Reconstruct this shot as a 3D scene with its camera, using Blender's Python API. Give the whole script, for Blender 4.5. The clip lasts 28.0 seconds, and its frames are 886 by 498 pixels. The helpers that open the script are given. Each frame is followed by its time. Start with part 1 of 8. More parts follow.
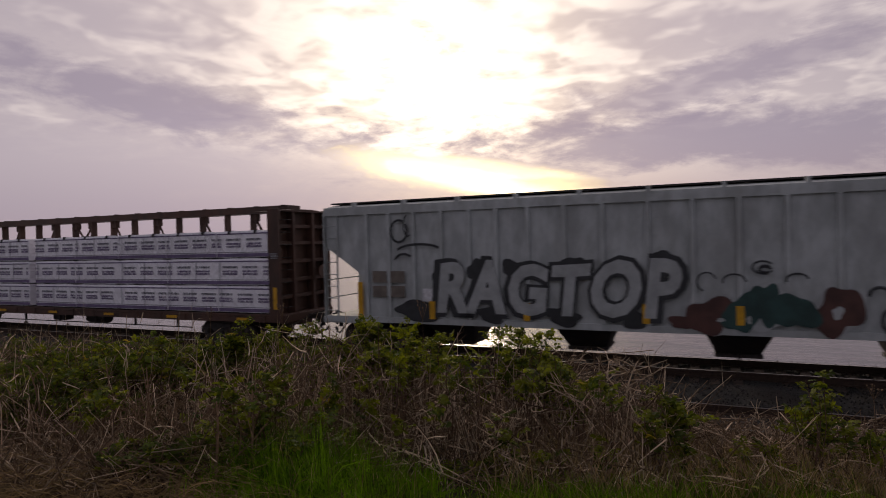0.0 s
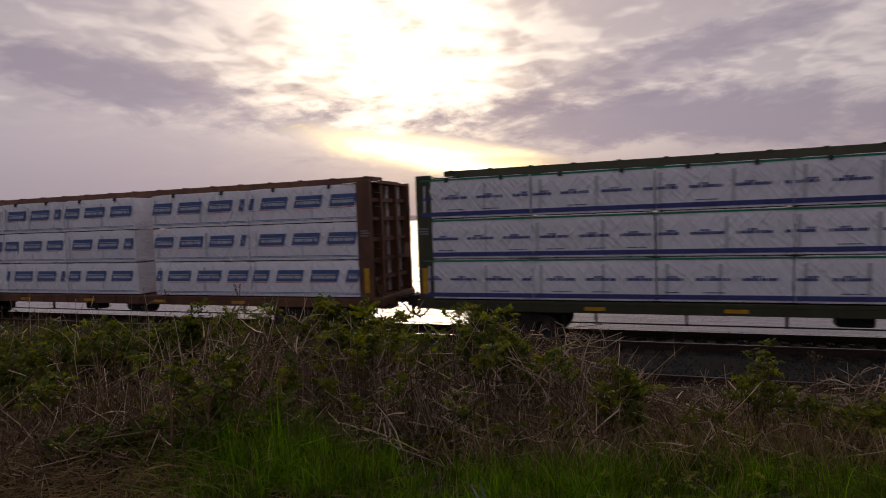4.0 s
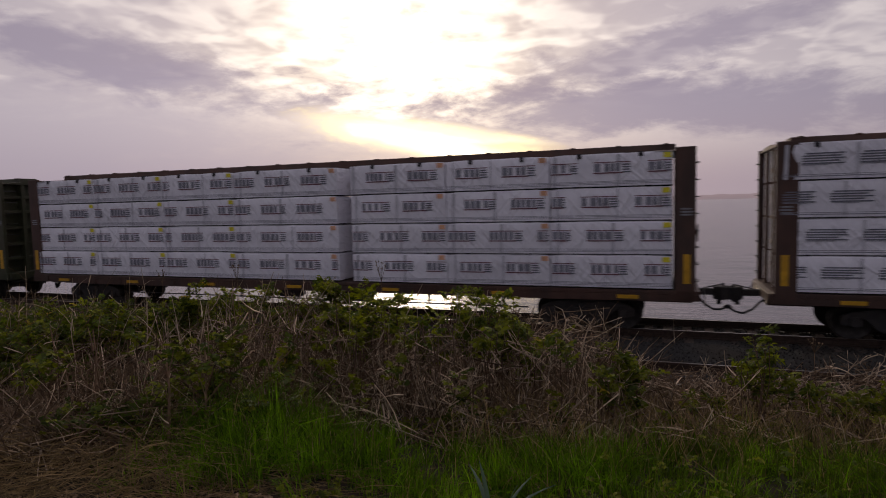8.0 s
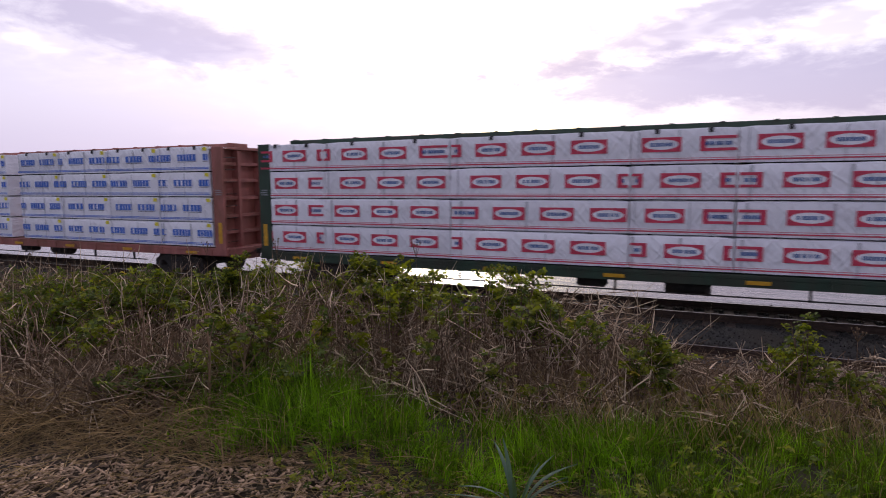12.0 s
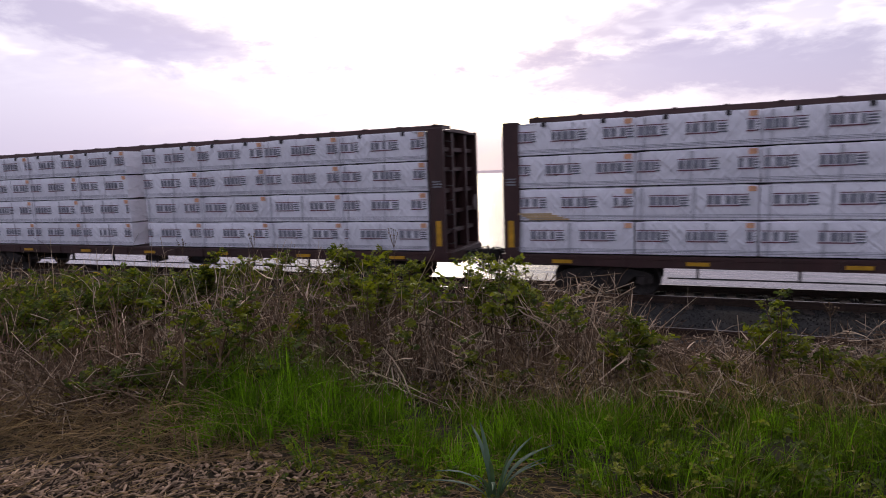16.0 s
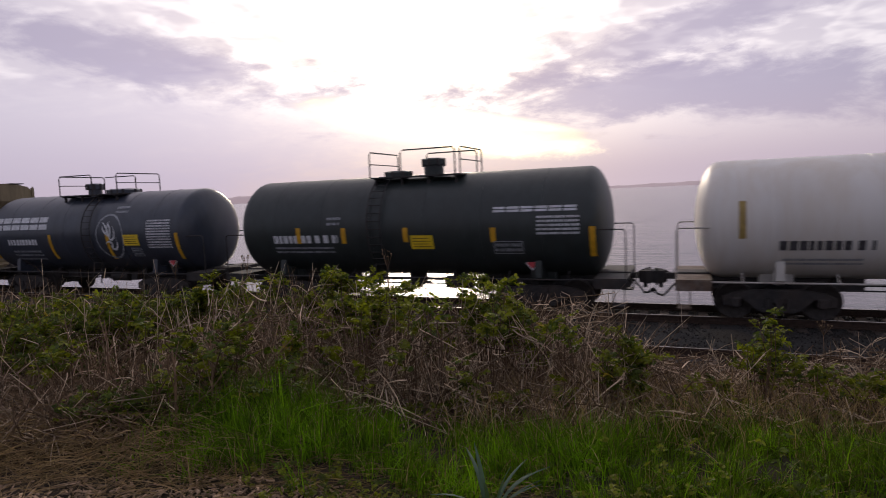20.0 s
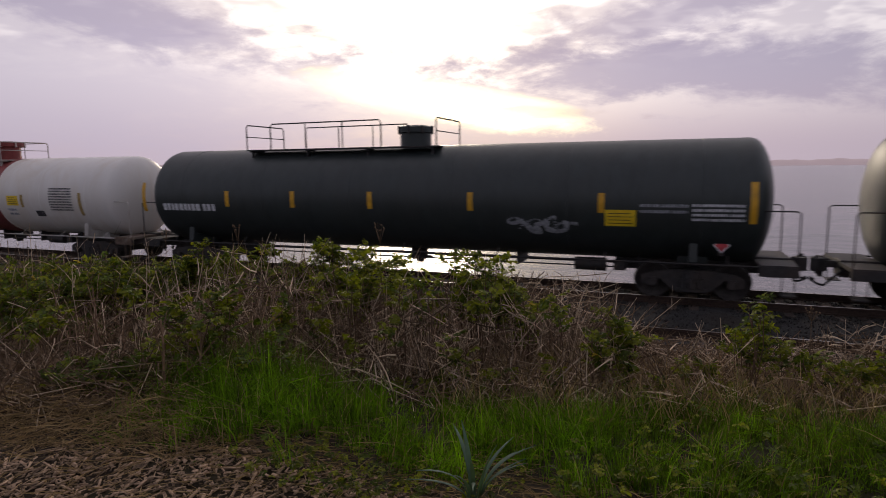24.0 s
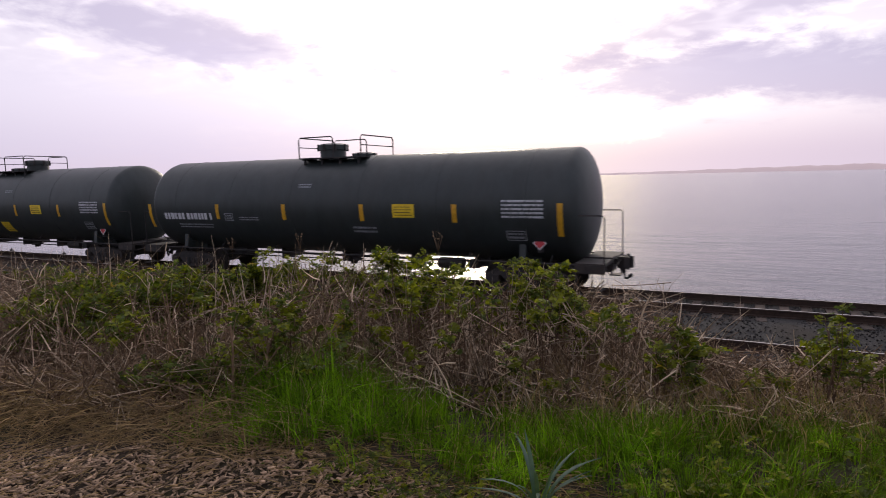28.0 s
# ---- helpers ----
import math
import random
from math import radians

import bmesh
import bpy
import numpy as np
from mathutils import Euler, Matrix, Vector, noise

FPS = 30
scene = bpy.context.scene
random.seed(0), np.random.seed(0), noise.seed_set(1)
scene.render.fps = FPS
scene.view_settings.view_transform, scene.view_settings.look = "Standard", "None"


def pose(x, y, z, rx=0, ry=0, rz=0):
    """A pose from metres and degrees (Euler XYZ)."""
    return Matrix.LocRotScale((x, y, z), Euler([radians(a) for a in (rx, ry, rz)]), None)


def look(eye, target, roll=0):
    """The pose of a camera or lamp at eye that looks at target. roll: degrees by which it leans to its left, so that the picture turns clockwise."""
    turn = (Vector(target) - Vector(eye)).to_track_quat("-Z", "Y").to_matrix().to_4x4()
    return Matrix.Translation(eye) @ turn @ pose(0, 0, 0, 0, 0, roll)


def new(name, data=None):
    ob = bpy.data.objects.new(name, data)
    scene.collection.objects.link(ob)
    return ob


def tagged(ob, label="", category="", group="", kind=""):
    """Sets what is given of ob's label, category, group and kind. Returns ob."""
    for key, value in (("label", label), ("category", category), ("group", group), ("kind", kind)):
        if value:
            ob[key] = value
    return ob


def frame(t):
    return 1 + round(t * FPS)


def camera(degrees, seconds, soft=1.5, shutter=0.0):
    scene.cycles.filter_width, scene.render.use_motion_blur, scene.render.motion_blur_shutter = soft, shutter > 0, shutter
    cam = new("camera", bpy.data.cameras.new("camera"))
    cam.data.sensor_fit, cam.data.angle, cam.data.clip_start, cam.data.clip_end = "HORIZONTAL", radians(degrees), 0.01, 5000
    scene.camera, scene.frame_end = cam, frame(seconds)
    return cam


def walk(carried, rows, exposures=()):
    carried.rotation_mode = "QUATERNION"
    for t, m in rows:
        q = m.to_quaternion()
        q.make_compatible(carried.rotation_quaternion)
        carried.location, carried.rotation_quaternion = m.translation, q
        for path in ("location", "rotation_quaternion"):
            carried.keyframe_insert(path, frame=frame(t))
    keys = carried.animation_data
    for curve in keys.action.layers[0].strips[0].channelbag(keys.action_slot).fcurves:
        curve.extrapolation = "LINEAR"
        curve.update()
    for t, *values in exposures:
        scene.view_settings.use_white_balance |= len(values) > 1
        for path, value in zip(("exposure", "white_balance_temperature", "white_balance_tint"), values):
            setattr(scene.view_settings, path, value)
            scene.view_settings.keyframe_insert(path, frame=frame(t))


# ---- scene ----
cam = camera(73.0, 28.0, 0.95, 0.16)

PATH = [
    (0, (-0.0808, -0.0632, 3.2971), (-0.9483, 1.7387, 3.2698), -1.45),
    (0.5, (-0.0681, -0.0616, 3.2999), (-0.9564, 1.7303, 3.3002), -1.92),
    (1, (-0.0684, -0.0509, 3.2933), (-0.9734, 1.7326, 3.2858), -1.80),
    (1.5, (-0.063, -0.0536, 3.293), (-0.9672, 1.7295, 3.237), -2.73),
    (2, (-0.0729, -0.0585, 3.2914), (-1.0059, 1.707, 3.1789), -3.05),
    (2.5, (-0.0663, -0.067, 3.2865), (-1.0031, 1.6936, 3.1353), -2.97),
    (3, (-0.0606, -0.0582, 3.2894), (-0.9798, 1.7172, 3.2332), -2.51),
    (3.5, (-0.0413, -0.0468, 3.2873), (-0.8034, 1.8002, 3.1981), -2.19),
    (5.5, (-0.0373, -0.0228, 3.2636), (-0.8245, 1.811, 3.1316), -0.90),
    (6, (-0.0505, -0.0181, 3.2563), (-0.8328, 1.8183, 3.1301), 0.78),
    (6.5, (-0.0423, -0.017, 3.2525), (-0.8068, 1.8261, 3.1168), -0.52),
    (7, (-0.0177, -0.0204, 3.2403), (-0.7947, 1.8183, 3.117), -1.00),
    (7.5, (-0.0284, 0.0048, 3.2446), (-0.8025, 1.844, 3.1107), -1.01),
    (8, (-0.0759, -0.0055, 3.246), (-0.8275, 1.842, 3.0983), -1.34),
    (8.5, (-0.0218, -0.0015, 3.273), (-0.8288, 1.8105, 3.0177), -0.92),
    (9, (-0.0197, -0.0113, 3.2734), (-0.8759, 1.7752, 2.9984), -1.05),
    (9.5, (-0.0229, -0.023, 3.2657), (-0.8821, 1.7622, 2.9923), -0.83),
    (10, (-0.0328, -0.0228, 3.2649), (-0.8914, 1.7626, 2.9907), -0.41),
    (10.5, (-0.0263, -0.0206, 3.2565), (-0.8867, 1.7651, 2.9901), -0.12),
    (11, (-0.0234, -0.0219, 3.2449), (-0.8855, 1.7654, 2.9953), -0.17),
    (11.5, (-0.0537, -0.0317, 3.2601), (-0.8973, 1.768, 3.0373), 0.10),
    (12, (-0.0102, -0.0169, 3.2665), (-0.8817, 1.7691, 3.0412), -0.48),
    (12.5, (0.0055, -0.0129, 3.2494), (-0.8677, 1.7728, 3.0288), -0.89),
    (14.5, (0.0375, 0.0065, 3.2374), (-0.8045, 1.8053, 3.002), -1.54),
    (15, (0.0379, 0.0171, 3.2342), (-0.795, 1.8157, 2.967), -1.64),
    (15.5, (0.0431, 0.0188, 3.2223), (-0.7885, 1.819, 2.962), -1.91),
    (16, (0.0394, 0.0239, 3.2204), (-0.783, 1.83, 2.9723), -2.05),
    (16.5, (0.0749, 0.051, 3.2445), (-0.7629, 1.8534, 3.0226), -2.11),
    (17, (0.0353, 0.0329, 3.245), (-0.7705, 1.85, 3.0243), -2.03),
    (17.5, (0.0516, 0.0287, 3.2498), (-0.7522, 1.8478, 3.0379), -1.85),
    (18, (0.0398, 0.0248, 3.2459), (-0.7609, 1.8461, 3.0421), -1.84),
    (18.5, (0.0431, 0.0229, 3.2554), (-0.7582, 1.8469, 3.0794), -1.76),
    (19, (0.0558, 0.0274, 3.256), (-0.753, 1.8461, 3.061), -2.08),
    (19.5, (0.0647, 0.0341, 3.2457), (-0.7453, 1.8522, 3.0491), -2.45),
    (20, (0.0467, 0.0242, 3.2235), (-0.7594, 1.8456, 3.0422), -2.35),
    (20.5, (0.0343, 0.0245, 3.228), (-0.7836, 1.8409, 3.0499), -1.85),
    (21, (0.0071, 0.0198, 3.2361), (-0.8317, 1.8242, 3.0348), -1.64),
    (21.5, (0.0146, 0.0282, 3.2353), (-0.8396, 1.8227, 3.012), -1.77),
    (22, (0.0127, 0.0338, 3.2363), (-0.8463, 1.8245, 3.001), -1.77),
    (22.5, (0.0052, 0.029, 3.2367), (-0.84, 1.8253, 2.9939), -1.45),
    (24.5, (0.0463, 0.0576, 3.2328), (-0.7207, 1.8847, 2.9619), -0.46),
    (25, (0.051, 0.0533, 3.2255), (-0.7071, 1.8849, 2.9597), -0.39),
    (25.5, (0.0522, 0.0527, 3.2262), (-0.7051, 1.8845, 2.9602), -0.51),
    (26, (0.0557, 0.0597, 3.2283), (-0.7035, 1.8897, 2.9543), -0.75),
    (26.5, (0.0571, 0.0564, 3.2263), (-0.7009, 1.8889, 2.9669), -0.61),
    (27, (0.0535, 0.0534, 3.2364), (-0.7153, 1.8843, 2.9979), -0.51),
    (27.5, (0.042, 0.0413, 3.2396), (-0.7725, 1.853, 3.0062), -0.64),
    (28, (-0.0003, 0.0235, 3.2353), (-0.9447, 1.7705, 2.999), -1.25),
]
EXPOSURES = [(0.0, -0.25, 6900, 12), (1.0, -0.42, 6900, 12), (2.0, -0.65, 7000, 12), (3.0, -0.5, 7000, 12), (6.0, -0.3, 6800, 12), (7.0, -0.2, 6800, 12), (8.0, -0.3, 6700, 11), (9.0, 0.0, 6500, 10),
             (10.0, 0.4, 6300, 10), (11.0, 0.62, 6150, 11), (12.0, 0.72, 6100, 12), (15.0, 0.45, 6100, 11), (16.0, 0.65, 6100, 11), (17.0, 0.68, 6150, 11), (18.0, 0.56, 6150, 10), (19.0, 0.46, 6200, 10), (20.0, 0.26, 6300, 10), (21.0, 0.1, 6500, 10),
             (22.0, -0.08, 6650, 10), (22.5, -0.05, 6600, 10), (25.0, 0.4, 6350, 9), (26.0, 0.68, 6300, 8), (28.0, 0.72, 6250, 9)]
walk(cam, [(t, look(eye, target, roll)) for t, eye, target, roll in PATH], EXPOSURES)

# The line of the main track, the speed of the train, the eye's height over the rails.
TRACK_Y = 16.49
SPEED = 15.62
# The tracks run a little askew to the bank.
LINE = Matrix.Rotation(radians(1.75), 4, "Z")
EYE_Z = 3.25

# ---- sky and sun ----
SUN_AZ, SUN_EL = 26.0, 15.5
SUN_DIR = Vector((-math.sin(radians(SUN_AZ)) * math.cos(radians(SUN_EL)),
                  math.cos(radians(SUN_AZ)) * math.cos(radians(SUN_EL)), math.sin(radians(SUN_EL))))


class Net:
    """A short way to write node trees."""

    def __init__(self, tree):
        self.t = tree
        tree.nodes.clear()

    def node(self, kind, **values):
        n = self.t.nodes.new("ShaderNode" + kind)
        for key, value in values.items():
            if key in n.inputs:
                self.put(n.inputs[key], value)
        return n

    def put(self, socket, value):
        if isinstance(value, bpy.types.NodeSocket):
            self.t.links.new(value, socket)
        elif value is not None:
            socket.default_value = value

    def math(self, op, a, b=None, c=None, clamp=False):
        n = self.t.nodes.new("ShaderNodeMath")
        n.operation, n.use_clamp = op, clamp
        for socket, value in zip(n.inputs, (a, b, c)):
            self.put(socket, value)
        return n.outputs[0]

    def vmath(self, op, a, b=None, scale=None):
        n = self.t.nodes.new("ShaderNodeVectorMath")
        n.operation = op
        self.put(n.inputs[0], a)
        if b is not None:
            self.put(n.inputs[1], b)
        if scale is not None:
            self.put(n.inputs["Scale"], scale)
        return n.outputs["Value"] if op in ("DOT_PRODUCT", "LENGTH") else n.outputs[0]

    def mix(self, fac, a, b, blend="MIX"):
        n = self.t.nodes.new("ShaderNodeMix")
        n.data_type, n.blend_type = "RGBA", blend
        self.put(n.inputs[0], fac)
        self.put(n.inputs[6], a if isinstance(a, bpy.types.NodeSocket) else (*a, 1))
        self.put(n.inputs[7], b if isinstance(b, bpy.types.NodeSocket) else (*b, 1))
        return n.outputs[2]

    def noise(self, vector, scale, detail=4.0, rough=0.55, distort=0.0):
        n = self.t.nodes.new("ShaderNodeTexNoise")
        if vector is not None:
            self.put(n.inputs["Vector"], vector)
        for key, value in (("Scale", scale), ("Detail", detail), ("Roughness", rough), ("Distortion", distort)):
            self.put(n.inputs[key], value)
        return n.outputs["Fac"]

    def ramp(self, value, lo, hi):
        n = self.t.nodes.new("ShaderNodeMapRange")
        n.interpolation_type = "SMOOTHSTEP"
        for key, v in (("Value", value), ("From Min", lo), ("From Max", hi)):
            self.put(n.inputs[key], v)
        return n.outputs["Result"]


def make_world():
    world = bpy.data.worlds.new("sky")
    world.use_nodes = True
    scene.world = world
    n = Net(world.node_tree)
    way = n.node("TexCoord").outputs["Generated"]
    sep = n.node("SeparateXYZ", Vector=way)
    x, y, z = sep.outputs
    up = n.math("MAXIMUM", z, 0.0)
    sky = n.t.nodes.new("ShaderNodeTexSky")
    sky.sky_type, sky.sun_disc = "NISHITA", False
    sky.sun_elevation, sky.sun_rotation = radians(SUN_EL), radians(-SUN_AZ)
    sky.dust_density, sky.air_density = 2.0, 1.0
    # how near the sun a direction lies
    near = n.math("MAXIMUM", n.vmath("DOT_PRODUCT", way, tuple(SUN_DIR)), 0.0)
    wide, mid, core = n.math("POWER", near, 1.6), n.math("POWER", near, 32.0), n.math("POWER", near, 150.0)
    # degrees to the left of the sun and above the horizon
    deg = 180 / math.pi
    az = n.math("SUBTRACT", n.math("MULTIPLY", n.math("ARCTAN2", n.math("MULTIPLY", x, -1.0), y), deg), SUN_AZ)
    el = n.math("MULTIPLY", n.math("ARCSINE", z), deg)
    # a high sheet of small clouds, in perspective
    flat = n.node("CombineXYZ", X=n.math("DIVIDE", x, n.math("ADD", up, 0.12)), Y=n.math("DIVIDE", y, n.math("ADD", up, 0.12)))
    p = flat.outputs[0]
    big = n.noise(p, 0.5, 4.0, 0.55, 0.6)
    small = n.noise(p, 1.9, 3.0, 0.55, 0.6)
    fine = n.noise(p, 5.6, 2.0, 0.5, 0.35)
    ripple = n.math("ADD", n.math("MULTIPLY", small, 0.45), n.math("MULTIPLY", fine, 0.55))
    sheet = n.ramp(n.math("ADD", n.math("MULTIPLY", big, 0.45), n.math("MULTIPLY", ripple, 0.55)), 0.44, 0.545)
    # towards the horizon the small clouds run together
    high = n.ramp(el, 7.0, 12.0)
    sheet = n.mix(high, (0.5, 0.5, 0.5), sheet)
    # lower banks of cloud, soft-edged and ragged
    low = n.node("CombineXYZ", X=n.math("MULTIPLY", az, 0.05), Y=n.math("MULTIPLY", el, 0.16))
    rag = n.math("SUBTRACT", n.noise(low.outputs[0], 1.0, 7.0, 0.62, 0.8), 0.5)
    low2 = n.node("CombineXYZ", X=n.math("MULTIPLY", az, 0.11), Y=n.math("MULTIPLY", el, 0.30))
    rag2 = n.math("SUBTRACT", n.noise(low2.outputs[0], 1.0, 7.0, 0.62, 0.5), 0.5)
    rag3 = n.math("SUBTRACT", n.noise(low2.outputs[0], 3.2, 5.0, 0.6, 0.3), 0.5)

    def bank(a0, e0, slope, half_a, half_e, soft, ragged=1.0):
        da = n.math("SUBTRACT", az, a0)
        de = n.math("SUBTRACT", n.math("SUBTRACT", el, e0), n.math("MULTIPLY", da, slope))
        r = n.math("SQRT", n.math("ADD", n.math("POWER", n.math("DIVIDE", da, half_a), 2.0), n.math("POWER", n.math("DIVIDE", de, half_e), 2.0)))
        edge = n.math("ADD", n.math("ADD", n.math("MULTIPLY", rag, 2.2 * ragged), n.math("MULTIPLY", rag2, 3.2 * ragged)), n.math("MULTIPLY", rag3, 1.4 * ragged))
        r = n.math("ADD", r, edge)
        return n.math("SUBTRACT", 1.0, n.ramp(r, 1.0 - soft, 1.0 + soft))

    right_bank = bank(-32.0, 7.3, 0.075, 31.0, 2.4, 0.5, 0.75)
    upper_bank = bank(-22.0, 12.7, -0.19, 17.0, 1.5, 0.75, 1.2)
    top_bank = bank(-34.0, 19.0, -0.10, 22.0, 2.4, 0.7)
    left_bank = bank(27.0, 13.0, 0.20, 19.0, 1.9, 0.6, 0.9)
    far_bank = bank(36.0, 19.5, 0.10, 22.0, 2.4, 0.7)
    veil = bank(34.0, 5.5, 0.0, 38.0, 5.0, 0.7, 0.4)
    breaks = bank(-4.6, 5.7, 0.18, 9.5, 1.30, 0.7, 0.70)
    core_break = bank(-3.4, 5.7, 0.22, 5.2, 0.75, 0.8, 0.5)
    wisps = bank(-9.0, 5.1, 0.05, 8.0, 0.45, 0.5, 0.9)
    lit = n.mix(wide, (0.36, 0.345, 0.41), (1.02, 0.90, 0.90))
    lit = n.mix(mid, lit, (1.75, 1.57, 1.36))
    dark = n.mix(wide, (0.28, 0.265, 0.33), (0.67, 0.58, 0.64))
    dark = n.mix(mid, dark, (0.72, 0.61, 0.57))
    colour = n.mix(sheet, lit, dark)
    colour = n.vmath("ADD", n.vmath("SCALE", colour, scale=0.92), n.vmath("SCALE", sky.outputs[0], scale=0.010))
    # the thin places round the sun let its light through
    ragged = n.math("ADD", 0.75, n.math("MULTIPLY", n.math("ADD", rag2, rag3), 2.4))
    glow = n.vmath("SCALE", (1.0, 0.92, 0.78), scale=n.math("MULTIPLY", n.math("MULTIPLY", core, 1.5), n.math("MAXIMUM", ragged, 0.15)))
    colour = n.vmath("ADD", colour, glow)
    grey = n.mix(mid, n.mix(wide, (0.24, 0.225, 0.28), (0.385, 0.33, 0.45)), (0.58, 0.455, 0.47))
    for mask, strength in ((top_bank, 0.15), (far_bank, 0.18), (upper_bank, 0.68), (left_bank, 0.76), (right_bank, 0.82)):
        colour = n.mix(n.math("MULTIPLY", mask, strength), colour, grey)
    # haze over the sea, warm under the sun
    haze = n.math("SUBTRACT", 1.0, n.ramp(el, 1.0, 9.0))
    hazy = n.mix(n.math("POWER", near, 30.0), n.mix(wide, (0.28, 0.265, 0.32), (0.51, 0.395, 0.465)), (0.96, 0.70, 0.45))
    colour = n.mix(n.math("MULTIPLY", haze, 0.90), colour, hazy)
    colour = n.mix(n.math("MULTIPLY", veil, 0.6), colour, n.mix(wide, (0.28, 0.265, 0.32), (0.52, 0.45, 0.57)))
    colour = n.mix(n.math("MULTIPLY", breaks, 0.95), colour, (2.7, 2.2, 1.2))
    colour = n.mix(n.math("MULTIPLY", core_break, 0.9), colour, (4.2, 3.7, 2.6))
    colour = n.mix(n.math("MULTIPLY", wisps, 0.5), colour, (0.62, 0.47, 0.42))
    back = n.node("Background", Color=colour, Strength=1.0)
    n.t.links.new(back.outputs[0], n.node("OutputWorld").inputs[0])


make_world()
sun = new("sun", bpy.data.lights.new("sun", "SUN"))
sun.data.energy, sun.data.angle, sun.data.color = 0.7, radians(10), (1.0, 0.82, 0.62)
sun.matrix_world = look((0, 0, 60), tuple(Vector((0, 0, 60)) - SUN_DIR))

# ---- materials ----
MATS = {}


def material(name, base, rough=0.7, metal=0.0, grain=8.0, vary=0.25, dirt=None, dirt_amount=0.4, dirt_scale=1.2,
             stretch=(1, 1, 1), bump=0.15, bump_scale=None, island=0.0, thin=0.0, spec=0.5, per_object=0.0):
    """A surface with grain, stains and fine relief in metres."""
    if name in MATS:
        return MATS[name]
    mat = bpy.data.materials.new(name)
    mat.use_nodes = True
    n = Net(mat.node_tree)
    place = n.node("TexCoord").outputs["Object"]
    mp = n.t.nodes.new("ShaderNodeMapping")
    n.put(mp.inputs["Vector"], place)
    mp.inputs["Scale"].default_value = stretch
    p = mp.outputs[0]
    g = n.noise(p, grain, 5.0, 0.6)
    low = tuple(c * (1 - vary) for c in base)
    high = tuple(min(1.0, c * (1 + vary)) for c in base)
    col = n.mix(n.ramp(g, 0.3, 0.7), low, high)
    if dirt:
        s = n.noise(p, dirt_scale, 6.0, 0.65, 0.5)
        col = n.mix(n.math("MULTIPLY", n.ramp(s, 0.42, 0.68), dirt_amount), col, dirt)
    if island or per_object:
        src = n.node("NewGeometry").outputs["Random Per Island"] if island else n.node("ObjectInfo").outputs["Random"]
        amount = island or per_object
        k = n.math("MULTIPLY_ADD", src, 2 * amount, 1.0 - amount)
        col = n.vmath("SCALE", col, scale=k)
    bs = n.node("BsdfPrincipled", Metallic=metal, Roughness=rough)
    n.put(bs.inputs["Base Color"], col)
    bs.inputs["Specular IOR Level"].default_value = spec
    if bump:
        b = n.node("Bump", Strength=bump, Distance=0.02, Height=n.noise(p, bump_scale or grain * 3, 4.0, 0.6))
        n.put(bs.inputs["Normal"], b.outputs[0])
    out = bs.outputs[0]
    if thin:
        tr = n.node("BsdfTranslucent")
        n.put(tr.inputs["Color"], n.vmath("MULTIPLY", col, (1.3, 1.4, 0.6)))
        m = n.node("MixShader", Fac=thin)
        n.t.links.new(out, m.inputs[1])
        n.t.links.new(tr.outputs[0], m.inputs[2])
        out = m.outputs[0]
    n.t.links.new(out, n.node("OutputMaterial").inputs[0])
    MATS[name] = mat
    return mat


def paint(name, colour, rust=(0.10, 0.045, 0.025), amount=0.35, rough=0.55, spec=0.4):
    return material(name, colour, rough, 0.0, 3.0, 0.18, rust, amount, 0.9, (1, 1, 0.45), 0.06, 40, spec=spec)


soil = material("soil", (0.036, 0.025, 0.016), 0.95, grain=6, vary=0.4, dirt=(0.035, 0.038, 0.014), dirt_amount=0.7, dirt_scale=0.7, bump=0.6, bump_scale=30, spec=0.2)
chip_wood = material("wood_chips", (0.33, 0.225, 0.145), 0.9, grain=20, vary=0.3, island=0.5, bump=0.2, spec=0.25)
dry_stem = material("dry_stem", (0.175, 0.115, 0.070), 0.85, grain=15, vary=0.3, island=0.55, bump=0.1, spec=0.2)
pale_stem = material("pale_stem", (0.54, 0.415, 0.29), 0.8, grain=15, vary=0.25, island=0.4, bump=0.1, spec=0.3)
twig_bark = material("twig_bark", (0.10, 0.062, 0.040), 0.85, grain=25, vary=0.3, island=0.3, bump=0.2, spec=0.2)
cane_bark = material("cane_bark", (0.20, 0.125, 0.075), 0.8, grain=18, vary=0.35, bump=0.3, spec=0.25)
grass_green = material("grass_blade", (0.118, 0.218, 0.006), 0.6, grain=3, vary=0.35, island=0.65, thin=0.42, bump=0, spec=0.2)
dry_grass = material("dry_grass", (0.32, 0.220, 0.120), 0.8, grain=5, vary=0.3, island=0.5, thin=0.2, bump=0, spec=0.2)
leaf_green = material("leaf_green", (0.068, 0.092, 0.011), 0.6, grain=4, vary=0.35, island=0.5, thin=0.38, bump=0, spec=0.22)
leaf_young = material("leaf_young", (0.165, 0.178, 0.015), 0.6, grain=4, vary=0.3, island=0.45, thin=0.42, bump=0, spec=0.22)
leaf_yellow = material("leaf_yellow", (0.42, 0.30, 0.03), 0.6, grain=4, vary=0.2, island=0.2, thin=0.4, bump=0)
blade_blue = material("blade_bluegreen", (0.060, 0.105, 0.062), 0.5, grain=9, vary=0.2, island=0.2, thin=0.2, bump=0)
gravel = material("ballast_stone", (0.046, 0.044, 0.042), 0.95, grain=25, vary=0.4, dirt=(0.04, 0.03, 0.021), dirt_amount=0.5, dirt_scale=0.8, island=0.45, bump=0.6, bump_scale=45, spec=0.2)
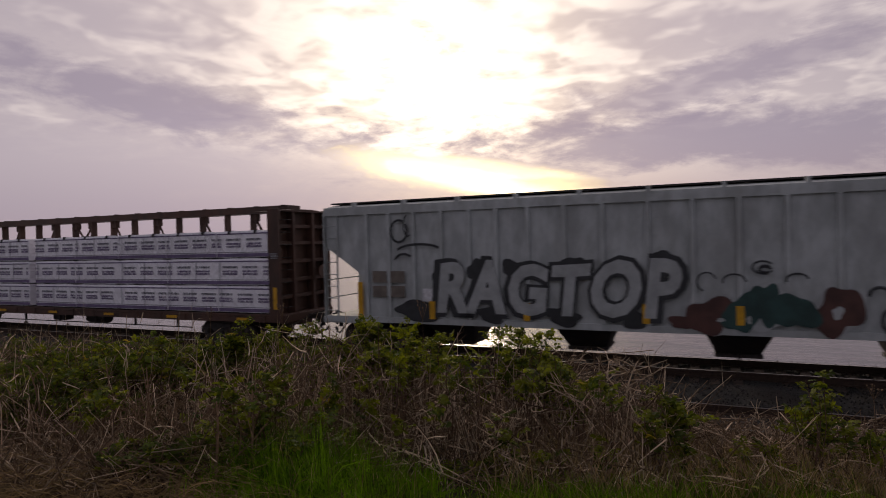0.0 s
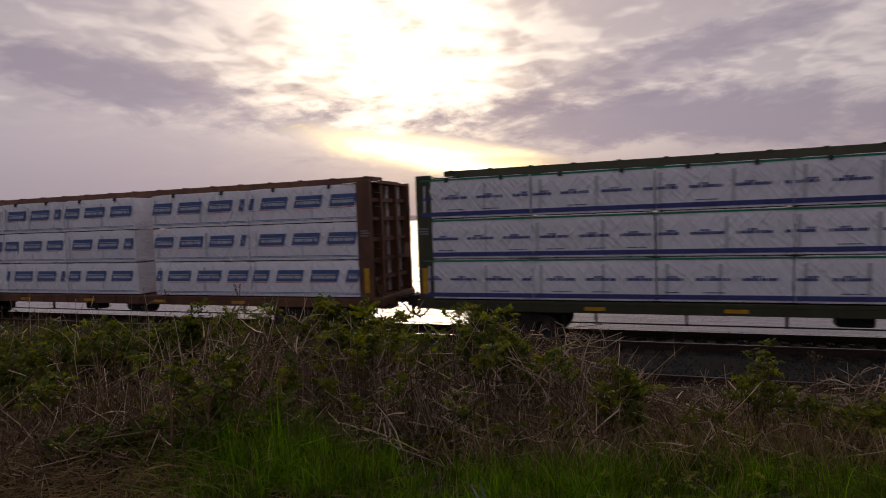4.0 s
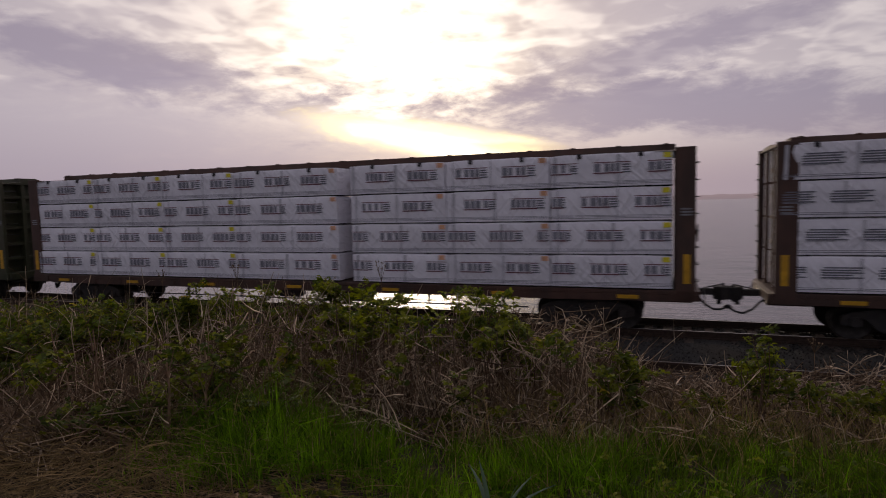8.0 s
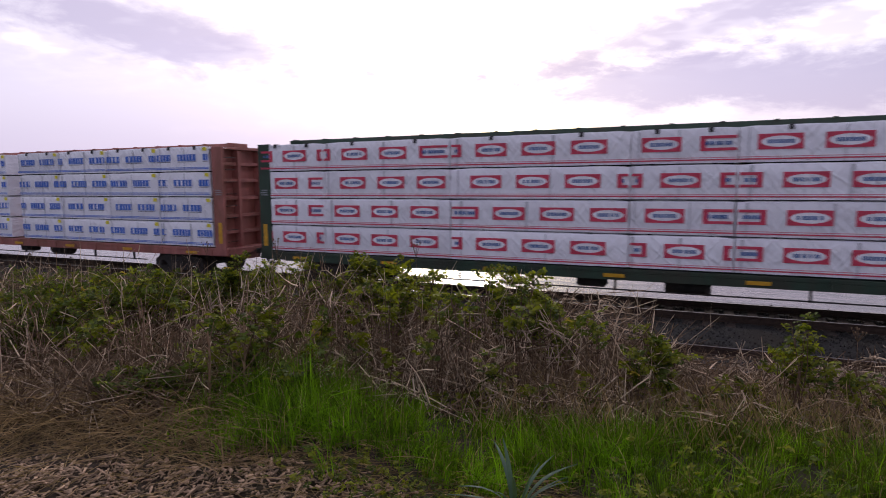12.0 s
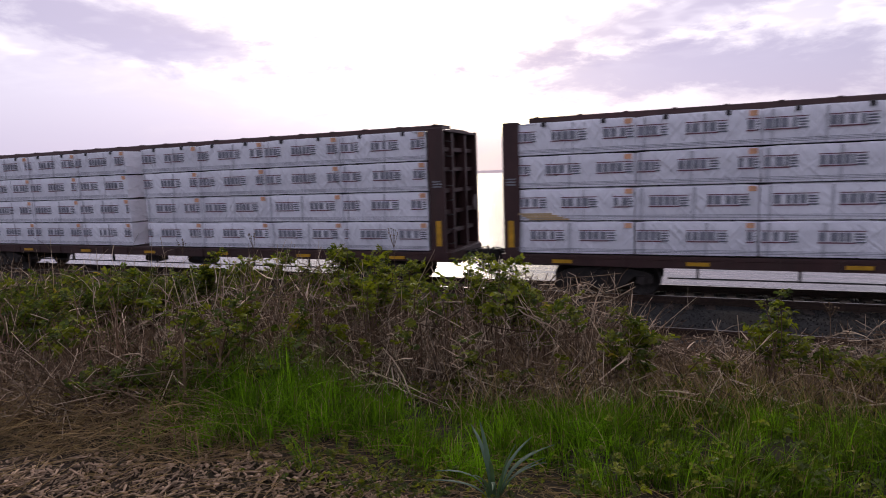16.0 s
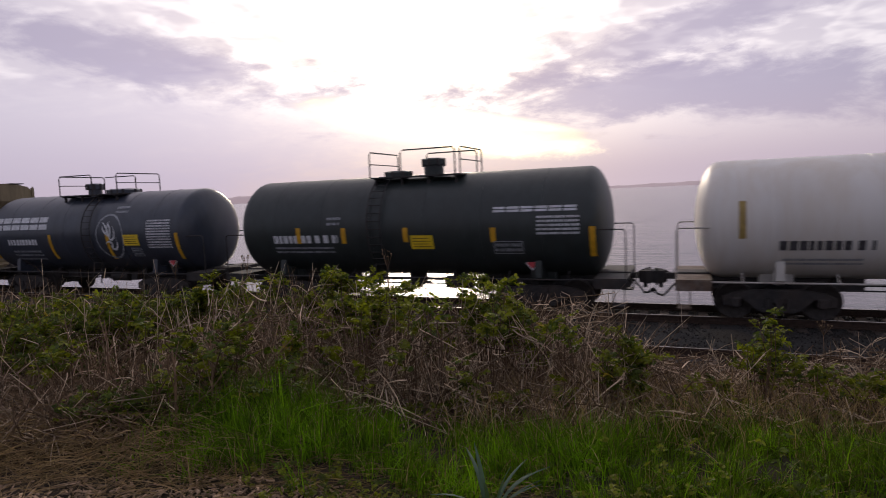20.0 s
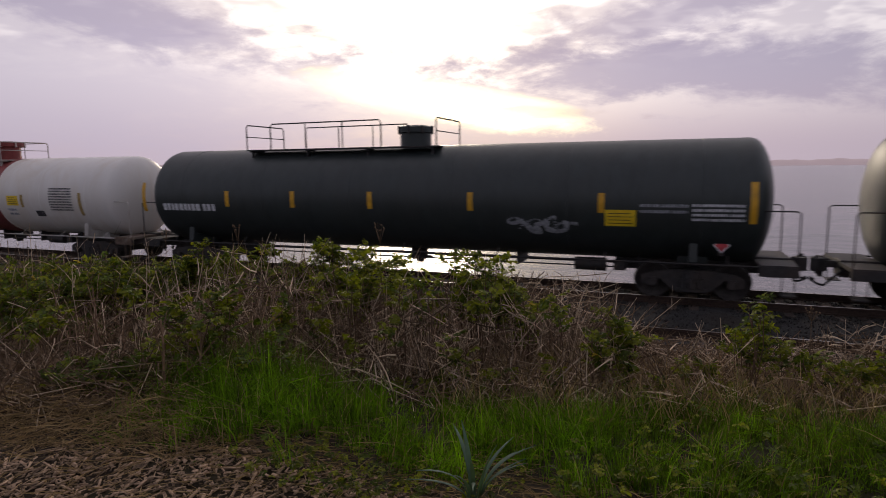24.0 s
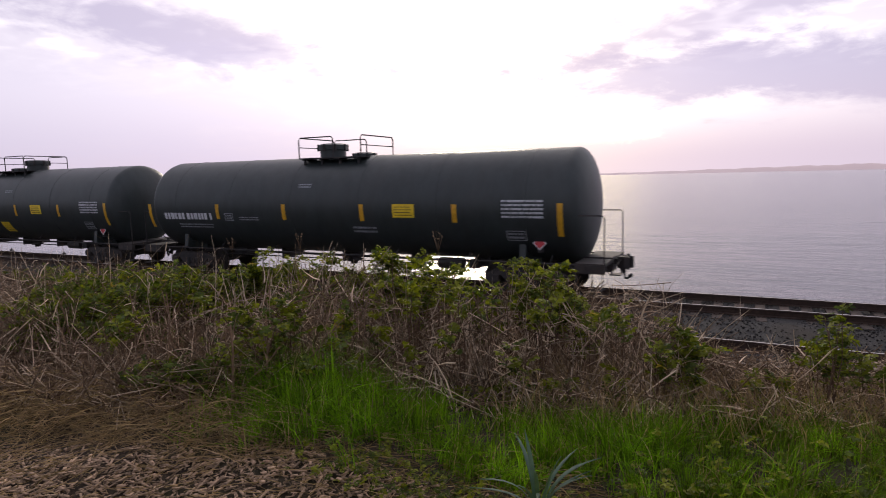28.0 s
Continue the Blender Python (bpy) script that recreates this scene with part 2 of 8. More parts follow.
boulder = material("shore_rock", (0.06, 0.055, 0.05), 0.95, grain=3, vary=0.4, island=0.3, bump=0.6, bump_scale=12)
rail_side = material("rail_rust", (0.05, 0.029, 0.02), 0.75, 0.2, grain=12, vary=0.3)
rail_top = material("rail_polished", (0.34, 0.31, 0.29), 0.42, 1.0, grain=30, vary=0.1, bump=0.02)
tie_wood = material("tie_wood", (0.075, 0.055, 0.042), 0.9, grain=6, vary=0.35, stretch=(1, 0.2, 1), bump=0.5, per_object=0.3)
steel_dark = material("steel_dark", (0.035, 0.032, 0.032), 0.7, 0.2, grain=8, vary=0.3, dirt=(0.07, 0.05, 0.04), dirt_amount=0.6)
rusty_steel = material("rusty_steel", (0.13, 0.085, 0.06), 0.75, 0.1, grain=6, vary=0.35, dirt=(0.28, 0.24, 0.21), dirt_amount=0.6, dirt_scale=2.0)
wheel_steel = material("wheel_steel", (0.05, 0.042, 0.038), 0.6, 0.5, grain=8, vary=0.3)
hose_rubber = material("hose_rubber", (0.02, 0.02, 0.02), 0.7, grain=20)


def wrap_material():
    """White woven plastic wrapper, drawn into long slanting wrinkles."""
    mat = bpy.data.materials.new("wrap_white")
    mat.use_nodes = True
    n = Net(mat.node_tree)
    place = n.node("TexCoord").outputs["Object"]
    jump = n.vmath("SCALE", (37.0, 0.0, 11.0), scale=n.node("ObjectInfo").outputs["Random"])
    moved = n.vmath("ADD", place, jump)
    height = n.math("MULTIPLY", n.noise(moved, 3.2, 4.0, 0.6), 0.5)
    for turn, size in ((52, 0.9), (-48, 1.2), (84, 0.8)):
        mp = n.t.nodes.new("ShaderNodeMapping")
        n.put(mp.inputs["Vector"], moved)
        mp.inputs["Rotation"].default_value = (0, radians(turn), 0)
        drawn = n.vmath("MULTIPLY", mp.outputs[0], (0.45, 1.0, 3.0))
        ridge = n.math("ABSOLUTE", n.math("SUBTRACT", n.noise(drawn, size, 3.0, 0.5, 0.4), 0.5))
        height = n.math("ADD", height, n.math("MULTIPLY", n.math("SUBTRACT", 1.0, n.ramp(ridge, 0.0, 0.09)), 0.32))
    stain = n.ramp(n.noise(moved, 1.3, 5.0, 0.6, 0.5), 0.40, 0.72)
    col = n.mix(n.math("MULTIPLY", stain, 0.5), (0.90, 0.88, 0.93), (0.76, 0.74, 0.80))
    col = n.vmath("SCALE", col, scale=n.math("MULTIPLY_ADD", n.node("ObjectInfo").outputs["Random"], 0.14, 0.93))
    bs = n.node("BsdfPrincipled", Roughness=0.5)
    n.put(bs.inputs["Base Color"], col)
    b = n.node("Bump", Strength=0.9, Distance=0.045, Height=height)
    n.put(bs.inputs["Normal"], b.outputs[0])
    n.t.links.new(bs.outputs[0], n.node("OutputMaterial").inputs[0])
    return mat


wrap_white = wrap_material()
wrap_fold = material("wrap_fold", (0.58, 0.57, 0.61), 0.5, grain=2, vary=0.2, bump=0.3)
raw_lumber = material("raw_lumber", (0.55, 0.40, 0.22), 0.8, grain=3, vary=0.2, stretch=(0.2, 1, 3), bump=0.2)
spacer_dark = material("spacer_dark", (0.05, 0.045, 0.05), 0.9, grain=8)
ink_grey = material("ink_grey", (0.16, 0.16, 0.19), 0.7, grain=6, vary=0.2, bump=0)
ink_soft = material("ink_soft", (0.26, 0.26, 0.30), 0.7, grain=6, vary=0.25, bump=0)
ink_maroon = material("ink_maroon", (0.17, 0.05, 0.07), 0.7, grain=6, vary=0.2, bump=0)
ink_blue = material("ink_blue", (0.085, 0.19, 0.62), 0.65, grain=6, vary=0.15, bump=0)
ink_navy = material("ink_navy", (0.055, 0.065, 0.24), 0.65, grain=6, vary=0.2, bump=0)
ink_slate = material("ink_slate", (0.08, 0.14, 0.33), 0.65, grain=6, vary=0.2, bump=0)
ink_red = material("ink_red", (0.60, 0.05, 0.10), 0.65, grain=6, vary=0.15, bump=0)
ink_green = material("ink_green", (0.02, 0.22, 0.12), 0.65, grain=6, vary=0.2, bump=0)
ink_plum = material("ink_plum", (0.16, 0.12, 0.22), 0.65, grain=6, vary=0.2, bump=0)
tag_orange = material("tag_orange", (0.78, 0.42, 0.24), 0.7, grain=6, vary=0.15, bump=0)
tag_yellow = material("tag_yellow", (0.80, 0.70, 0.04), 0.7, grain=6, vary=0.15, bump=0)
reflector_dull = material("reflector_dull", (0.36, 0.25, 0.075), 0.55, grain=8, vary=0.25, bump=0)
mark_dull = material("mark_dull", (0.065, 0.06, 0.065), 0.65, grain=10, vary=0.35, bump=0)
reflector = material("reflector_yellow", (0.62, 0.33, 0.018), 0.4, grain=6, vary=0.15, bump=0.02)
placard = material("placard_yellow", (0.80, 0.55, 0.02), 0.5, grain=6, vary=0.1, bump=0.02)
mark_white = material("mark_white", (0.62, 0.62, 0.64), 0.6, grain=10, vary=0.2, bump=0)
mark_grey = material("mark_grey", (0.30, 0.31, 0.33), 0.6, grain=10, vary=0.3, bump=0)
mark_black = material("mark_black", (0.02, 0.02, 0.025), 0.6, grain=10, vary=0.3, bump=0)
mark_red = material("mark_red", (0.55, 0.06, 0.07), 0.6, grain=10, vary=0.2, bump=0)
tank_black = paint("tank_black", (0.028, 0.035, 0.034), (0.038, 0.040, 0.036), 0.4, 0.45, 0.5)
tank_blue = paint("tank_bluegrey", (0.040, 0.047, 0.064), (0.06, 0.055, 0.06), 0.4, 0.33, 0.5)
tank_white = material("tank_white", (0.74, 0.70, 0.65), 0.42, grain=0.5, vary=0.05, dirt=(0.62, 0.52, 0.40), dirt_amount=0.45, dirt_scale=0.9, stretch=(1.2, 1.2, 0.12), bump=0.04, bump_scale=2)
band_red = paint("band_red", (0.23, 0.045, 0.04), (0.10, 0.03, 0.025), 0.6, 0.5)
rust_streak = material("rust_streak", (0.56, 0.44, 0.30), 0.7, grain=5, vary=0.25, stretch=(4, 4, 0.5), dirt=(0.62, 0.56, 0.50), dirt_amount=0.8, dirt_scale=1.5)
white_rail = paint("rail_white_paint", (0.50, 0.47, 0.43), (0.25, 0.17, 0.12), 0.5)
hopper_grey = paint("hopper_grey", (0.45, 0.48, 0.48), (0.29, 0.30, 0.29), 0.7, 0.6)
hopper_tan = material("hopper_tan", (0.265, 0.205, 0.118), 0.7, grain=2, vary=0.2, dirt=(0.05, 0.030, 0.016), dirt_amount=0.95, dirt_scale=0.7, stretch=(1, 1, 0.10), bump=0.1)
graf_light = material("graffiti_grey", (0.37, 0.39, 0.39), 0.6, grain=2, vary=0.2, bump=0)
graf_dark = material("graffiti_black", (0.03, 0.032, 0.035), 0.6, grain=2, vary=0.3, bump=0)
graf_faint = material("graffiti_faint", (0.17, 0.145, 0.12), 0.7, grain=2, vary=0.3, dirt=(0.10, 0.075, 0.055), dirt_amount=0.8, bump=0)
graf_smoke = material("graffiti_smoke", (0.085, 0.09, 0.085), 0.7, grain=2, vary=0.3, dirt=(0.14, 0.11, 0.075), dirt_amount=0.8, bump=0)
graf_teal = material("graffiti_teal", (0.022, 0.060, 0.055), 0.6, grain=2, vary=0.3, bump=0)
graf_rust = material("graffiti_rust", (0.085, 0.035, 0.028), 0.6, grain=2, vary=0.3, bump=0)
graf_pale = material("graffiti_pale", (0.30, 0.29, 0.33), 0.6, grain=2, vary=0.3, dirt=(0.16, 0.13, 0.10), dirt_amount=0.8, bump=0)
car_brown = paint("car_brown", (0.085, 0.042, 0.030), (0.04, 0.03, 0.025), 0.6)
car_green = paint("car_green", (0.028, 0.055, 0.035), (0.05, 0.035, 0.025), 0.6)
car_olive = paint("car_olive", (0.055, 0.060, 0.030), (0.06, 0.04, 0.025), 0.6)
car_rust = paint("car_rust", (0.17, 0.075, 0.04), (0.07, 0.035, 0.025), 0.7)
car_red = paint("car_red", (0.36, 0.13, 0.11), (0.20, 0.085, 0.05), 0.7)
car_maroon = paint("car_maroon", (0.062, 0.028, 0.026), (0.05, 0.03, 0.025), 0.6)


def water_material():
    mat = bpy.data.materials.new("sea_water")
    mat.use_nodes = True
    n = Net(mat.node_tree)
    place = n.node("TexCoord").outputs["Object"]
    mp = n.t.nodes.new("ShaderNodeMapping")
    n.put(mp.inputs["Vector"], place)
    mp.inputs["Scale"].default_value = (0.35, 1.0, 1.0)
    mp.inputs["Rotation"].default_value = (0, 0, radians(12))
    h1 = n.noise(mp.outputs[0], 0.55, 5.0, 0.6)
    h2 = n.noise(mp.outputs[0], 0.07, 3.0, 0.5)
    h = n.math("ADD", h1, n.math("MULTIPLY", h2, 1.6))
    bs = n.node("BsdfPrincipled", Roughness=0.16, IOR=1.33)
    bs.inputs["Specular IOR Level"].default_value = 0.34
    n.put(bs.inputs["Base Color"], n.mix(n.ramp(h2, 0.4, 0.6), (0.055, 0.06, 0.075), (0.075, 0.075, 0.09)))
    b = n.node("Bump", Strength=0.5, Distance=0.35, Height=h)
    n.put(bs.inputs["Normal"], b.outputs[0])
    n.t.links.new(bs.outputs[0], n.node("OutputMaterial").inputs[0])
    return mat


def haze_glow_material(name, colour, glow):
    """Land so far off that the air before it is what one sees; that haze is put in as surface glow."""
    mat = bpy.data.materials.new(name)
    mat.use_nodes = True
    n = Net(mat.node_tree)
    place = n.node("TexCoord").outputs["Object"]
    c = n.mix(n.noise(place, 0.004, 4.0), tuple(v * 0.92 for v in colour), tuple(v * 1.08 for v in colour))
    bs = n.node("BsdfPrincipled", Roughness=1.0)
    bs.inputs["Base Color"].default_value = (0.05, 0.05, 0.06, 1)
    # the lit air is painted on: the land itself emits the haze colour
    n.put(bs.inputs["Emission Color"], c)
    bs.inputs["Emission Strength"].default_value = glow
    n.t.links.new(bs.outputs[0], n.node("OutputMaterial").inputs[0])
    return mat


# ---- mesh helpers ----
class Geo:
    """Collects faces of one part."""

    def __init__(self):
        self.v, self.f, self.m = [], [], []

    def add(self, verts, faces, m=0):
        o = len(self.v)
        self.v.extend(tuple(p) for p in verts)
        self.f.extend(tuple(o + i for i in face) for face in faces)
        self.m.extend([m] * len(faces))
        return self

    def box(self, x0, x1, y0, y1, z0, z1, m=0, c=0.0):
        """A box, with its edges chamfered by c."""
        if c <= 0:
            return self.add([(x, y, z) for x in (x0, x1) for y in (y0, y1) for z in (z0, z1)],
                            [(0, 1, 3, 2), (4, 6, 7, 5), (0, 4, 5, 1), (2, 3, 7, 6), (0, 2, 6, 4), (1, 5, 7, 3)], m)
        vs, idx = [], {}
        lo, hi = (x0, y0, z0), (x1, y1, z1)
        for sx in (0, 1):
            for sy in (0, 1):
                for sz in (0, 1):
                    s = (sx, sy, sz)
                    for a in range(3):
                        p = [(hi[i] - c if s[i] else lo[i] + c) for i in range(3)]
                        p[a] = hi[a] if s[a] else lo[a]
                        idx[(s, a)] = len(vs)
                        vs.append(p)
        faces = []
        for a in range(3):
            b, d = (a + 1) % 3, (a + 2) % 3
            for sa in (0, 1):
                q = []
                for sb, sd in ((0, 0), (1, 0), (1, 1), (0, 1)):
                    s = [0, 0, 0]
                    s[a], s[b], s[d] = sa, sb, sd
                    q.append(idx[(tuple(s), a)])
                faces.append(tuple(q) if sa else tuple(reversed(q)))
            for sb in (0, 1):
                for sd in (0, 1):
                    s0, s1 = [0, 0, 0], [0, 0, 0]
                    s0[b] = s1[b] = sb
                    s0[d] = s1[d] = sd
                    s1[a] = 1
                    q = [idx[(tuple(s0), b)], idx[(tuple(s1), b)], idx[(tuple(s1), d)], idx[(tuple(s0), d)]]
                    faces.append(tuple(q) if sb == sd else tuple(reversed(q)))
        for s in [(i, j, k) for i in (0, 1) for j in (0, 1) for k in (0, 1)]:
            q = [idx[(s, 0)], idx[(s, 1)], idx[(s, 2)]]
            faces.append(tuple(q) if sum(s) % 2 else tuple(reversed(q)))
        return self.add(vs, faces, m)

    def tube(self, points, r, n=8, m=0, r1=None, caps=True):
        """A round bar along points."""
        pts = [Vector(p) for p in points]
        rings = []
        for i, p in enumerate(pts):
            d = (pts[min(i + 1, len(pts) - 1)] - pts[max(i - 1, 0)]).normalized()
            a = d.cross(Vector((0, 0, 1)) if abs(d.z) < 0.9 else Vector((1, 0, 0))).normalized()
            b = d.cross(a)
            rr = r if r1 is None else r + (r1 - r) * i / (len(pts) - 1)
            rings.append([p + rr * (math.cos(2 * math.pi * k / n) * a + math.sin(2 * math.pi * k / n) * b) for k in range(n)])
        faces = [(i * n + k, i * n + (k + 1) % n, (i + 1) * n + (k + 1) % n, (i + 1) * n + k) for i in range(len(pts) - 1) for k in range(n)]
        if caps:
            faces += [tuple(reversed(range(n))), tuple((len(pts) - 1) * n + k for k in range(n))]
        return self.add([p for ring in rings for p in ring], faces, m)

    def sweep(self, outline, a, b, axis="y", m=0):
        """A closed outline of (u, w), carried from a to b along an axis: (u, w) is (x, z) for y, (y, z) for x, (x, y) for z."""
        put = {"y": lambda u, w, t: (u, t, w), "x": lambda u, w, t: (t, u, w), "z": lambda u, w, t: (u, w, t)}[axis]
        n = len(outline)
        vs = [put(u, w, a) for u, w in outline] + [put(u, w, b) for u, w in outline]
        return self.add(vs, [(i, (i + 1) % n, n + (i + 1) % n, n + i) for i in range(n)] + [tuple(reversed(range(n))), tuple(range(n, 2 * n))], m)

    def lathe(self, profile, n=48, zc=0.0, m=0):
        """A profile of (x, radius) turned round the x axis at height zc."""
        vs = [(x, r * math.cos(2 * math.pi * k / n), zc + r * math.sin(2 * math.pi * k / n)) for x, r in profile for k in range(n)]
        fs = [(i * n + k, (i + 1) * n + k, (i + 1) * n + (k + 1) % n, i * n + (k + 1) % n) for i in range(len(profile) - 1) for k in range(n)]
        fs += [tuple(range(n)), tuple(reversed(range((len(profile) - 1) * n, len(profile) * n)))]
        return self.add(vs, fs, m)

    def plate(self, x0, x1, z0, z1, y, m=0, lean=0.0):
        """A flat mark that faces -y; lean: how far its top is shifted along x."""
        return self.add([(x0, y, z0), (x1, y, z0), (x1 + lean, y, z1), (x0 + lean, y, z1)], [(0, 1, 2, 3)], m)

    def mesh(self, name, mats, smooth=0.0):
        me = bpy.data.meshes.new(name)
        me.from_pydata(self.v, [], self.f)
        for mat in mats:
            me.materials.append(mat)
        if len(mats) > 1:
            me.polygons.foreach_set("material_index", self.m)
        if smooth:
            me.polygons.foreach_set("use_smooth", [True] * len(me.polygons))
            me.set_sharp_from_angle(angle=radians(smooth))
        me.update()
        return me


def part(name, geo, mats, parent=None, label="", smooth=0.0, at=None):
    """Links a Geo, or a mesh that is shared, as one mesh object under a thing or part."""
    mats = mats if isinstance(mats, (list, tuple)) else [mats]
    me = geo if isinstance(geo, bpy.types.Mesh) else geo.mesh(name, mats, smooth)
    ob = new(name, me)
    ob.parent = parent
    if at is not None:
        ob.matrix_basis = at
    return tagged(ob, label)


def thing(name, label, category, group="", kind=""):
    return tagged(new(name), label, category, group, kind)


def bulk(name, verts, faces, mats, index=None, smooth=False):
    """A large mesh from arrays; all faces have as many corners."""
    verts, faces = np.asarray(verts, np.float32), np.asarray(faces, np.int32)
    me = bpy.data.meshes.new(name)
    me.vertices.add(len(verts))
    me.vertices.foreach_set("co", verts.ravel())
    me.loops.add(faces.size)
    me.loops.foreach_set("vertex_index", faces.ravel())
    me.polygons.add(len(faces))
    k = faces.shape[1]
    me.polygons.foreach_set("loop_start", np.arange(0, faces.size, k, dtype=np.int32))
    me.polygons.foreach_set("loop_total", np.full(len(faces), k, np.int32))
    for mat in mats:
        me.materials.append(mat)
    if index is not None:
        me.polygons.foreach_set("material_index", np.asarray(index, np.int32))
    if smooth:
        me.polygons.foreach_set("use_smooth", np.ones(len(faces), bool))
    me.update(calc_edges=True)
    me.validate()
    return me

# ---- ground, shore, sea ----
GROUND_Y = [-4500, 2.4, 4.0, 6.0, 8.0, 9.4, 10.2, 18.9, 20.2, 22.6, 27.0]
GROUND_Z = [1.65, 1.65, 1.52, 1.15, 0.55, -0.15, -0.62, -0.75, -1.3, -2.7, -3.6]
SEA_Z = -2.55


def ground_z(x, y):
    """Height of the ground: a level path, then a bank down to the tracks and the shore."""
    x, y = np.asarray(x, float), np.asarray(y, float)
    rough = 0.05 * np.sin(1.3 * x + 0.7 * y) * np.sin(0.9 * y - 0.4 * x + 1.0) + 0.025 * np.sin(3.1 * x - 2.3 * y) * np.sin(2.7 * y + 1.9 * x)
    fade = np.clip(1 - np.hypot(x, y) / 60, 0.0, 1.0)
    return np.interp(y, GROUND_Y, GROUND_Z) + rough * fade


def make_ground():
    xs = np.r_[-4500, -1500, -500, -200, -80, np.arange(-40, 20.1, 0.4), 30, 60, 150, 500, 1500, 4500]
    ys = np.r_[-4500, -1500, -400, -100, -30, -10, -4, np.arange(-2, 10.2, 0.25), 10.2, 12, 15, 18.9, 20.2, 21.4, 22.6, 27.0]
    gx, gy = np.meshgrid(xs, ys)
    v = np.stack([gx, gy, ground_z(gx, gy)], -1).reshape(-1, 3)
    nx, ny = len(xs), len(ys)
    i, j = np.meshgrid(np.arange(nx - 1), np.arange(ny - 1))
    a = (j * nx + i).ravel()
    ob = new("ground", bulk("ground", v, np.stack([a, a + 1, a + nx + 1, a + nx], 1), [soil], smooth=True))
    tagged(ob, "dark soil bank with leaf litter sloping down to the tracks", "ground", kind="structure")


def make_sea():
    xs = np.r_[-4800, -1500, -500, -150, -50, 0, 50, 150, 500, 1500, 4800]
    ys = np.r_[22.0, 40, 80, 200, 600, 1800, 4700]
    gx, gy = np.meshgrid(xs, ys)
    v = np.stack([gx, gy, np.full_like(gx, SEA_Z)], -1).reshape(-1, 3)
    i, j = np.meshgrid(np.arange(len(xs) - 1), np.arange(len(ys) - 1))
    a = (j * len(xs) + i).ravel()
    n = len(xs)
    ob = new("water", bulk("water", v, np.stack([a, a + 1, a + n + 1, a + n], 1), [water_material()]))
    tagged(ob, "calm rippled sea reflecting a pinkish evening sky", "sea", kind="structure")


def make_headland():
    """Low hills on the far shore; the haze before them is glow in their material."""
    az = np.arange(-75, 75.1, 0.5)
    high = np.interp(az, [-75, -20, -8, 0, 8, 13, 20, 26, 31, 43, 60, 75], [42, 40, 36, 28, 17, 12, 20, 44, 54, 46, 40, 40])
    high = high * (1 + 0.10 * np.sin(az * 1.7) + 0.07 * np.sin(az * 4.3 + 1) + 0.04 * np.sin(az * 11.0))
    rows = []
    for far, k in ((4100, 0.0), (4180, 0.75), (4260, 1.0), (4400, 0.9)):
        a = np.radians(az)
        rows.append(np.stack([-far * np.sin(a), far * np.cos(a), SEA_Z - 0.5 + high * k], -1))
    v = np.concatenate(rows)
    n = len(az)
    i, j = np.meshgrid(np.arange(n - 1), np.arange(3))
    a = (j * n + i).ravel()
    ob = new("backdrop", bulk("backdrop", v, np.stack([a, a + 1, a + n + 1, a + n], 1), [haze_glow_material("far_land_haze_glow", (0.34, 0.25, 0.27), 0.85)], smooth=True))
    tagged(ob, "low hazy wooded headland across the water", "headland", kind="structure")


TRACKS = (TRACK_Y, 11.83)


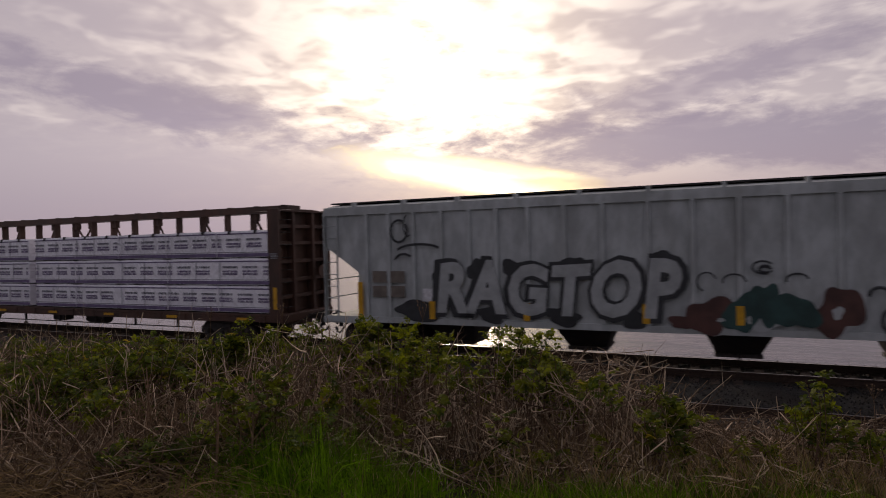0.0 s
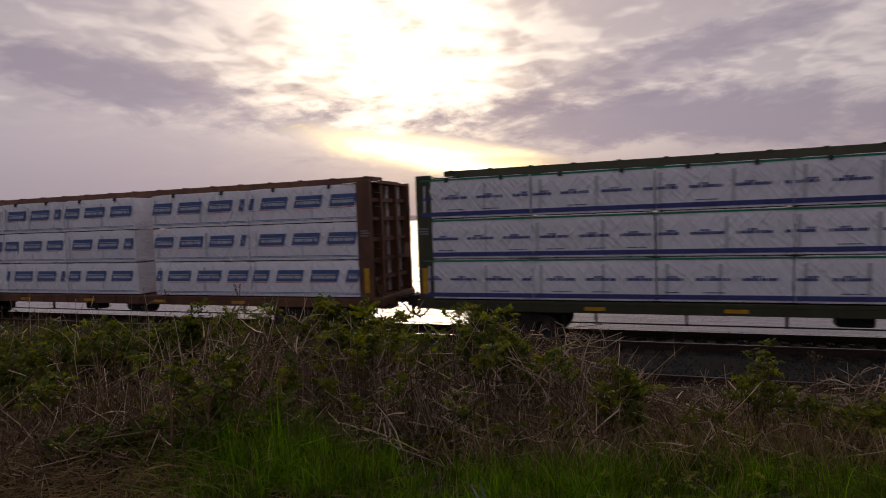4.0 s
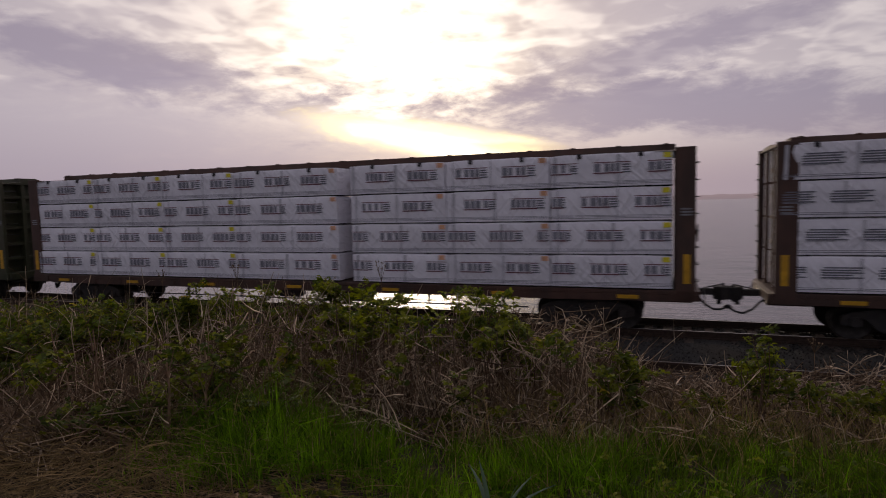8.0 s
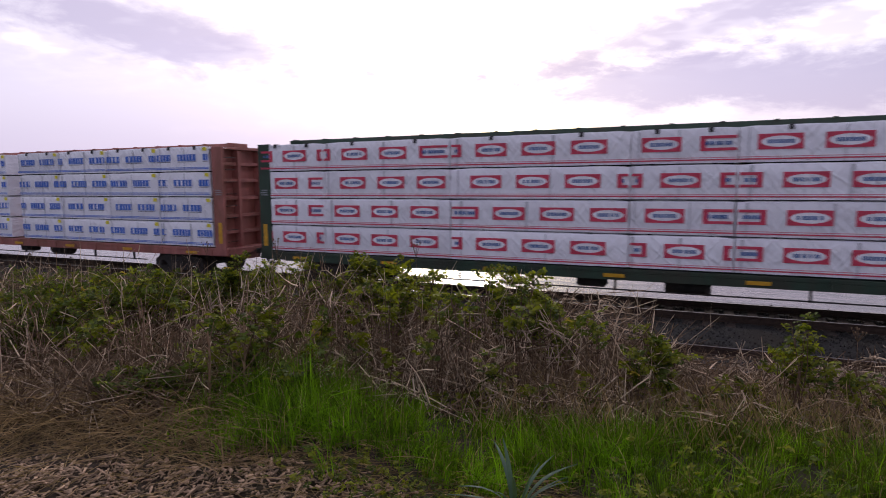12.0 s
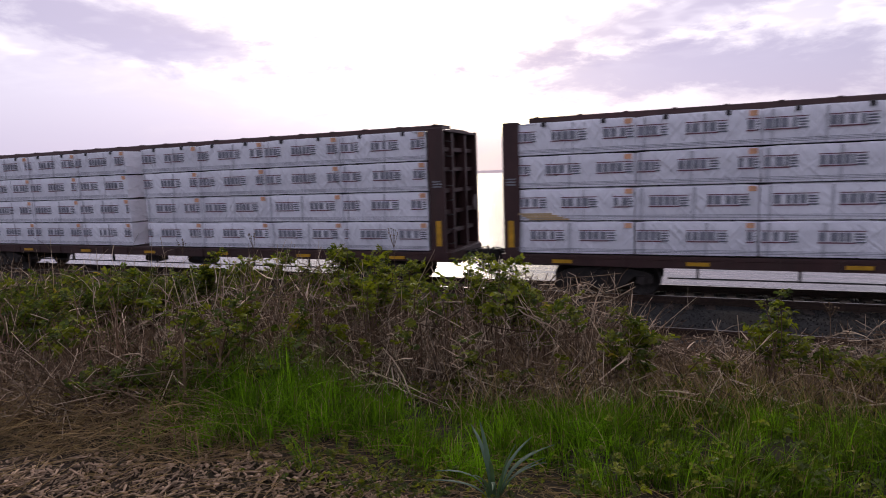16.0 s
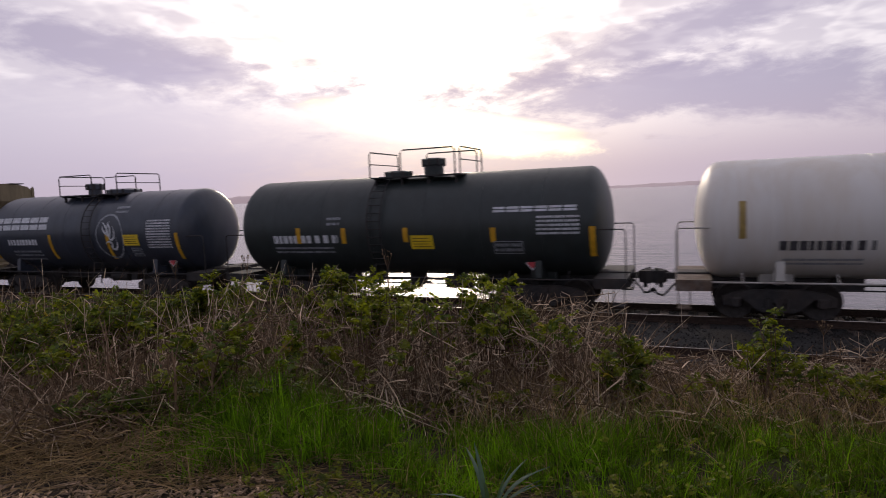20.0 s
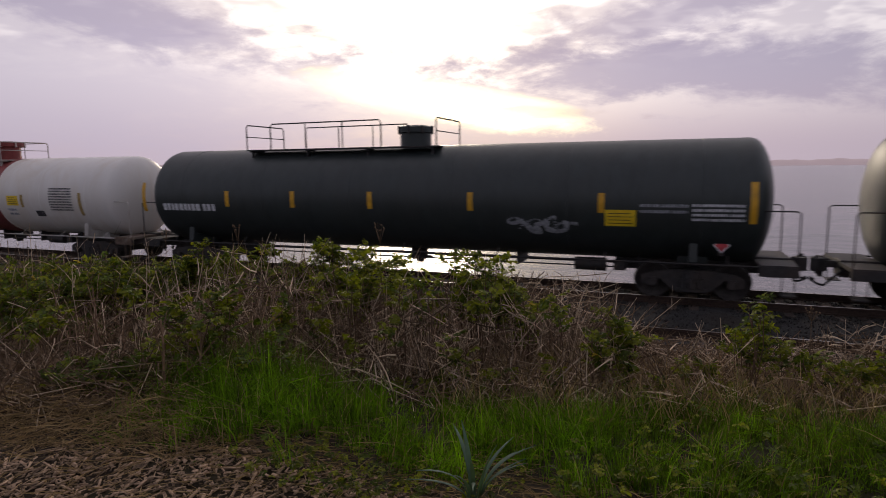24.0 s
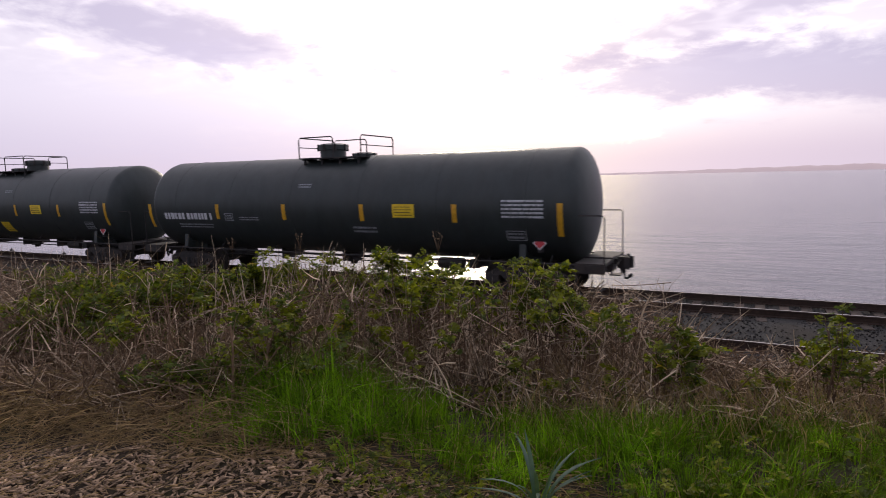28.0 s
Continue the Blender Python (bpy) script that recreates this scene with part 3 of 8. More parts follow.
def make_ballast():
    profile = [(9.5, -0.62), (10.2, -0.20), (13.3, -0.19), (14.0, -0.30), (14.8, -0.19), (18.3, -0.21), (18.75, -0.36), (20.3, -1.25), (20.3, -1.5), (9.5, -0.9)]
    xs = np.r_[-150, -100, np.arange(-40, 40.1, 1.0), 100, 150]
    rng = np.random.default_rng(4)
    v = np.array([(x, y, z + (rng.normal(0, 0.015) if k < 8 else 0)) for x in xs for k, (y, z) in enumerate(profile)])
    n = len(profile)
    f = [(i * n + k, (i + 1) * n + k, (i + 1) * n + (k + 1) % n, i * n + (k + 1) % n) for i in range(len(xs) - 1) for k in range(n)]
    bed = new("track_bed", bulk("track_bed", v, f, [gravel], smooth=False))
    bed.matrix_basis = LINE
    tagged(bed, "dark grey crushed stone ballast under two tracks", "ballast", kind="structure")
    # loose stones on it
    base = np.array([(1, 0, 0), (-1, 0, 0), (0, 1, 0), (0, -1, 0), (0, 0, 1), (0, 0, -1)], float)
    tri = np.array([(0, 2, 4), (2, 1, 4), (1, 3, 4), (3, 0, 4), (2, 0, 5), (1, 2, 5), (3, 1, 5), (0, 3, 5)])
    count = 26000
    x, y = rng.uniform(-16, 12, count), rng.uniform(9.7, 18.7, count)
    z = np.interp(y, [p[0] for p in profile[:8]], [p[1] for p in profile[:8]])
    size = rng.uniform(0.014, 0.036, (count, 1, 1)) * rng.uniform(0.6, 1.3, (count, 1, 3))
    jag = base[None] * size * rng.uniform(0.7, 1.25, (count, 6, 1))
    a = rng.uniform(0, 6.28, count)
    c, s = np.cos(a)[:, None], np.sin(a)[:, None]
    pts = np.stack([jag[..., 0] * c - jag[..., 1] * s, jag[..., 0] * s + jag[..., 1] * c + 0.3 * jag[..., 2], jag[..., 2]], -1)
    pts += np.stack([x, y, z + 0.012], -1)[:, None]
    faces = (tri[None] + 6 * np.arange(count)[:, None, None]).reshape(-1, 3)
    stones = new("ballast_stones", bulk("ballast_stones", pts.reshape(-1, 3), faces, [gravel]))
    stones.matrix_basis = LINE
    tagged(stones, "loose angular dark grey ballast stones", "gravel", kind="stuff")
    # shore rocks
    count = 500
    x, y = rng.uniform(-60, 25, count), rng.uniform(18.9, 22.8, count)
    z = np.interp(y, GROUND_Y, GROUND_Z)
    size = rng.uniform(0.18, 0.42, (count, 1, 1)) * rng.uniform(0.6, 1.2, (count, 1, 3))
    pts = base[None] * size * rng.uniform(0.7, 1.25, (count, 6, 1)) + np.stack([x, y, z], -1)[:, None]
    faces = (tri[None] + 6 * np.arange(count)[:, None, None]).reshape(-1, 3)
    rocks = new("shore_rocks", bulk("shore_rocks", pts.reshape(-1, 3), faces, [boulder]))
    tagged(rocks, "dark broken rocks along the water's edge", "rocks", kind="stuff")


def make_track(y0, label):
    track = thing("railway_track", label, "railway track", kind="structure")
    track.matrix_basis = LINE @ pose(0, y0, 0)
    half = [(0.035, 0.0), (0.037, -0.03), (0.012, -0.045), (0.010, -0.14), (0.068, -0.155), (0.068, -0.172)]
    outline = half + [(-u, w) for u, w in reversed(half)]
    for side in (-0.7525, 0.7525):
        g = Geo().sweep([(side + u, w) for u, w in outline], -150, 150, "x")
        rail = part("rail", g, rail_side, track)
        part("rail_head", Geo().box(-150, 150, side - 0.026, side + 0.026, -0.001, 0.0025), rail_top, rail, "polished running surface")
    tie = Geo().box(-0.115, 0.115, -1.3, 1.3, -0.33, -0.172, c=0.012).mesh("tie", [tie_wood])
    plate = Geo()
    for side in (-0.7525, 0.7525):
        plate.box(-0.09, 0.09, side - 0.16, side + 0.16, -0.172, -0.164)
        for dx in (-0.06, 0.06):
            for dy in (-0.10, 0.10):
                plate.box(dx - 0.015, dx + 0.015, side + dy - 0.015, side + dy + 0.015, -0.164, -0.14)
    plate = plate.mesh("tie_plate", [rail_side])
    rng = random.Random(int(y0 * 10))
    for i in range(-50, 34):
        t = part("tie", tie, tie_wood, track, at=pose(i * 0.5 + rng.uniform(-0.03, 0.03), rng.uniform(-0.04, 0.04), rng.uniform(-0.012, 0.004), 0, 0, rng.uniform(-1, 1)))
        part("tie_plate", plate, rail_side, t)
    far = Geo()
    for i in list(range(-290, -50)) + list(range(34, 120)):
        far.box(i * 0.5 - 0.115, i * 0.5 + 0.115, -1.3, 1.3, -0.33, -0.175)
    tagged(part("ties_further_off", far, tie_wood, track), kind="stuff")


# ---- running gear shared by all cars ----
WHEEL_R = 0.43


def wheelset_mesh():
    g = Geo()
    for s in (-1, 1):
        y = 0.7525 * s
        prof = [(y - 0.065 * s, 0.10), (y - 0.065 * s, 0.30), (y - 0.05 * s, 0.39), (y - 0.10 * s, 0.46), (y - 0.07 * s, 0.46),
                (y - 0.055 * s, WHEEL_R), (y + 0.065 * s, WHEEL_R - 0.005), (y + 0.06 * s, 0.38), (y + 0.02 * s, 0.33), (y + 0.01 * s, 0.16), (y + 0.08 * s, 0.11), (y + 0.17 * s, 0.09), (y + 0.3 * s, 0.07)]
        n = 28
        vs = [(r * math.cos(2 * math.pi * k / n), u, r * math.sin(2 * math.pi * k / n)) for u, r in prof for k in range(n)]
        fs = [(i * n + k, i * n + (k + 1) % n, (i + 1) * n + (k + 1) % n, (i + 1) * n + k) for i in range(len(prof) - 1) for k in range(n)]
        fs += [tuple(range((len(prof) - 1) * n, len(prof) * n))]
        g.add(vs, fs)
        for k in range(3):
            a = 2 * math.pi * k / 3
            g.box(0.045 * math.cos(a) - 0.015, 0.045 * math.cos(a) + 0.015, min(y + 0.3 * s, y + 0.33 * s), max(y + 0.3 * s, y + 0.33 * s), 0.045 * math.sin(a) - 0.015, 0.045 * math.sin(a) + 0.015)
    g.tube([(0, -0.7, 0), (0, 0.7, 0)], 0.085, 12)
    return g.mesh("wheelset", [wheel_steel], 40)


def truck_mesh():
    """A cast three-piece truck: two side frames and the bolster between."""
    g = Geo()
    for s in (-1, 1):
        y0, y1 = sorted((s * 0.96, s * 1.08))
        top = [(-1.15, 0.56), (-1.15, 0.36), (-0.98, 0.36), (-0.93, 0.52), (-0.72, 0.52), (-0.42, 0.24), (0.42, 0.24), (0.72, 0.52), (0.93, 0.52), (0.98, 0.36), (1.15, 0.36),
               (1.15, 0.56), (0.95, 0.66), (0.45, 0.74), (-0.45, 0.74), (-0.95, 0.66)]
        g.sweep(top, y0, y1, "y")
        g.box(-0.36, 0.36, s * 1.02 - 0.10, s * 1.02 + 0.10, 0.20, 0.30, c=0.02)
        for k in (-0.2, 0.0, 0.2):
            g.tube([(k, s * 1.09, 0.3), (k, s * 1.09, 0.54)], 0.075, 10)
        for k in (-0.89, 0.89):
            g.box(k - 0.12, k + 0.12, s * 1.02 - 0.11, s * 1.02 + 0.11, 0.33, 0.55, c=0.03)
            g.tube([(k, s * 1.08, 0.43), (k, s * 1.15, 0.43)], 0.10, 12)
    g.box(-0.2, 0.2, -1.12, 1.12, 0.42, 0.70, c=0.03)
    g.tube([(0, 0, 0.70), (0, 0, 0.80)], 0.22, 16)
    for k in (-0.45, 0.45):
        g.box(k - 0.05, k + 0.05, -0.95, 0.95, 0.33, 0.43)
    return g.mesh("truck", [steel_dark], 35)


WHEELSET, TRUCK = wheelset_mesh(), truck_mesh()
ROLLING = []


def coupler_mesh(reach):
    """Shank, head with knuckle, uncoupling lever and hanging hose; its face lies at reach."""
    g = Geo()
    g.box(-0.9, reach - 0.20, -0.07, 0.07, 0.81, 0.97, c=0.015)
    g.sweep([(reach - 0.30, -0.10), (reach - 0.12, -0.21), (reach + 0.04, -0.19), (reach + 0.02, -0.07), (reach - 0.06, 0.0), (reach + 0.0, 0.06), (reach + 0.06, 0.03), (reach + 0.09, 0.14), (reach - 0.06, 0.20), (reach - 0.24, 0.12)], 0.72, 1.03, "z")
    g.tube([(reach - 0.05, 0.1, 0.66), (reach - 0.05, 0.1, 1.10)], 0.04, 8)
    g.box(reach - 0.2, reach - 0.1, -0.06, 0.06, 0.58, 0.74)
    return g


def running_gear(car, half, truck_x, reach):
    for s in (-1, 1):
        tr = part("truck", TRUCK, steel_dark, car, "dark cast steel truck", at=pose(s * truck_x, 0, 0))
        for dx in (-0.89, 0.89):
            w = part("wheelset", WHEELSET, wheel_steel, tr, at=pose(dx, 0, WHEEL_R))
            ROLLING.append((w, car, dx))
        turn = pose(s * half, 0, 0, 0, 0, 0 if s > 0 else 180)
        part("coupler", coupler_mesh(reach), steel_dark, car, "dark steel knuckle coupler", 35, at=turn)
        g = Geo()
        pts = [(-0.1, 0.3, 0.80), (0.05, 0.32, 0.70), (0.2, 0.30, 0.52), (reach * 0.6, 0.22, 0.40), (reach * 0.85, 0.12, 0.42), (reach + 0.05, 0.02, 0.50)]
        g.tube(pts, 0.028, 8)
        g.tube([(reach - 0.02, 0.05, 0.48), (reach + 0.06, 0.0, 0.54)], 0.045, 8)
        part("air_hose", g, hose_rubber, car, "black rubber air hose", 50, at=turn)
        g = Geo().tube([(0.02, -1.35, 0.92), (0.12, -1.30, 0.72), (0.14, -0.9, 0.78), (0.16, 0.0, 0.98), (reach - 0.1, 0.04, 1.08)], 0.016, 6)
        part("uncoupling_lever", g, steel_dark, car, at=turn)


def bars(g, x0, x1, z0, z1, y, rng, m=0, rows=1, gap=0.35, put=None):
    """Rows of short bars, in place of writing that cannot be read or is not to be shown."""
    step = (z1 - z0) / rows
    for r in range(rows):
        b, t = z0 + r * step + step * gap * 0.5, z0 + (r + 1) * step - step * gap * 0.5
        x = x0
        while x < x1 - 0.01:
            w = min((t - b) * rng.uniform(0.38, 0.70) + 0.01, x1 - x)
            (put or g.plate)(x, x + w, b, t, y, m)
            x += w + (t - b) * rng.choice((0.16, 0.18, 0.2, 0.22, 0.55))

# ---- lumber cars ----
SHARE = 0.963         # of the nominal length of a lumber car
CAR_LEN = 24.54
HALF = CAR_LEN / 2
BULK = 11.48          # outer face of the end bulkheads
SIDE = 1.40


RUNG = Geo().tube([(0, -0.21, 0), (0.07, -0.19, 0), (0.07, 0.21, 0), (0, 0.23, 0)], 0.012, 5).mesh("rung", [steel_dark])


def shorten(car, share):
    """Bring a car to its true length: its plates and bars shrink along it, its running gear only moves."""
    for ob in car.children_recursive:
        if ob.parent.name.startswith("truck"):
            continue
        m = ob.matrix_basis.copy()
        m.translation.x *= share
        ob.matrix_basis = m
        if ob.data.users == 1 and not ob.name.startswith(("coupler", "air_hose", "uncoupling_lever")):
            ob.data.transform(Matrix.Diagonal((share, 1, 1, 1)))
    return car


def centerbeam(colour, dark, label, marks=True):
    """A flat car with end bulkheads and a truss along its middle that lumber is stacked against."""
    car = thing("centerbeam_flatcar", label, "railway car", "cars of the freight train")
    g = Geo().box(-BULK - 0.05, BULK + 0.05, -SIDE, SIDE, 0.98, 1.08, c=0.01)
    part("deck", g, dark, car)
    for s in (-1, 1):
        g = Geo()
        a, b = sorted((s * SIDE, s * (SIDE - 0.12)))
        g.sweep([(-BULK - 0.05, 0.98), (-BULK - 0.05, 0.84), (-8.2, 0.80), (8.2, 0.80), (BULK + 0.05, 0.84), (BULK + 0.05, 0.98)], a, b, "y")
        for i in range(-9, 10):
            g.box(i * 1.2 - 0.05, i * 1.2 + 0.05, *sorted((s * SIDE, s * (SIDE + 0.025))), 0.82, 1.05)
        sill = part("side_sill", g, colour, car)
        for i in range(-3, 4):
            x = i * 3.3
            part("reflector", Geo().box(x - 0.26, x + 0.26, *sorted((s * (SIDE + 0.027), s * (SIDE + 0.034))), 0.87, 0.96), reflector, sill, "yellow reflective strip")
    part("center_sill", Geo().box(-BULK, BULK, -0.28, 0.28, 0.62, 0.98, c=0.02), dark, car)
    g = Geo()
    g.tube([(-7.3, -1.15, 0.52), (7.3, -1.15, 0.52)], 0.02, 6)
    for i in range(-3, 4):
        g.box(i * 2.2 - 0.03, i * 2.2 + 0.03, -1.18, -1.12, 0.5, 0.98)
    g.box(-1.1, -0.3, -0.75, -0.35, 0.48, 0.9, c=0.05)
    g.tube([(1.2, -0.7, 0.66), (2.3, -0.7, 0.66)], 0.2, 14)
    part("brake_rigging", g, steel_dark, car, "", 35)
    # the truss
    g = Geo().box(-BULK + 0.45, BULK - 0.45, -0.34, 0.34, 4.40, 4.63, c=0.02)
    for i in range(-9, 10):
        g.box(i * 1.2 - 0.06, i * 1.2 + 0.06, -0.38, 0.38, 4.62, 4.645)
    part("top_chord", g, colour, car)
    posts = [s * (0.58 + 1.23 * k) for s in (-1, 1) for k in range(9)]
    for x in posts:
        g = Geo().box(x - 0.045, x + 0.045, -0.12, 0.12, 1.08, 4.47)
        out = 1 if x > 0 else -1
        side = -out if abs(x) < 1 else out
        if 1.0 < abs(x) < 1.6 or abs(x) > 2.5 and round((abs(x) - 0.58) / 1.23) % 2 == 0:
            side = 0
        if side:
            lo, hi = sorted((x, x + side * 0.22))
            g.box(lo, hi, -0.10, 0.10, 4.14, 4.47)
        part("truss_post", g, dark, car)
    for s in (-1, 1):
        part("truss_brace", Geo().tube([(-0.58, 0.03 * s, 3.75 - 0.65 * s), (0.58, 0.03 * s, 3.75 + 0.65 * s)], 0.055, 4), dark, car)
        for k in (1, 3, 5, 7):
            x = 0.58 + 1.23 * k
            part("truss_brace", Geo().tube([(s * (x + 0.08), 0, 4.3), (s * (x + 1.23), 0, 2.35)], 0.055, 4), dark, car)
            if k < 7:
                part("truss_brace", Geo().tube([(s * (x + 1.23), 0, 2.3), (s * (x + 2.46), 0, 1.1)], 0.055, 4), dark, car)
    # bulkheads
    for s in (-1, 1):
        turn = pose(0, 0, 0, 0, 0, 0 if s > 0 else 180)
        g = Geo().box(BULK - 0.40, BULK - 0.34, -SIDE + 0.05, SIDE - 0.05, 1.08, 4.44)
        bh = part("bulkhead", g, colour, car, at=turn)
        for y in (-SIDE + 0.06, SIDE - 0.06):
            g = Geo()
            g.box(BULK - 0.46, BULK, y - 0.06, y + 0.06, 0.84, 4.46, c=0.01)
            part("corner_post", g, colour, bh)
        for y in (-0.52, 0.52):
            part("stake", Geo().box(BULK - 0.34, BULK - 0.06, y - 0.07, y + 0.07, 1.08, 4.36, c=0.01), colour, bh)
        for z in (1.6, 2.15, 2.75, 3.35, 3.9):
            part("rib", Geo().box(BULK - 0.34, BULK - 0.14, -SIDE + 0.12, SIDE - 0.12, z - 0.06, z + 0.06, c=0.01), colour, bh)
        part("cap", Geo().sweep([(-SIDE, 4.38), (SIDE, 4.38), (0.5, 4.47), (-0.5, 4.47)], BULK - 0.95, BULK - 0.02, "x"), colour, bh)
        part("end_sill", Geo().box(BULK - 0.05, BULK + 0.12, -1.3, 1.3, 0.82, 1.06, c=0.01), dark, bh)
        for z in (1.3, 1.7, 2.1, 2.5, 2.9, 3.3, 3.7, 4.1):
            part("rung", RUNG, dark, bh, at=pose(BULK, -1.07, z))
        g = Geo().tube([(BULK + 0.02, 0.75, 2.35), (BULK + 0.12, 0.75, 2.35)], 0.04, 8)
        g.tube([(BULK + 0.12, 0.75, 2.35), (BULK + 0.15, 0.75, 2.35)], 0.24, 20)
        if s > 0:
            part("brake_wheel", g, dark, bh, "", 40)
        if marks:
            part("reflector", Geo().box(BULK - 0.28, BULK - 0.12, -SIDE - 0.006, -SIDE + 0.001, 1.25, 1.95) if s > 0 else
                 Geo().box(BULK - 0.28, BULK - 0.12, SIDE - 0.001, SIDE + 0.006, 1.25, 1.95), reflector, bh, "yellow reflective strip")
        g = Geo()
        yy = (-SIDE - 0.006) if s > 0 else (SIDE + 0.006)
        rng = random.Random(3 + s)
        for k in range(3):
            z = 3.0 - 0.07 * k
            x = BULK - 0.34
            while x < BULK - 0.1:
                w = rng.uniform(0.03, 0.07)
                g.add([(x, yy, z), (x + w, yy, z), (x + w, yy, z + 0.04), (x, yy, z + 0.04)], [(0, 1, 2, 3)] if s > 0 else [(3, 2, 1, 0)])
                x += w + 0.015
        part("stencil", g, mark_grey, bh)
    running_gear(car, BULK + 0.1, 8.85, (HALF - BULK - 0.1) * SHARE)
    return shorten(car, SHARE)


def wrapped_bundle(length, height, rng):
    """A stack of boards in a white wrapper: a soft box with sagging edges, boards left bare below."""
    nx, nz = max(4, int(length / 0.3)), 4
    xs = np.linspace(0, length, nx + 1)
    g = Geo()
    d = 1.16
    ring = [(0.0, 0.0), (0.0, 0.33), (0.0, 0.66), (0.0, 0.94), (0.035, 1.0), (0.5, 1.0), (0.965, 1.0), (1.0, 0.94), (1.0, 0.5), (1.0, 0.0)]
    vs = []
    ph = rng.uniform(0, 6)
    for i, x in enumerate(xs):
        for k, (u, w) in enumerate(ring):
            soft = 0.007 * math.sin(5.1 * x + ph + 2.3 * k) + 0.006 * math.sin(11.0 * x + 1.7 * k * ph)
            y = u * d + (0.014 + soft if u == 0 else -0.014 - soft if u == 1 else 0)
            z = w * height - (abs(soft) if w == 1.0 else 0)
            e = 0.02 if i in (0, nx) else 0
            vs.append((x + (rng.uniform(-0.01, 0.01) if not e else 0), y + (e if u == 0 else 0), z - (e if w == 1.0 else 0)))
    n = len(ring)
    fs = [(i * n + k, (i + 1) * n + k, (i + 1) * n + (k + 1) % n, i * n + (k + 1) % n) for i in range(nx) for k in range(n)]
    fs += [tuple(reversed(range(n))), tuple(range(nx * n, (nx + 1) * n))]
    fs = [tuple(reversed(f)) for f in fs]
    return g.add(vs, fs).mesh("lumber_pack", [wrap_white], 50)


def ellipse(g, cx, cz, rx, rz, y, m, n=28):
    g.add([(cx + rx * math.cos(2 * math.pi * k / n), y, cz + rz * math.sin(2 * math.pi * k / n)) for k in range(n)], [tuple(range(n))], m)


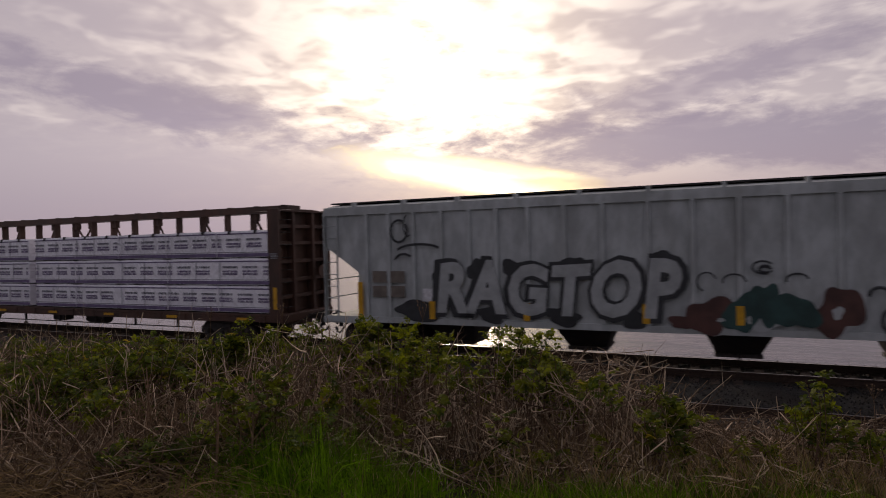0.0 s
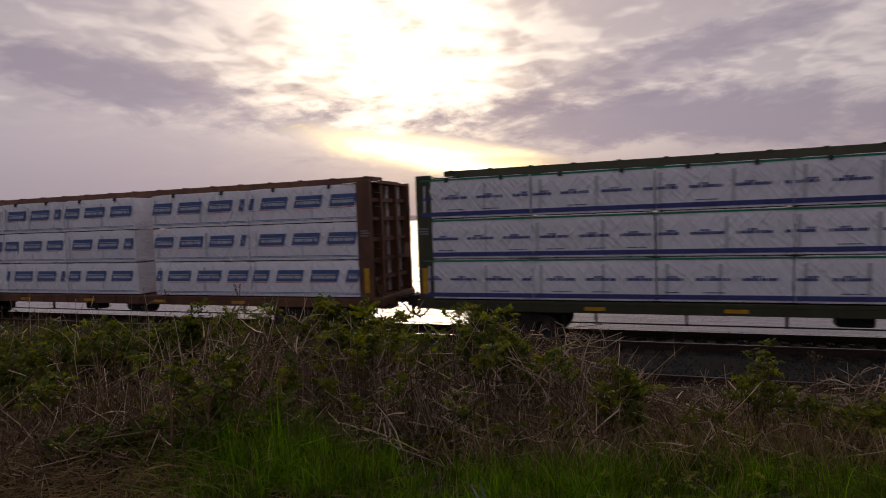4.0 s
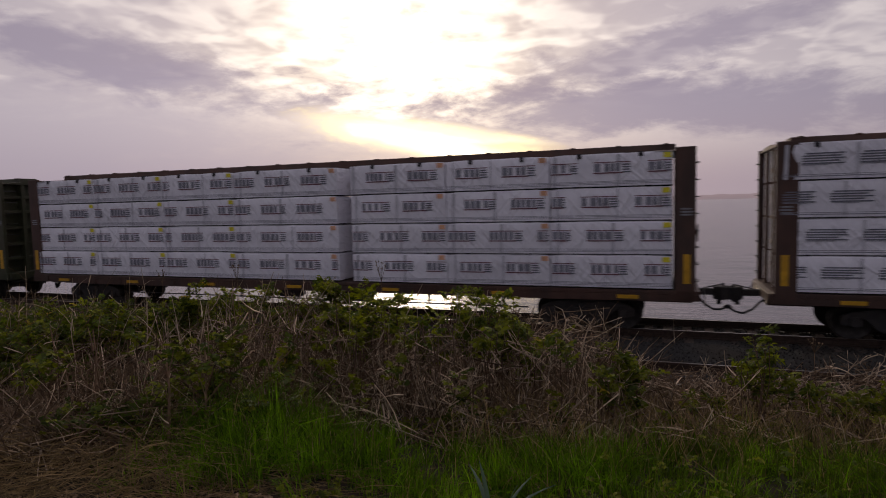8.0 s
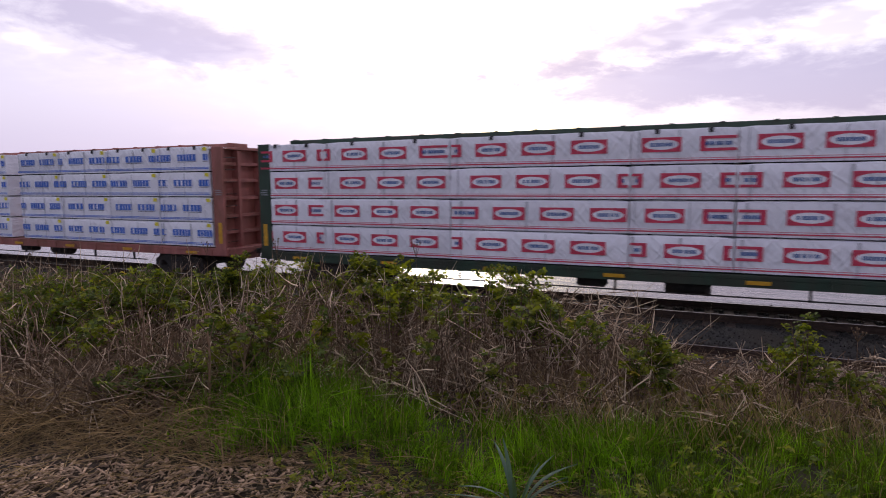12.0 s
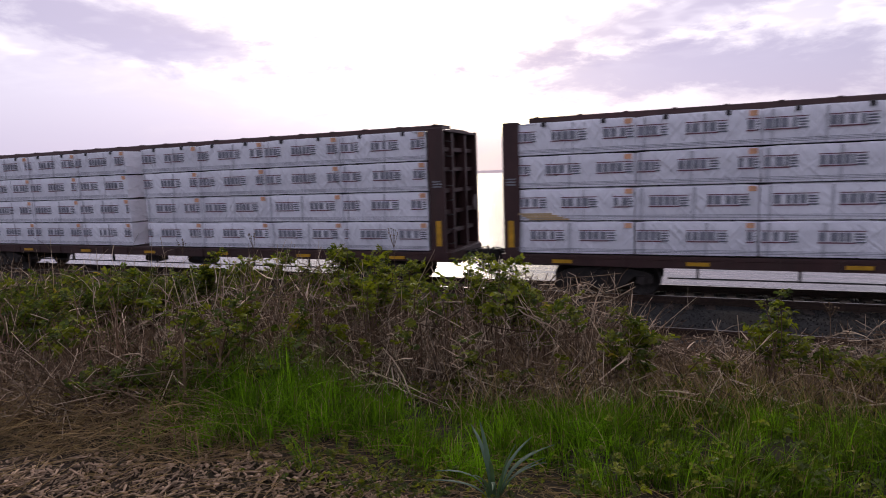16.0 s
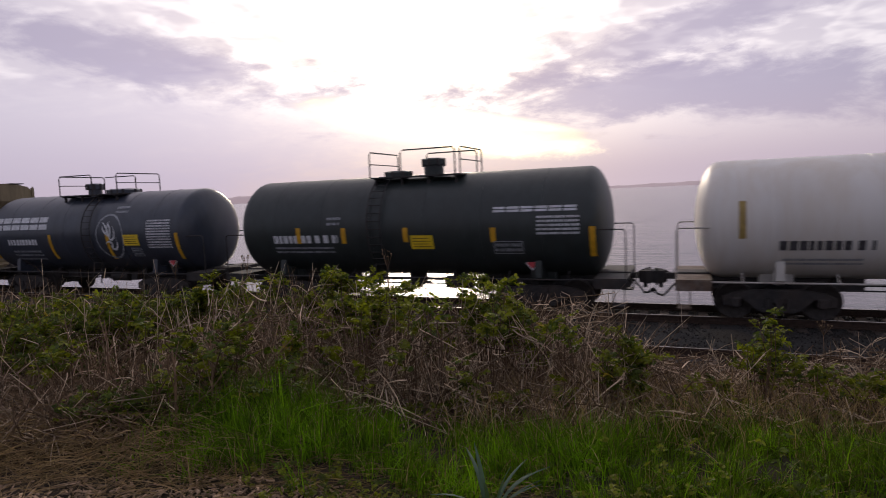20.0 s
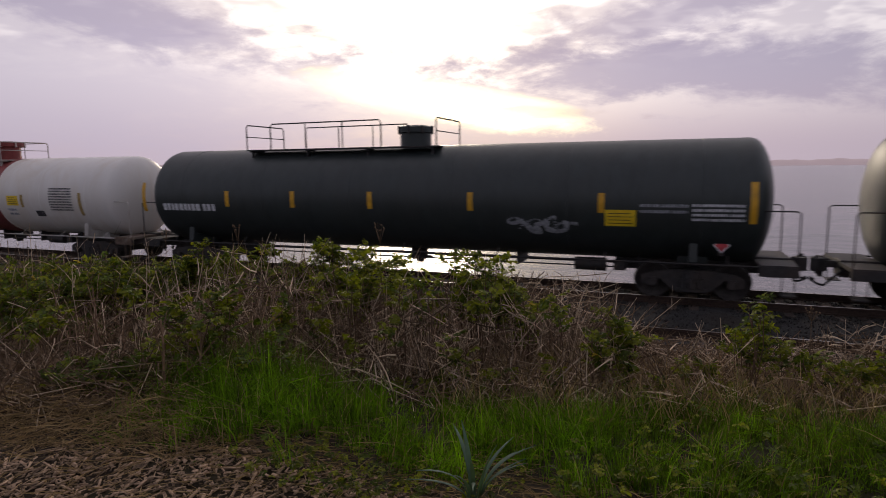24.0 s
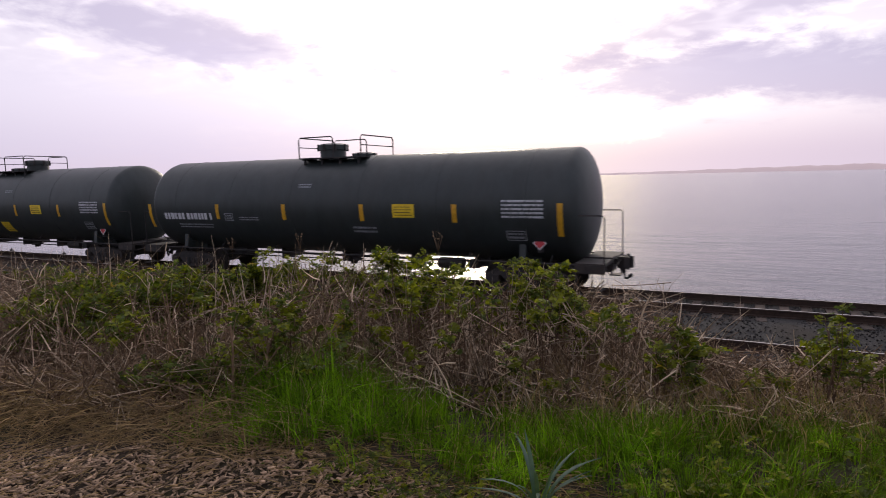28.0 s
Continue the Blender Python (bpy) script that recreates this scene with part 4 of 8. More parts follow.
def print_marks(style, length, height, rng):
    """What is printed on one bundle's wrapper; the marks lie on the plane y = 0 and face -y."""
    g, h = Geo(), height
    y, y2, y3 = -0.002, -0.004, -0.006
    if style == "grey":
        mats, pitch, w = [ink_grey, ink_soft], 1.08, 0.80
        x = -rng.uniform(0.0, 0.9)
        while x < length:
            a, b = max(0.03, x), min(length - 0.03, x + w)
            if b - a > 0.12:
                for k in range(5):
                    z = h * (0.40 + 0.068 * k)
                    cut = rng.uniform(0.72, 1.0) if k in (1, 3) else 1.0
                    g.plate(a + (0.06 if k == 4 else 0), a + (b - a) * cut, z, z + h * 0.036, y, 0)
                bars(g, a, a + (b - a) * 0.7, h * 0.37, h * 0.40, y, rng, 1, 1)
            x += pitch
        g.plate(0, length, 0.055, 0.07, y, 1)
        g.plate(0, length, 0.095, 0.105, y, 1)
    elif style == "grey_wide":
        mats, pitch, w = [ink_grey, ink_maroon, ink_soft], 1.26, 0.88
        x = -rng.uniform(0.0, 1.1)
        while x < length:
            a, b = max(0.03, x), min(length - 0.03, x + w)
            if b - a > 0.12:
                g.plate(a, b, h * 0.71, h * 0.735, y, 1)
                g.plate(a, a + (b - a) * 0.8, h * 0.385, h * 0.42, y, 1)
                bars(g, a + 0.02, a + (b - a) * 0.74, h * 0.44, h * 0.69, y, rng, 2, 1, 0.04)
                for k in range(4):
                    z = h * (0.40 + 0.075 * k)
                    g.plate(a + (b - a) * 0.77, b - 0.03 * (k % 2), z, z + h * 0.04, y, 0)
            x += pitch
        for z in (0.05, 0.085, 0.115):
            g.plate(0, length, z, z + 0.009, y, 2)
    elif style == "blue":
        mats, pitch, w = [ink_blue, ink_grey], 1.16, 0.84
        x = -rng.uniform(0.0, 1.0)
        while x < length:
            a, b = max(0.03, x), min(length - 0.03, x + w)
            if b - a > 0.12:
                g.plate(a, b, h * 0.42, h * 0.445, y, 0)
                g.plate(a, b, h * 0.655, h * 0.68, y, 0)
                bars(g, a, b, h * 0.44, h * 0.66, y, rng, 0, 1, 0.02)
                bars(g, a, b, h * 0.36, h * 0.40, y, rng, 1, 1)
            x += pitch
        g.plate(0, length, 0.06, 0.085, y, 0)
        g.plate(0, length, 0.105, 0.125, y, 0)
    elif style == "red":
        mats, pitch, w = [ink_red, wrap_white, ink_slate], 1.28, 0.88
        x = -rng.uniform(0.0, 1.1)
        while x < length:
            if x > 0.03 and x + w < length - 0.03:
                g.plate(x, x + w, h * 0.34, h * 0.76, y, 0)
                ellipse(g, x + w / 2, h * 0.55, w * 0.43, h * 0.15, y2, 1)
                bars(g, x + w * 0.22, x + w * 0.80, h * 0.49, h * 0.61, y3, rng, 2, 1, 0.1)
            elif x + w > 0.2 and x < length - 0.2:
                a, b = max(0.03, x), min(length - 0.03, x + w)
                g.plate(a, b, h * 0.34, h * 0.42, y, 0)
                g.plate(a, b, h * 0.68, h * 0.76, y, 0)
                e = a if x > 0.03 else b - 0.12
                g.plate(e, e + 0.12, h * 0.42, h * 0.68, y, 0)
                bars(g, a + 0.1, b - 0.1, h * 0.49, h * 0.61, y3, rng, 2, 1, 0.1)
            x += pitch
        g.plate(0, length, 0.055, 0.085, y, 0)
        g.plate(0, length, 0.115, 0.125, y, 0)
    elif style == "green":
        mats, pitch, w = [ink_green, mark_white, ink_grey], 0.98, 0.44
        x = -rng.uniform(0.0, 0.8)
        while x < length - 0.2:
            if x > 0.03:
                c, b, t = x + w / 2, h * 0.28, h * 0.72
                g.add([(x, y, b), (x + w, y, b), (x + w, y, b + (t - b) * 0.5), (c + w * 0.28, y, t - 0.05), (c, y, t), (c - w * 0.28, y, t - 0.05), (x, y, b + (t - b) * 0.5)], [(0, 1, 2, 3, 4, 5, 6)], 0)
                g.add([(c - w * 0.3, y2, b + 0.10), (c + w * 0.3, y2, b + 0.10), (c, y2, b + 0.20)], [(0, 1, 2)], 1)
                bars(g, x, x + w, h * 0.20, h * 0.25, y, rng, 0, 1, 0.1)
            x += pitch
        g.plate(0, length, 0.23 * h, 0.245 * h, y, 2)
        bars(g, 0.05, length - 0.05, 0.06, 0.11, y, rng, 0, 1, 0.1)
    elif style == "para":
        mats, pitch, w = [ink_slate, mark_white, ink_red], 1.20, 0.92
        x = -rng.uniform(0.0, 1.0)
        while x < length:
            a, b = max(0.03, x), min(length - 0.15, x + w)
            if b - a > 0.12:
                g.plate(a, b, h * 0.42, h * 0.74, y, 0, 0.10)
                g.plate(a + 0.06, b - 0.04, h * 0.615, h * 0.63, y2, 1, 0.01)
                bars(g, a + 0.12, b - 0.02, h * 0.49, h * 0.60, y2, rng, 1, 1, 0.25)
                g.plate(a - 0.02, b - 0.02, h * 0.385, h * 0.395, y, 2)
            x += pitch
        g.plate(0, length, 0.075, 0.085, y, 0)
        bars(g, 0.05, length - 0.05, 0.10, 0.13, y, rng, 0, 1, 0.4)
    elif style == "stripe":
        mats, pitch, w = [ink_navy, ink_slate, ink_green], 0.98, 0.72
        x = -rng.uniform(0.0, 0.8)
        while x < length:
            a, b = max(0.03, x), min(length - 0.03, x + w)
            if b - a > 0.1:
                bars(g, a, b, h * 0.46, h * 0.53, y, rng, 0, 1, 0.1)
                bars(g, a + 0.2, min(b, a + 0.42), h * 0.53, h * 0.58, y, rng, 1, 1, 0.2)
            x += pitch
            if rng.random() < 0.7 and b - a > 0.5:
                bars(g, a + 0.15, b - 0.1, 0.20, 0.225, y, rng, 0, 1, 0.1)
        g.plate(0, length, 0.05, 0.16, y, 0)
        g.plate(0, length, h - 0.065, h - 0.02, y, 2)
    else:
        mats, pitch, w = [ink_plum, ink_grey], 0.85, 0.62
        x = -rng.uniform(0.0, 0.7)
        while x < length:
            a, b = max(0.03, x), min(length - 0.03, x + w)
            if b - a > 0.1:
                bars(g, a, b, h * 0.36, h * 0.56, y, rng, 0, 2, 0.25)
                bars(g, a, b, h * 0.62, h * 0.72, y, rng, 1, 1, 0.2)
            x += pitch
        g.plate(0, length, 0.02, 0.13, y, 0)
        g.plate(0, length, 0.155, 0.175, y, 1)
        g.plate(0, length, h - 0.12, h - 0.08, y, 0)
    return g.mesh("print", mats)


SPACER = Geo().box(-0.06, 0.06, 0.03, 1.12, -0.024, 0.0).mesh("spacer", [spacer_dark])
GUARD = Geo().box(-0.05, 0.05, -0.014, 0.25, -0.03, 0.01, c=0.005).box(-0.05, 0.05, -0.014, 0.0, -0.11, -0.03).mesh("edge_guard", [spacer_dark])


FOLDS = [Geo().add([(-a, -0.0008, -0.40), (a * 0.6, -0.0008, -0.40), (a, -0.0008, 0.36), (-a * 0.5, -0.0008, 0.36)], [(0, 1, 2, 3)]).mesh("wrap_fold", [wrap_fold]) for a in (0.02, 0.035, 0.05)]


def lumber_load(columns, tiers, z_top, style, label, tag=None, missing=(), torn=None, seed=0):
    """Bundles stacked on both sides of the truss. columns: (start, end) along the car from its middle."""
    load = thing("lumber_load", label, "lumber", "lumber loads on the train")
    rng = random.Random(seed)
    z0 = 1.10
    step = (z_top - z0) / tiers
    for side in (-1, 1):
        for c, (a, b) in enumerate(columns):
            for t in range(tiers):
                if (c, t) in missing:
                    continue
                length, height = b - a - rng.uniform(0.015, 0.04), step - 0.028
                mesh = wrapped_bundle(length, height, rng)
                shift = rng.uniform(-0.015, 0.02)
                # the bundle's wrapped face lies on the car's side
                at = pose(a, -SIDE + shift, z0 + t * step + 0.024) if side < 0 else pose(b, SIDE - shift, z0 + t * step + 0.024, 0, 0, 180)
                bundle = part("lumber_pack", mesh, wrap_white, load, at=at)
                if side < 0:
                    if t > 0:
                        part("spacer", Geo().box(0.04, length - 0.04, 0.50, 0.58, -0.023, -0.001), spacer_dark, bundle)
                    for k in (0.2, 0.8):
                        part("spacer", SPACER, spacer_dark, bundle, at=pose(length * k, 0, 0))
                if side < 0 or rng.random() < 0.5:
                    m = print_marks(style, length, height, rng)
                    part("print", m, list(m.materials), bundle, at=pose(0, 0.0, 0))
                if side < 0:
                    fold = FOLDS[rng.randrange(len(FOLDS))]
                    part("wrap_fold", fold, wrap_fold, bundle, at=pose(length * rng.uniform(0.03, 0.08), 0, height * 0.5))
                    if length > 2.2:
                        part("wrap_fold", fold, wrap_fold, bundle, at=pose(length * rng.uniform(0.45, 0.6), 0, height * 0.5))
                if tag:
                    colour = tag if not isinstance(tag, tuple) else (tag[0] if c < 3 or c > 5 else tag[1])
                    x = length - 0.2 - rng.uniform(0, 0.05)
                    part("lot_tag", Geo().plate(x, x + 0.17, height - 0.16, height - 0.04, -0.003), colour, bundle)
                if t == tiers - 1 and side < 0:
                    for k in (0.25, 0.75):
                        part("edge_guard", GUARD, spacer_dark, bundle, at=pose(length * k, 0, height))
                if torn == (c, t) and side < 0:
                    for k in range(4):
                        g = Geo().box(0.35 - 0.1 * k, 1.35 - 0.14 * k, -0.012, 0.02, 0.01 + 0.045 * k, 0.05 + 0.045 * k)
                        part("bare_board", g, raw_lumber, bundle, "bare board where the wrapper is torn")
    return load


def cols(*edges, gap=None):
    """Column edges counted from the car's front end, as (start, end) from its middle; gap: index of the pair left open."""
    out = [((a - HALF) * SHARE, (b - HALF) * SHARE) for a, b in zip(edges, edges[1:])]
    return [c for i, c in enumerate(out) if i != gap]


FIRST = 7.91
TRAIN = []          # (thing, place of its middle along the train)


def lumber_cars():
    grey = "white-wrapped lumber bundles with grey printed blocks in four tiers"
    even = cols(0.95, 4.1, 7.2, 10.2, 13.1, 14.2, 17.2, 20.2, 23.25, gap=4)
    specs = [
        # place, colours, label, columns, tiers, top, style, load label, tag, missing, torn
        (-25.15, car_brown, "brown centerbeam flatcar with an open truss top", cols(1.0, 3.5, 6.0, 8.4, 10.8, 11.2, 13.7, 16.2, 18.7, 21.1, 23.35, gap=4), 3, 3.80, "plum",
         "white-wrapped lumber bundles with plum prints in three low tiers", None, (), None),
        (FIRST + HALF, car_green, "dark green centerbeam flatcar with yellow end reflectors", cols(1.1, 4.25, 7.3, 10.35, 13.42, 14.68, 17.63, 20.62, 23.50, gap=4), 3, 4.30, "stripe",
         "white-wrapped lumber with navy stripes, two top bundles missing", None, ((3, 2),), None),
        (FIRST + HALF + CAR_LEN + 0.12, car_rust, "rust-brown centerbeam flatcar with solid end bulkheads", cols(0.96, 4.0, 7.9, 11.2, 14.62, 15.42, 19.4, 23.43, gap=4), 3, 4.38, "para",
         "white-wrapped lumber with slanted blue panels in three tiers", None, (), None),
        (FIRST + HALF + 2 * CAR_LEN, car_olive, "olive green centerbeam flatcar with yellow reflectors", even, 3, 4.36, "stripe",
         "white-wrapped lumber with navy stripes in three full tiers", None, (), None),
        (FIRST + HALF + 3 * CAR_LEN - 0.08, car_olive, "olive green centerbeam flatcar with bare truss above the load", cols(0.88, 3.58, 6.19, 8.93, 11.6, 12.44, 15.06, 17.67, 20.4, 23.3, gap=4), 3, 4.36, "stripe",
         "white-wrapped lumber with navy stripes, top tier open in the middle", None, ((3, 2), (4, 2)), None),
    ]
    specs += [
        (FIRST + HALF + 4 * CAR_LEN - 0.12, car_brown, "dark brown centerbeam flatcar with tall end bulkheads", cols(1.09, 4.05, 7.22, 10.15, 13.91, 14.35, 17.35, 20.24, 23.25, gap=4), 4, 4.40, "grey_wide", grey, (tag_yellow, tag_orange), (), None),
        (FIRST + HALF + 5 * CAR_LEN, car_brown, "brown centerbeam flatcar with ribbed end bulkheads", cols(0.89, 3.72, 6.83, 10.1, 11.25, 14.15, 17.15, 20.2, 23.25, gap=3), 4, 4.42, "grey", grey, tag_yellow, (), None),
        (FIRST + HALF + 6 * CAR_LEN, car_red, "faded red centerbeam flatcar with ribbed end bulkheads", cols(0.88, 3.67, 6.4, 9.1, 11.8, 12.6, 15.2, 17.99, 20.68, 23.2, gap=4), 4, 4.50, "blue",
         "white-wrapped lumber with blue printed blocks in four tiers", tag_yellow, (), None),
        (FIRST + HALF + 7 * CAR_LEN, car_green, "dark green centerbeam flatcar with yellow reflectors", cols(0.90, 3.38, 7.7, 12.62, 15.04, 19.2, 23.3), 4, 4.44, "red",
         "white-wrapped lumber with red oval prints in four tiers", None, (), None),
    ]
    specs += [
        (FIRST + HALF + 8 * CAR_LEN, car_green, "dark green centerbeam flatcar with yellow reflectors", cols(0.90, 4.6, 8.9, 13.17, 18.21, 23.15), 4, 4.44, "green",
         "white-wrapped lumber with green gabled prints in four tiers", None, (), (3, 2)),
        (FIRST + HALF + 9 * CAR_LEN, car_maroon, "maroon centerbeam flatcar with ribbed end bulkheads", cols(0.82, 3.51, 6.14, 8.85, 11.46, 12.24, 14.8, 17.6, 20.4, 23.25, gap=4), 4, 4.42, "grey_wide", grey, tag_orange, (), None),
        (FIRST + HALF + 10 * CAR_LEN + 0.15, car_maroon, "maroon centerbeam flatcar with yellow reflectors", cols(1.15, 4.21, 6.98, 9.8, 10.4, 13.11, 15.81, 18.35, 20.99, 23.4, gap=3), 4, 4.42, "grey_wide",
         "white-wrapped lumber with grey prints and a torn wrapper", tag_orange, (), (0, 1)),
    ]
    for i, (place, paint_, label, columns, tiers, top, style, load_label, tag, missing, torn) in enumerate(specs):
        place = place * SHARE + 0.45
        TRAIN.append((centerbeam(paint_, paint_, label), place))
        TRAIN.append((lumber_load(columns, tiers, top, style, load_label, tag, missing, torn, 11 + i), place))

# ---- covered hoppers ----
def letters(text, x0, z0, width, height, y, mats, parent, name, label, fat=0.0, lean=0.0):
    """A word in the built-in font on a side that faces -y."""
    cu = bpy.data.curves.new(name, "FONT")
    cu.body, cu.size, cu.offset, cu.resolution_u, cu.space_character = text, 1.0, fat, 3, 1.12
    tmp = bpy.data.objects.new(name, cu)
    scene.collection.objects.link(tmp)
    me = bpy.data.meshes.new_from_object(tmp.evaluated_get(bpy.context.evaluated_depsgraph_get()))
    bpy.data.objects.remove(tmp)
    bpy.data.curves.remove(cu)
    co = np.empty(len(me.vertices) * 3, np.float32)
    me.vertices.foreach_get("co", co)
    co = co.reshape(-1, 3)
    lo, hi = co.min(0), co.max(0)
    u = (co[:, 0] - lo[0]) / (hi[0] - lo[0])
    w = (co[:, 1] - lo[1]) / (hi[1] - lo[1])
    w = w * (1 + 0.06 * np.sin(9 * u))
    out = np.stack([x0 + u * width + lean * w, np.full(len(u), y), z0 + w * height], -1)
    me.vertices.foreach_set("co", out.astype(np.float32).ravel())
    me.materials.clear()
    me.materials.append(mats)
    me.update()
    ob = new(name, me)
    ob.parent = parent
    return tagged(ob, label)


def blob(g, cx, cz, rx, rz, y, rng, m=0, n=22):
    """A sprayed patch with an uneven outline."""
    k = [rng.uniform(0, 6.28) for _ in range(3)]
    pts = []
    for i in range(n):
        a = 2 * math.pi * i / n
        r = 1 + 0.16 * math.sin(2 * a + k[0]) + 0.12 * math.sin(3 * a + k[1]) + 0.09 * math.sin(5 * a + k[2])
        pts.append((cx + rx * r * math.cos(a), y, cz + rz * r * math.sin(a)))
    g.add(pts, [tuple(range(n))], m)


def hopper_ends(car, mat, half, w, sill_z):
    """Platforms, corner posts, ladders and rails at both ends."""
    for s in (-1, 1):
        turn = pose(0, 0, 0, 0, 0, 0 if s > 0 else 180)
        part("end_platform", Geo().box(half - 1.3, half + 0.05, -w, w, sill_z - 0.12, sill_z + 0.05, c=0.01), mat, car, at=turn)
        for y in (-w + 0.05, w - 0.05):
            part("end_post", Geo().box(half - 0.08, half, y - 0.05, y + 0.05, sill_z, 4.25), mat, car, at=turn)
        for y in (-w + 0.02, w - 0.02):
            g = Geo()
            for x in (half - 0.50, half - 0.06):
                g.box(x - 0.02, x + 0.02, y - 0.02, y + 0.02, sill_z, 4.3)
            for k in range(9):
                g.tube([(half - 0.5, y, sill_z + 0.25 + 0.36 * k), (half - 0.06, y, sill_z + 0.25 + 0.36 * k)], 0.014, 6)
            part("ladder", g, mat, car, at=turn)
        g = Geo()
        for z in (sill_z + 0.6, sill_z + 1.15):
            g.tube([(half - 0.05, -w + 0.1, z), (half - 0.05, w - 0.1, z)], 0.018, 6)
        g.tube([(half - 0.35, 0, sill_z + 0.3), (half - 0.35, 0, 3.2)], 0.05, 8)
        part("handrail", g, mat, car, at=turn)


def roof_gear(car, mat, x0, x1, z, posts, w):
    g = Geo()
    for y in (-0.75, 0.75):
        g.box(x0 - 0.25, x1 + 0.25, y - 0.3, y + 0.3, z + 0.05, z + 0.09)
    part("running_board", g, steel_dark, car, "dark steel grating")
    for i in range(posts):
        x = x0 + (i + 0.5) * (x1 - x0) / posts
        for y in (-w + 0.1, w - 0.1):
            part("roof_bracket", Geo().box(x - 0.05, x + 0.05, y - 0.09, y + 0.09, z - 0.28, z + 0.05), mat, car)
    for i in range(5):
        x = x0 + (i + 0.5) * (x1 - x0) / 5
        part("hatch_cover", Geo().box(x - 1.4, x + 1.4, -0.35, 0.35, z + 0.02, z + 0.12, c=0.03), steel_dark, car)


def hopper_chutes(car, mat, xs, z0, w):
    for x in xs:
        g = Geo()
        top, bot, zb = 0.80, 0.52, 0.40
        vs = [(x - top, -w * 0.8, z0), (x + top, -w * 0.8, z0), (x + top, w * 0.8, z0), (x - top, w * 0.8, z0),
              (x - bot, -0.5, zb), (x + bot, -0.5, zb), (x + bot, 0.5, zb), (x - bot, 0.5, zb)]
        g.add(vs, [(0, 3, 2, 1), (4, 5, 6, 7), (0, 1, 5, 4), (1, 2, 6, 5), (2, 3, 7, 6), (3, 0, 4, 7)])
        g.box(x - 0.55, x + 0.55, -0.62, 0.62, zb - 0.09, zb, c=0.01)
        g.tube([(x, -1.0, zb - 0.03), (x, 1.0, zb - 0.03)], 0.04, 8)
        part("discharge_chute", g, mat, car)


def graffiti_hopper():
    mid, w = -1.62, 1.50
    car = thing("covered_hopper", "grey ribbed covered hopper car with spray-painted graffiti", "railway car", "cars of the freight train")
    L = 9.72
    side = [(-L, 4.30), (-L, 3.21), (-8.45, 2.38), (-8.45, 1.05), (8.45, 1.05), (8.45, 2.36), (L, 3.23), (L, 4.32)]
    g = Geo()
    g.sweep(side, -w + 0.06, w - 0.06, "y")
    part("body", g, hopper_grey, car)
    roof = [(-w + 0.02, 4.28), (-w + 0.02, 4.36), (-0.9, 4.46), (0.9, 4.46), (w - 0.02, 4.36), (w - 0.02, 4.28)]
    part("roof", Geo().sweep(roof, -L - 0.02, L + 0.02, "x"), hopper_grey, car)
    for s in (-1, 1):
        g = Geo()
        g.box(-L, L, *sorted((s * (w - 0.06), s * (w + 0.01))), 4.12, 4.30)
        g.box(-9.75, 9.75, *sorted((s * (w - 0.06), s * (w + 0.01))), 0.98, 1.14)
        part("side_rail", g, hopper_grey, car)
        for x in (-8.19, -7.42, -6.59, -5.7, -4.84, -4.03, -3.12, -2.13, -1.14, -0.03, 1.01, 2.03, 3.03, 4.05, 5.05, 5.95, 6.85, 7.7):
            part("rib", Geo().box(x - 0.06, x + 0.06, *sorted((s * (w - 0.06), s * (w + 0.03))), 1.14, 4.12, c=0.012), hopper_grey, car)
    hopper_ends(car, hopper_grey, L + 0.05, w, 1.05)
    roof_gear(car, hopper_grey, -L + 0.2, L - 0.2, 4.44, 11, w)
    hopper_chutes(car, steel_dark, (-5.65, -1.75, 2.0, 5.8), 1.05, w)
    y = -w - 0.034
    rng = random.Random(5)

    def spray(name, mat, label, spots, lift):
        for cx, cz, rx, rz in spots:
            g = Geo()
            blob(g, cx, cz, rx, rz, y - lift, rng, 0, 30)
            lift += 0.0007
            part(name, g, mat, car, label)

    def line(pts, r, mat, label):
        g = Geo()
        for (x0, z0), (x1, z1) in zip(pts, pts[1:]):
            dx, dz = x1 - x0, z1 - z0
            k = r / math.hypot(dx, dz)
            g.add([(x0 + dz * k, y, z0 - dx * k), (x1 + dz * k, y, z1 - dx * k), (x1 - dz * k, y, z1 + dx * k), (x0 - dz * k, y, z0 + dx * k)], [(0, 1, 2, 3)])
        part("graffiti", g, mat, car, label)

    def arc(cx, cz, rx, rz, a0, a1, r, mat=None):
        line([(cx + rx * math.cos(radians(a0 + (a1 - a0) * k / 10)), cz + rz * math.sin(radians(a0 + (a1 - a0) * k / 10))) for k in range(11)], r, mat or graf_dark, "thin dark sprayed line")

    # sprayed letters: an uneven black shadow, a pale fill
    spray("graffiti", graf_dark, "black sprayed shadow", [(-6.5, 1.35, 0.7, 0.28), (-5.6, 2.3, 0.36, 0.42), (-4.6, 2.52, 0.30, 0.25), (-4.2, 1.3, 0.45, 0.2), (-3.5, 2.5, 0.36, 0.25), (-2.2, 1.3, 0.5, 0.22),
                                                         (-1.9, 2.62, 0.28, 0.22), (-0.75, 2.55, 0.34, 0.25), (-0.4, 1.3, 0.4, 0.22), (0.3, 2.7, 0.30, 0.22)], 0.0)
    letters("RAGTOP", -6.05, 1.18, 6.85, 1.62, y - 0.009, graf_dark, car, "graffiti", "black sprayed outline", 0.095, 0.16)
    letters("RAGTOP", -5.85, 1.30, 6.5, 1.40, y - 0.013, graf_light, car, "graffiti", "pale grey sprayed letters", 0.045, 0.16)
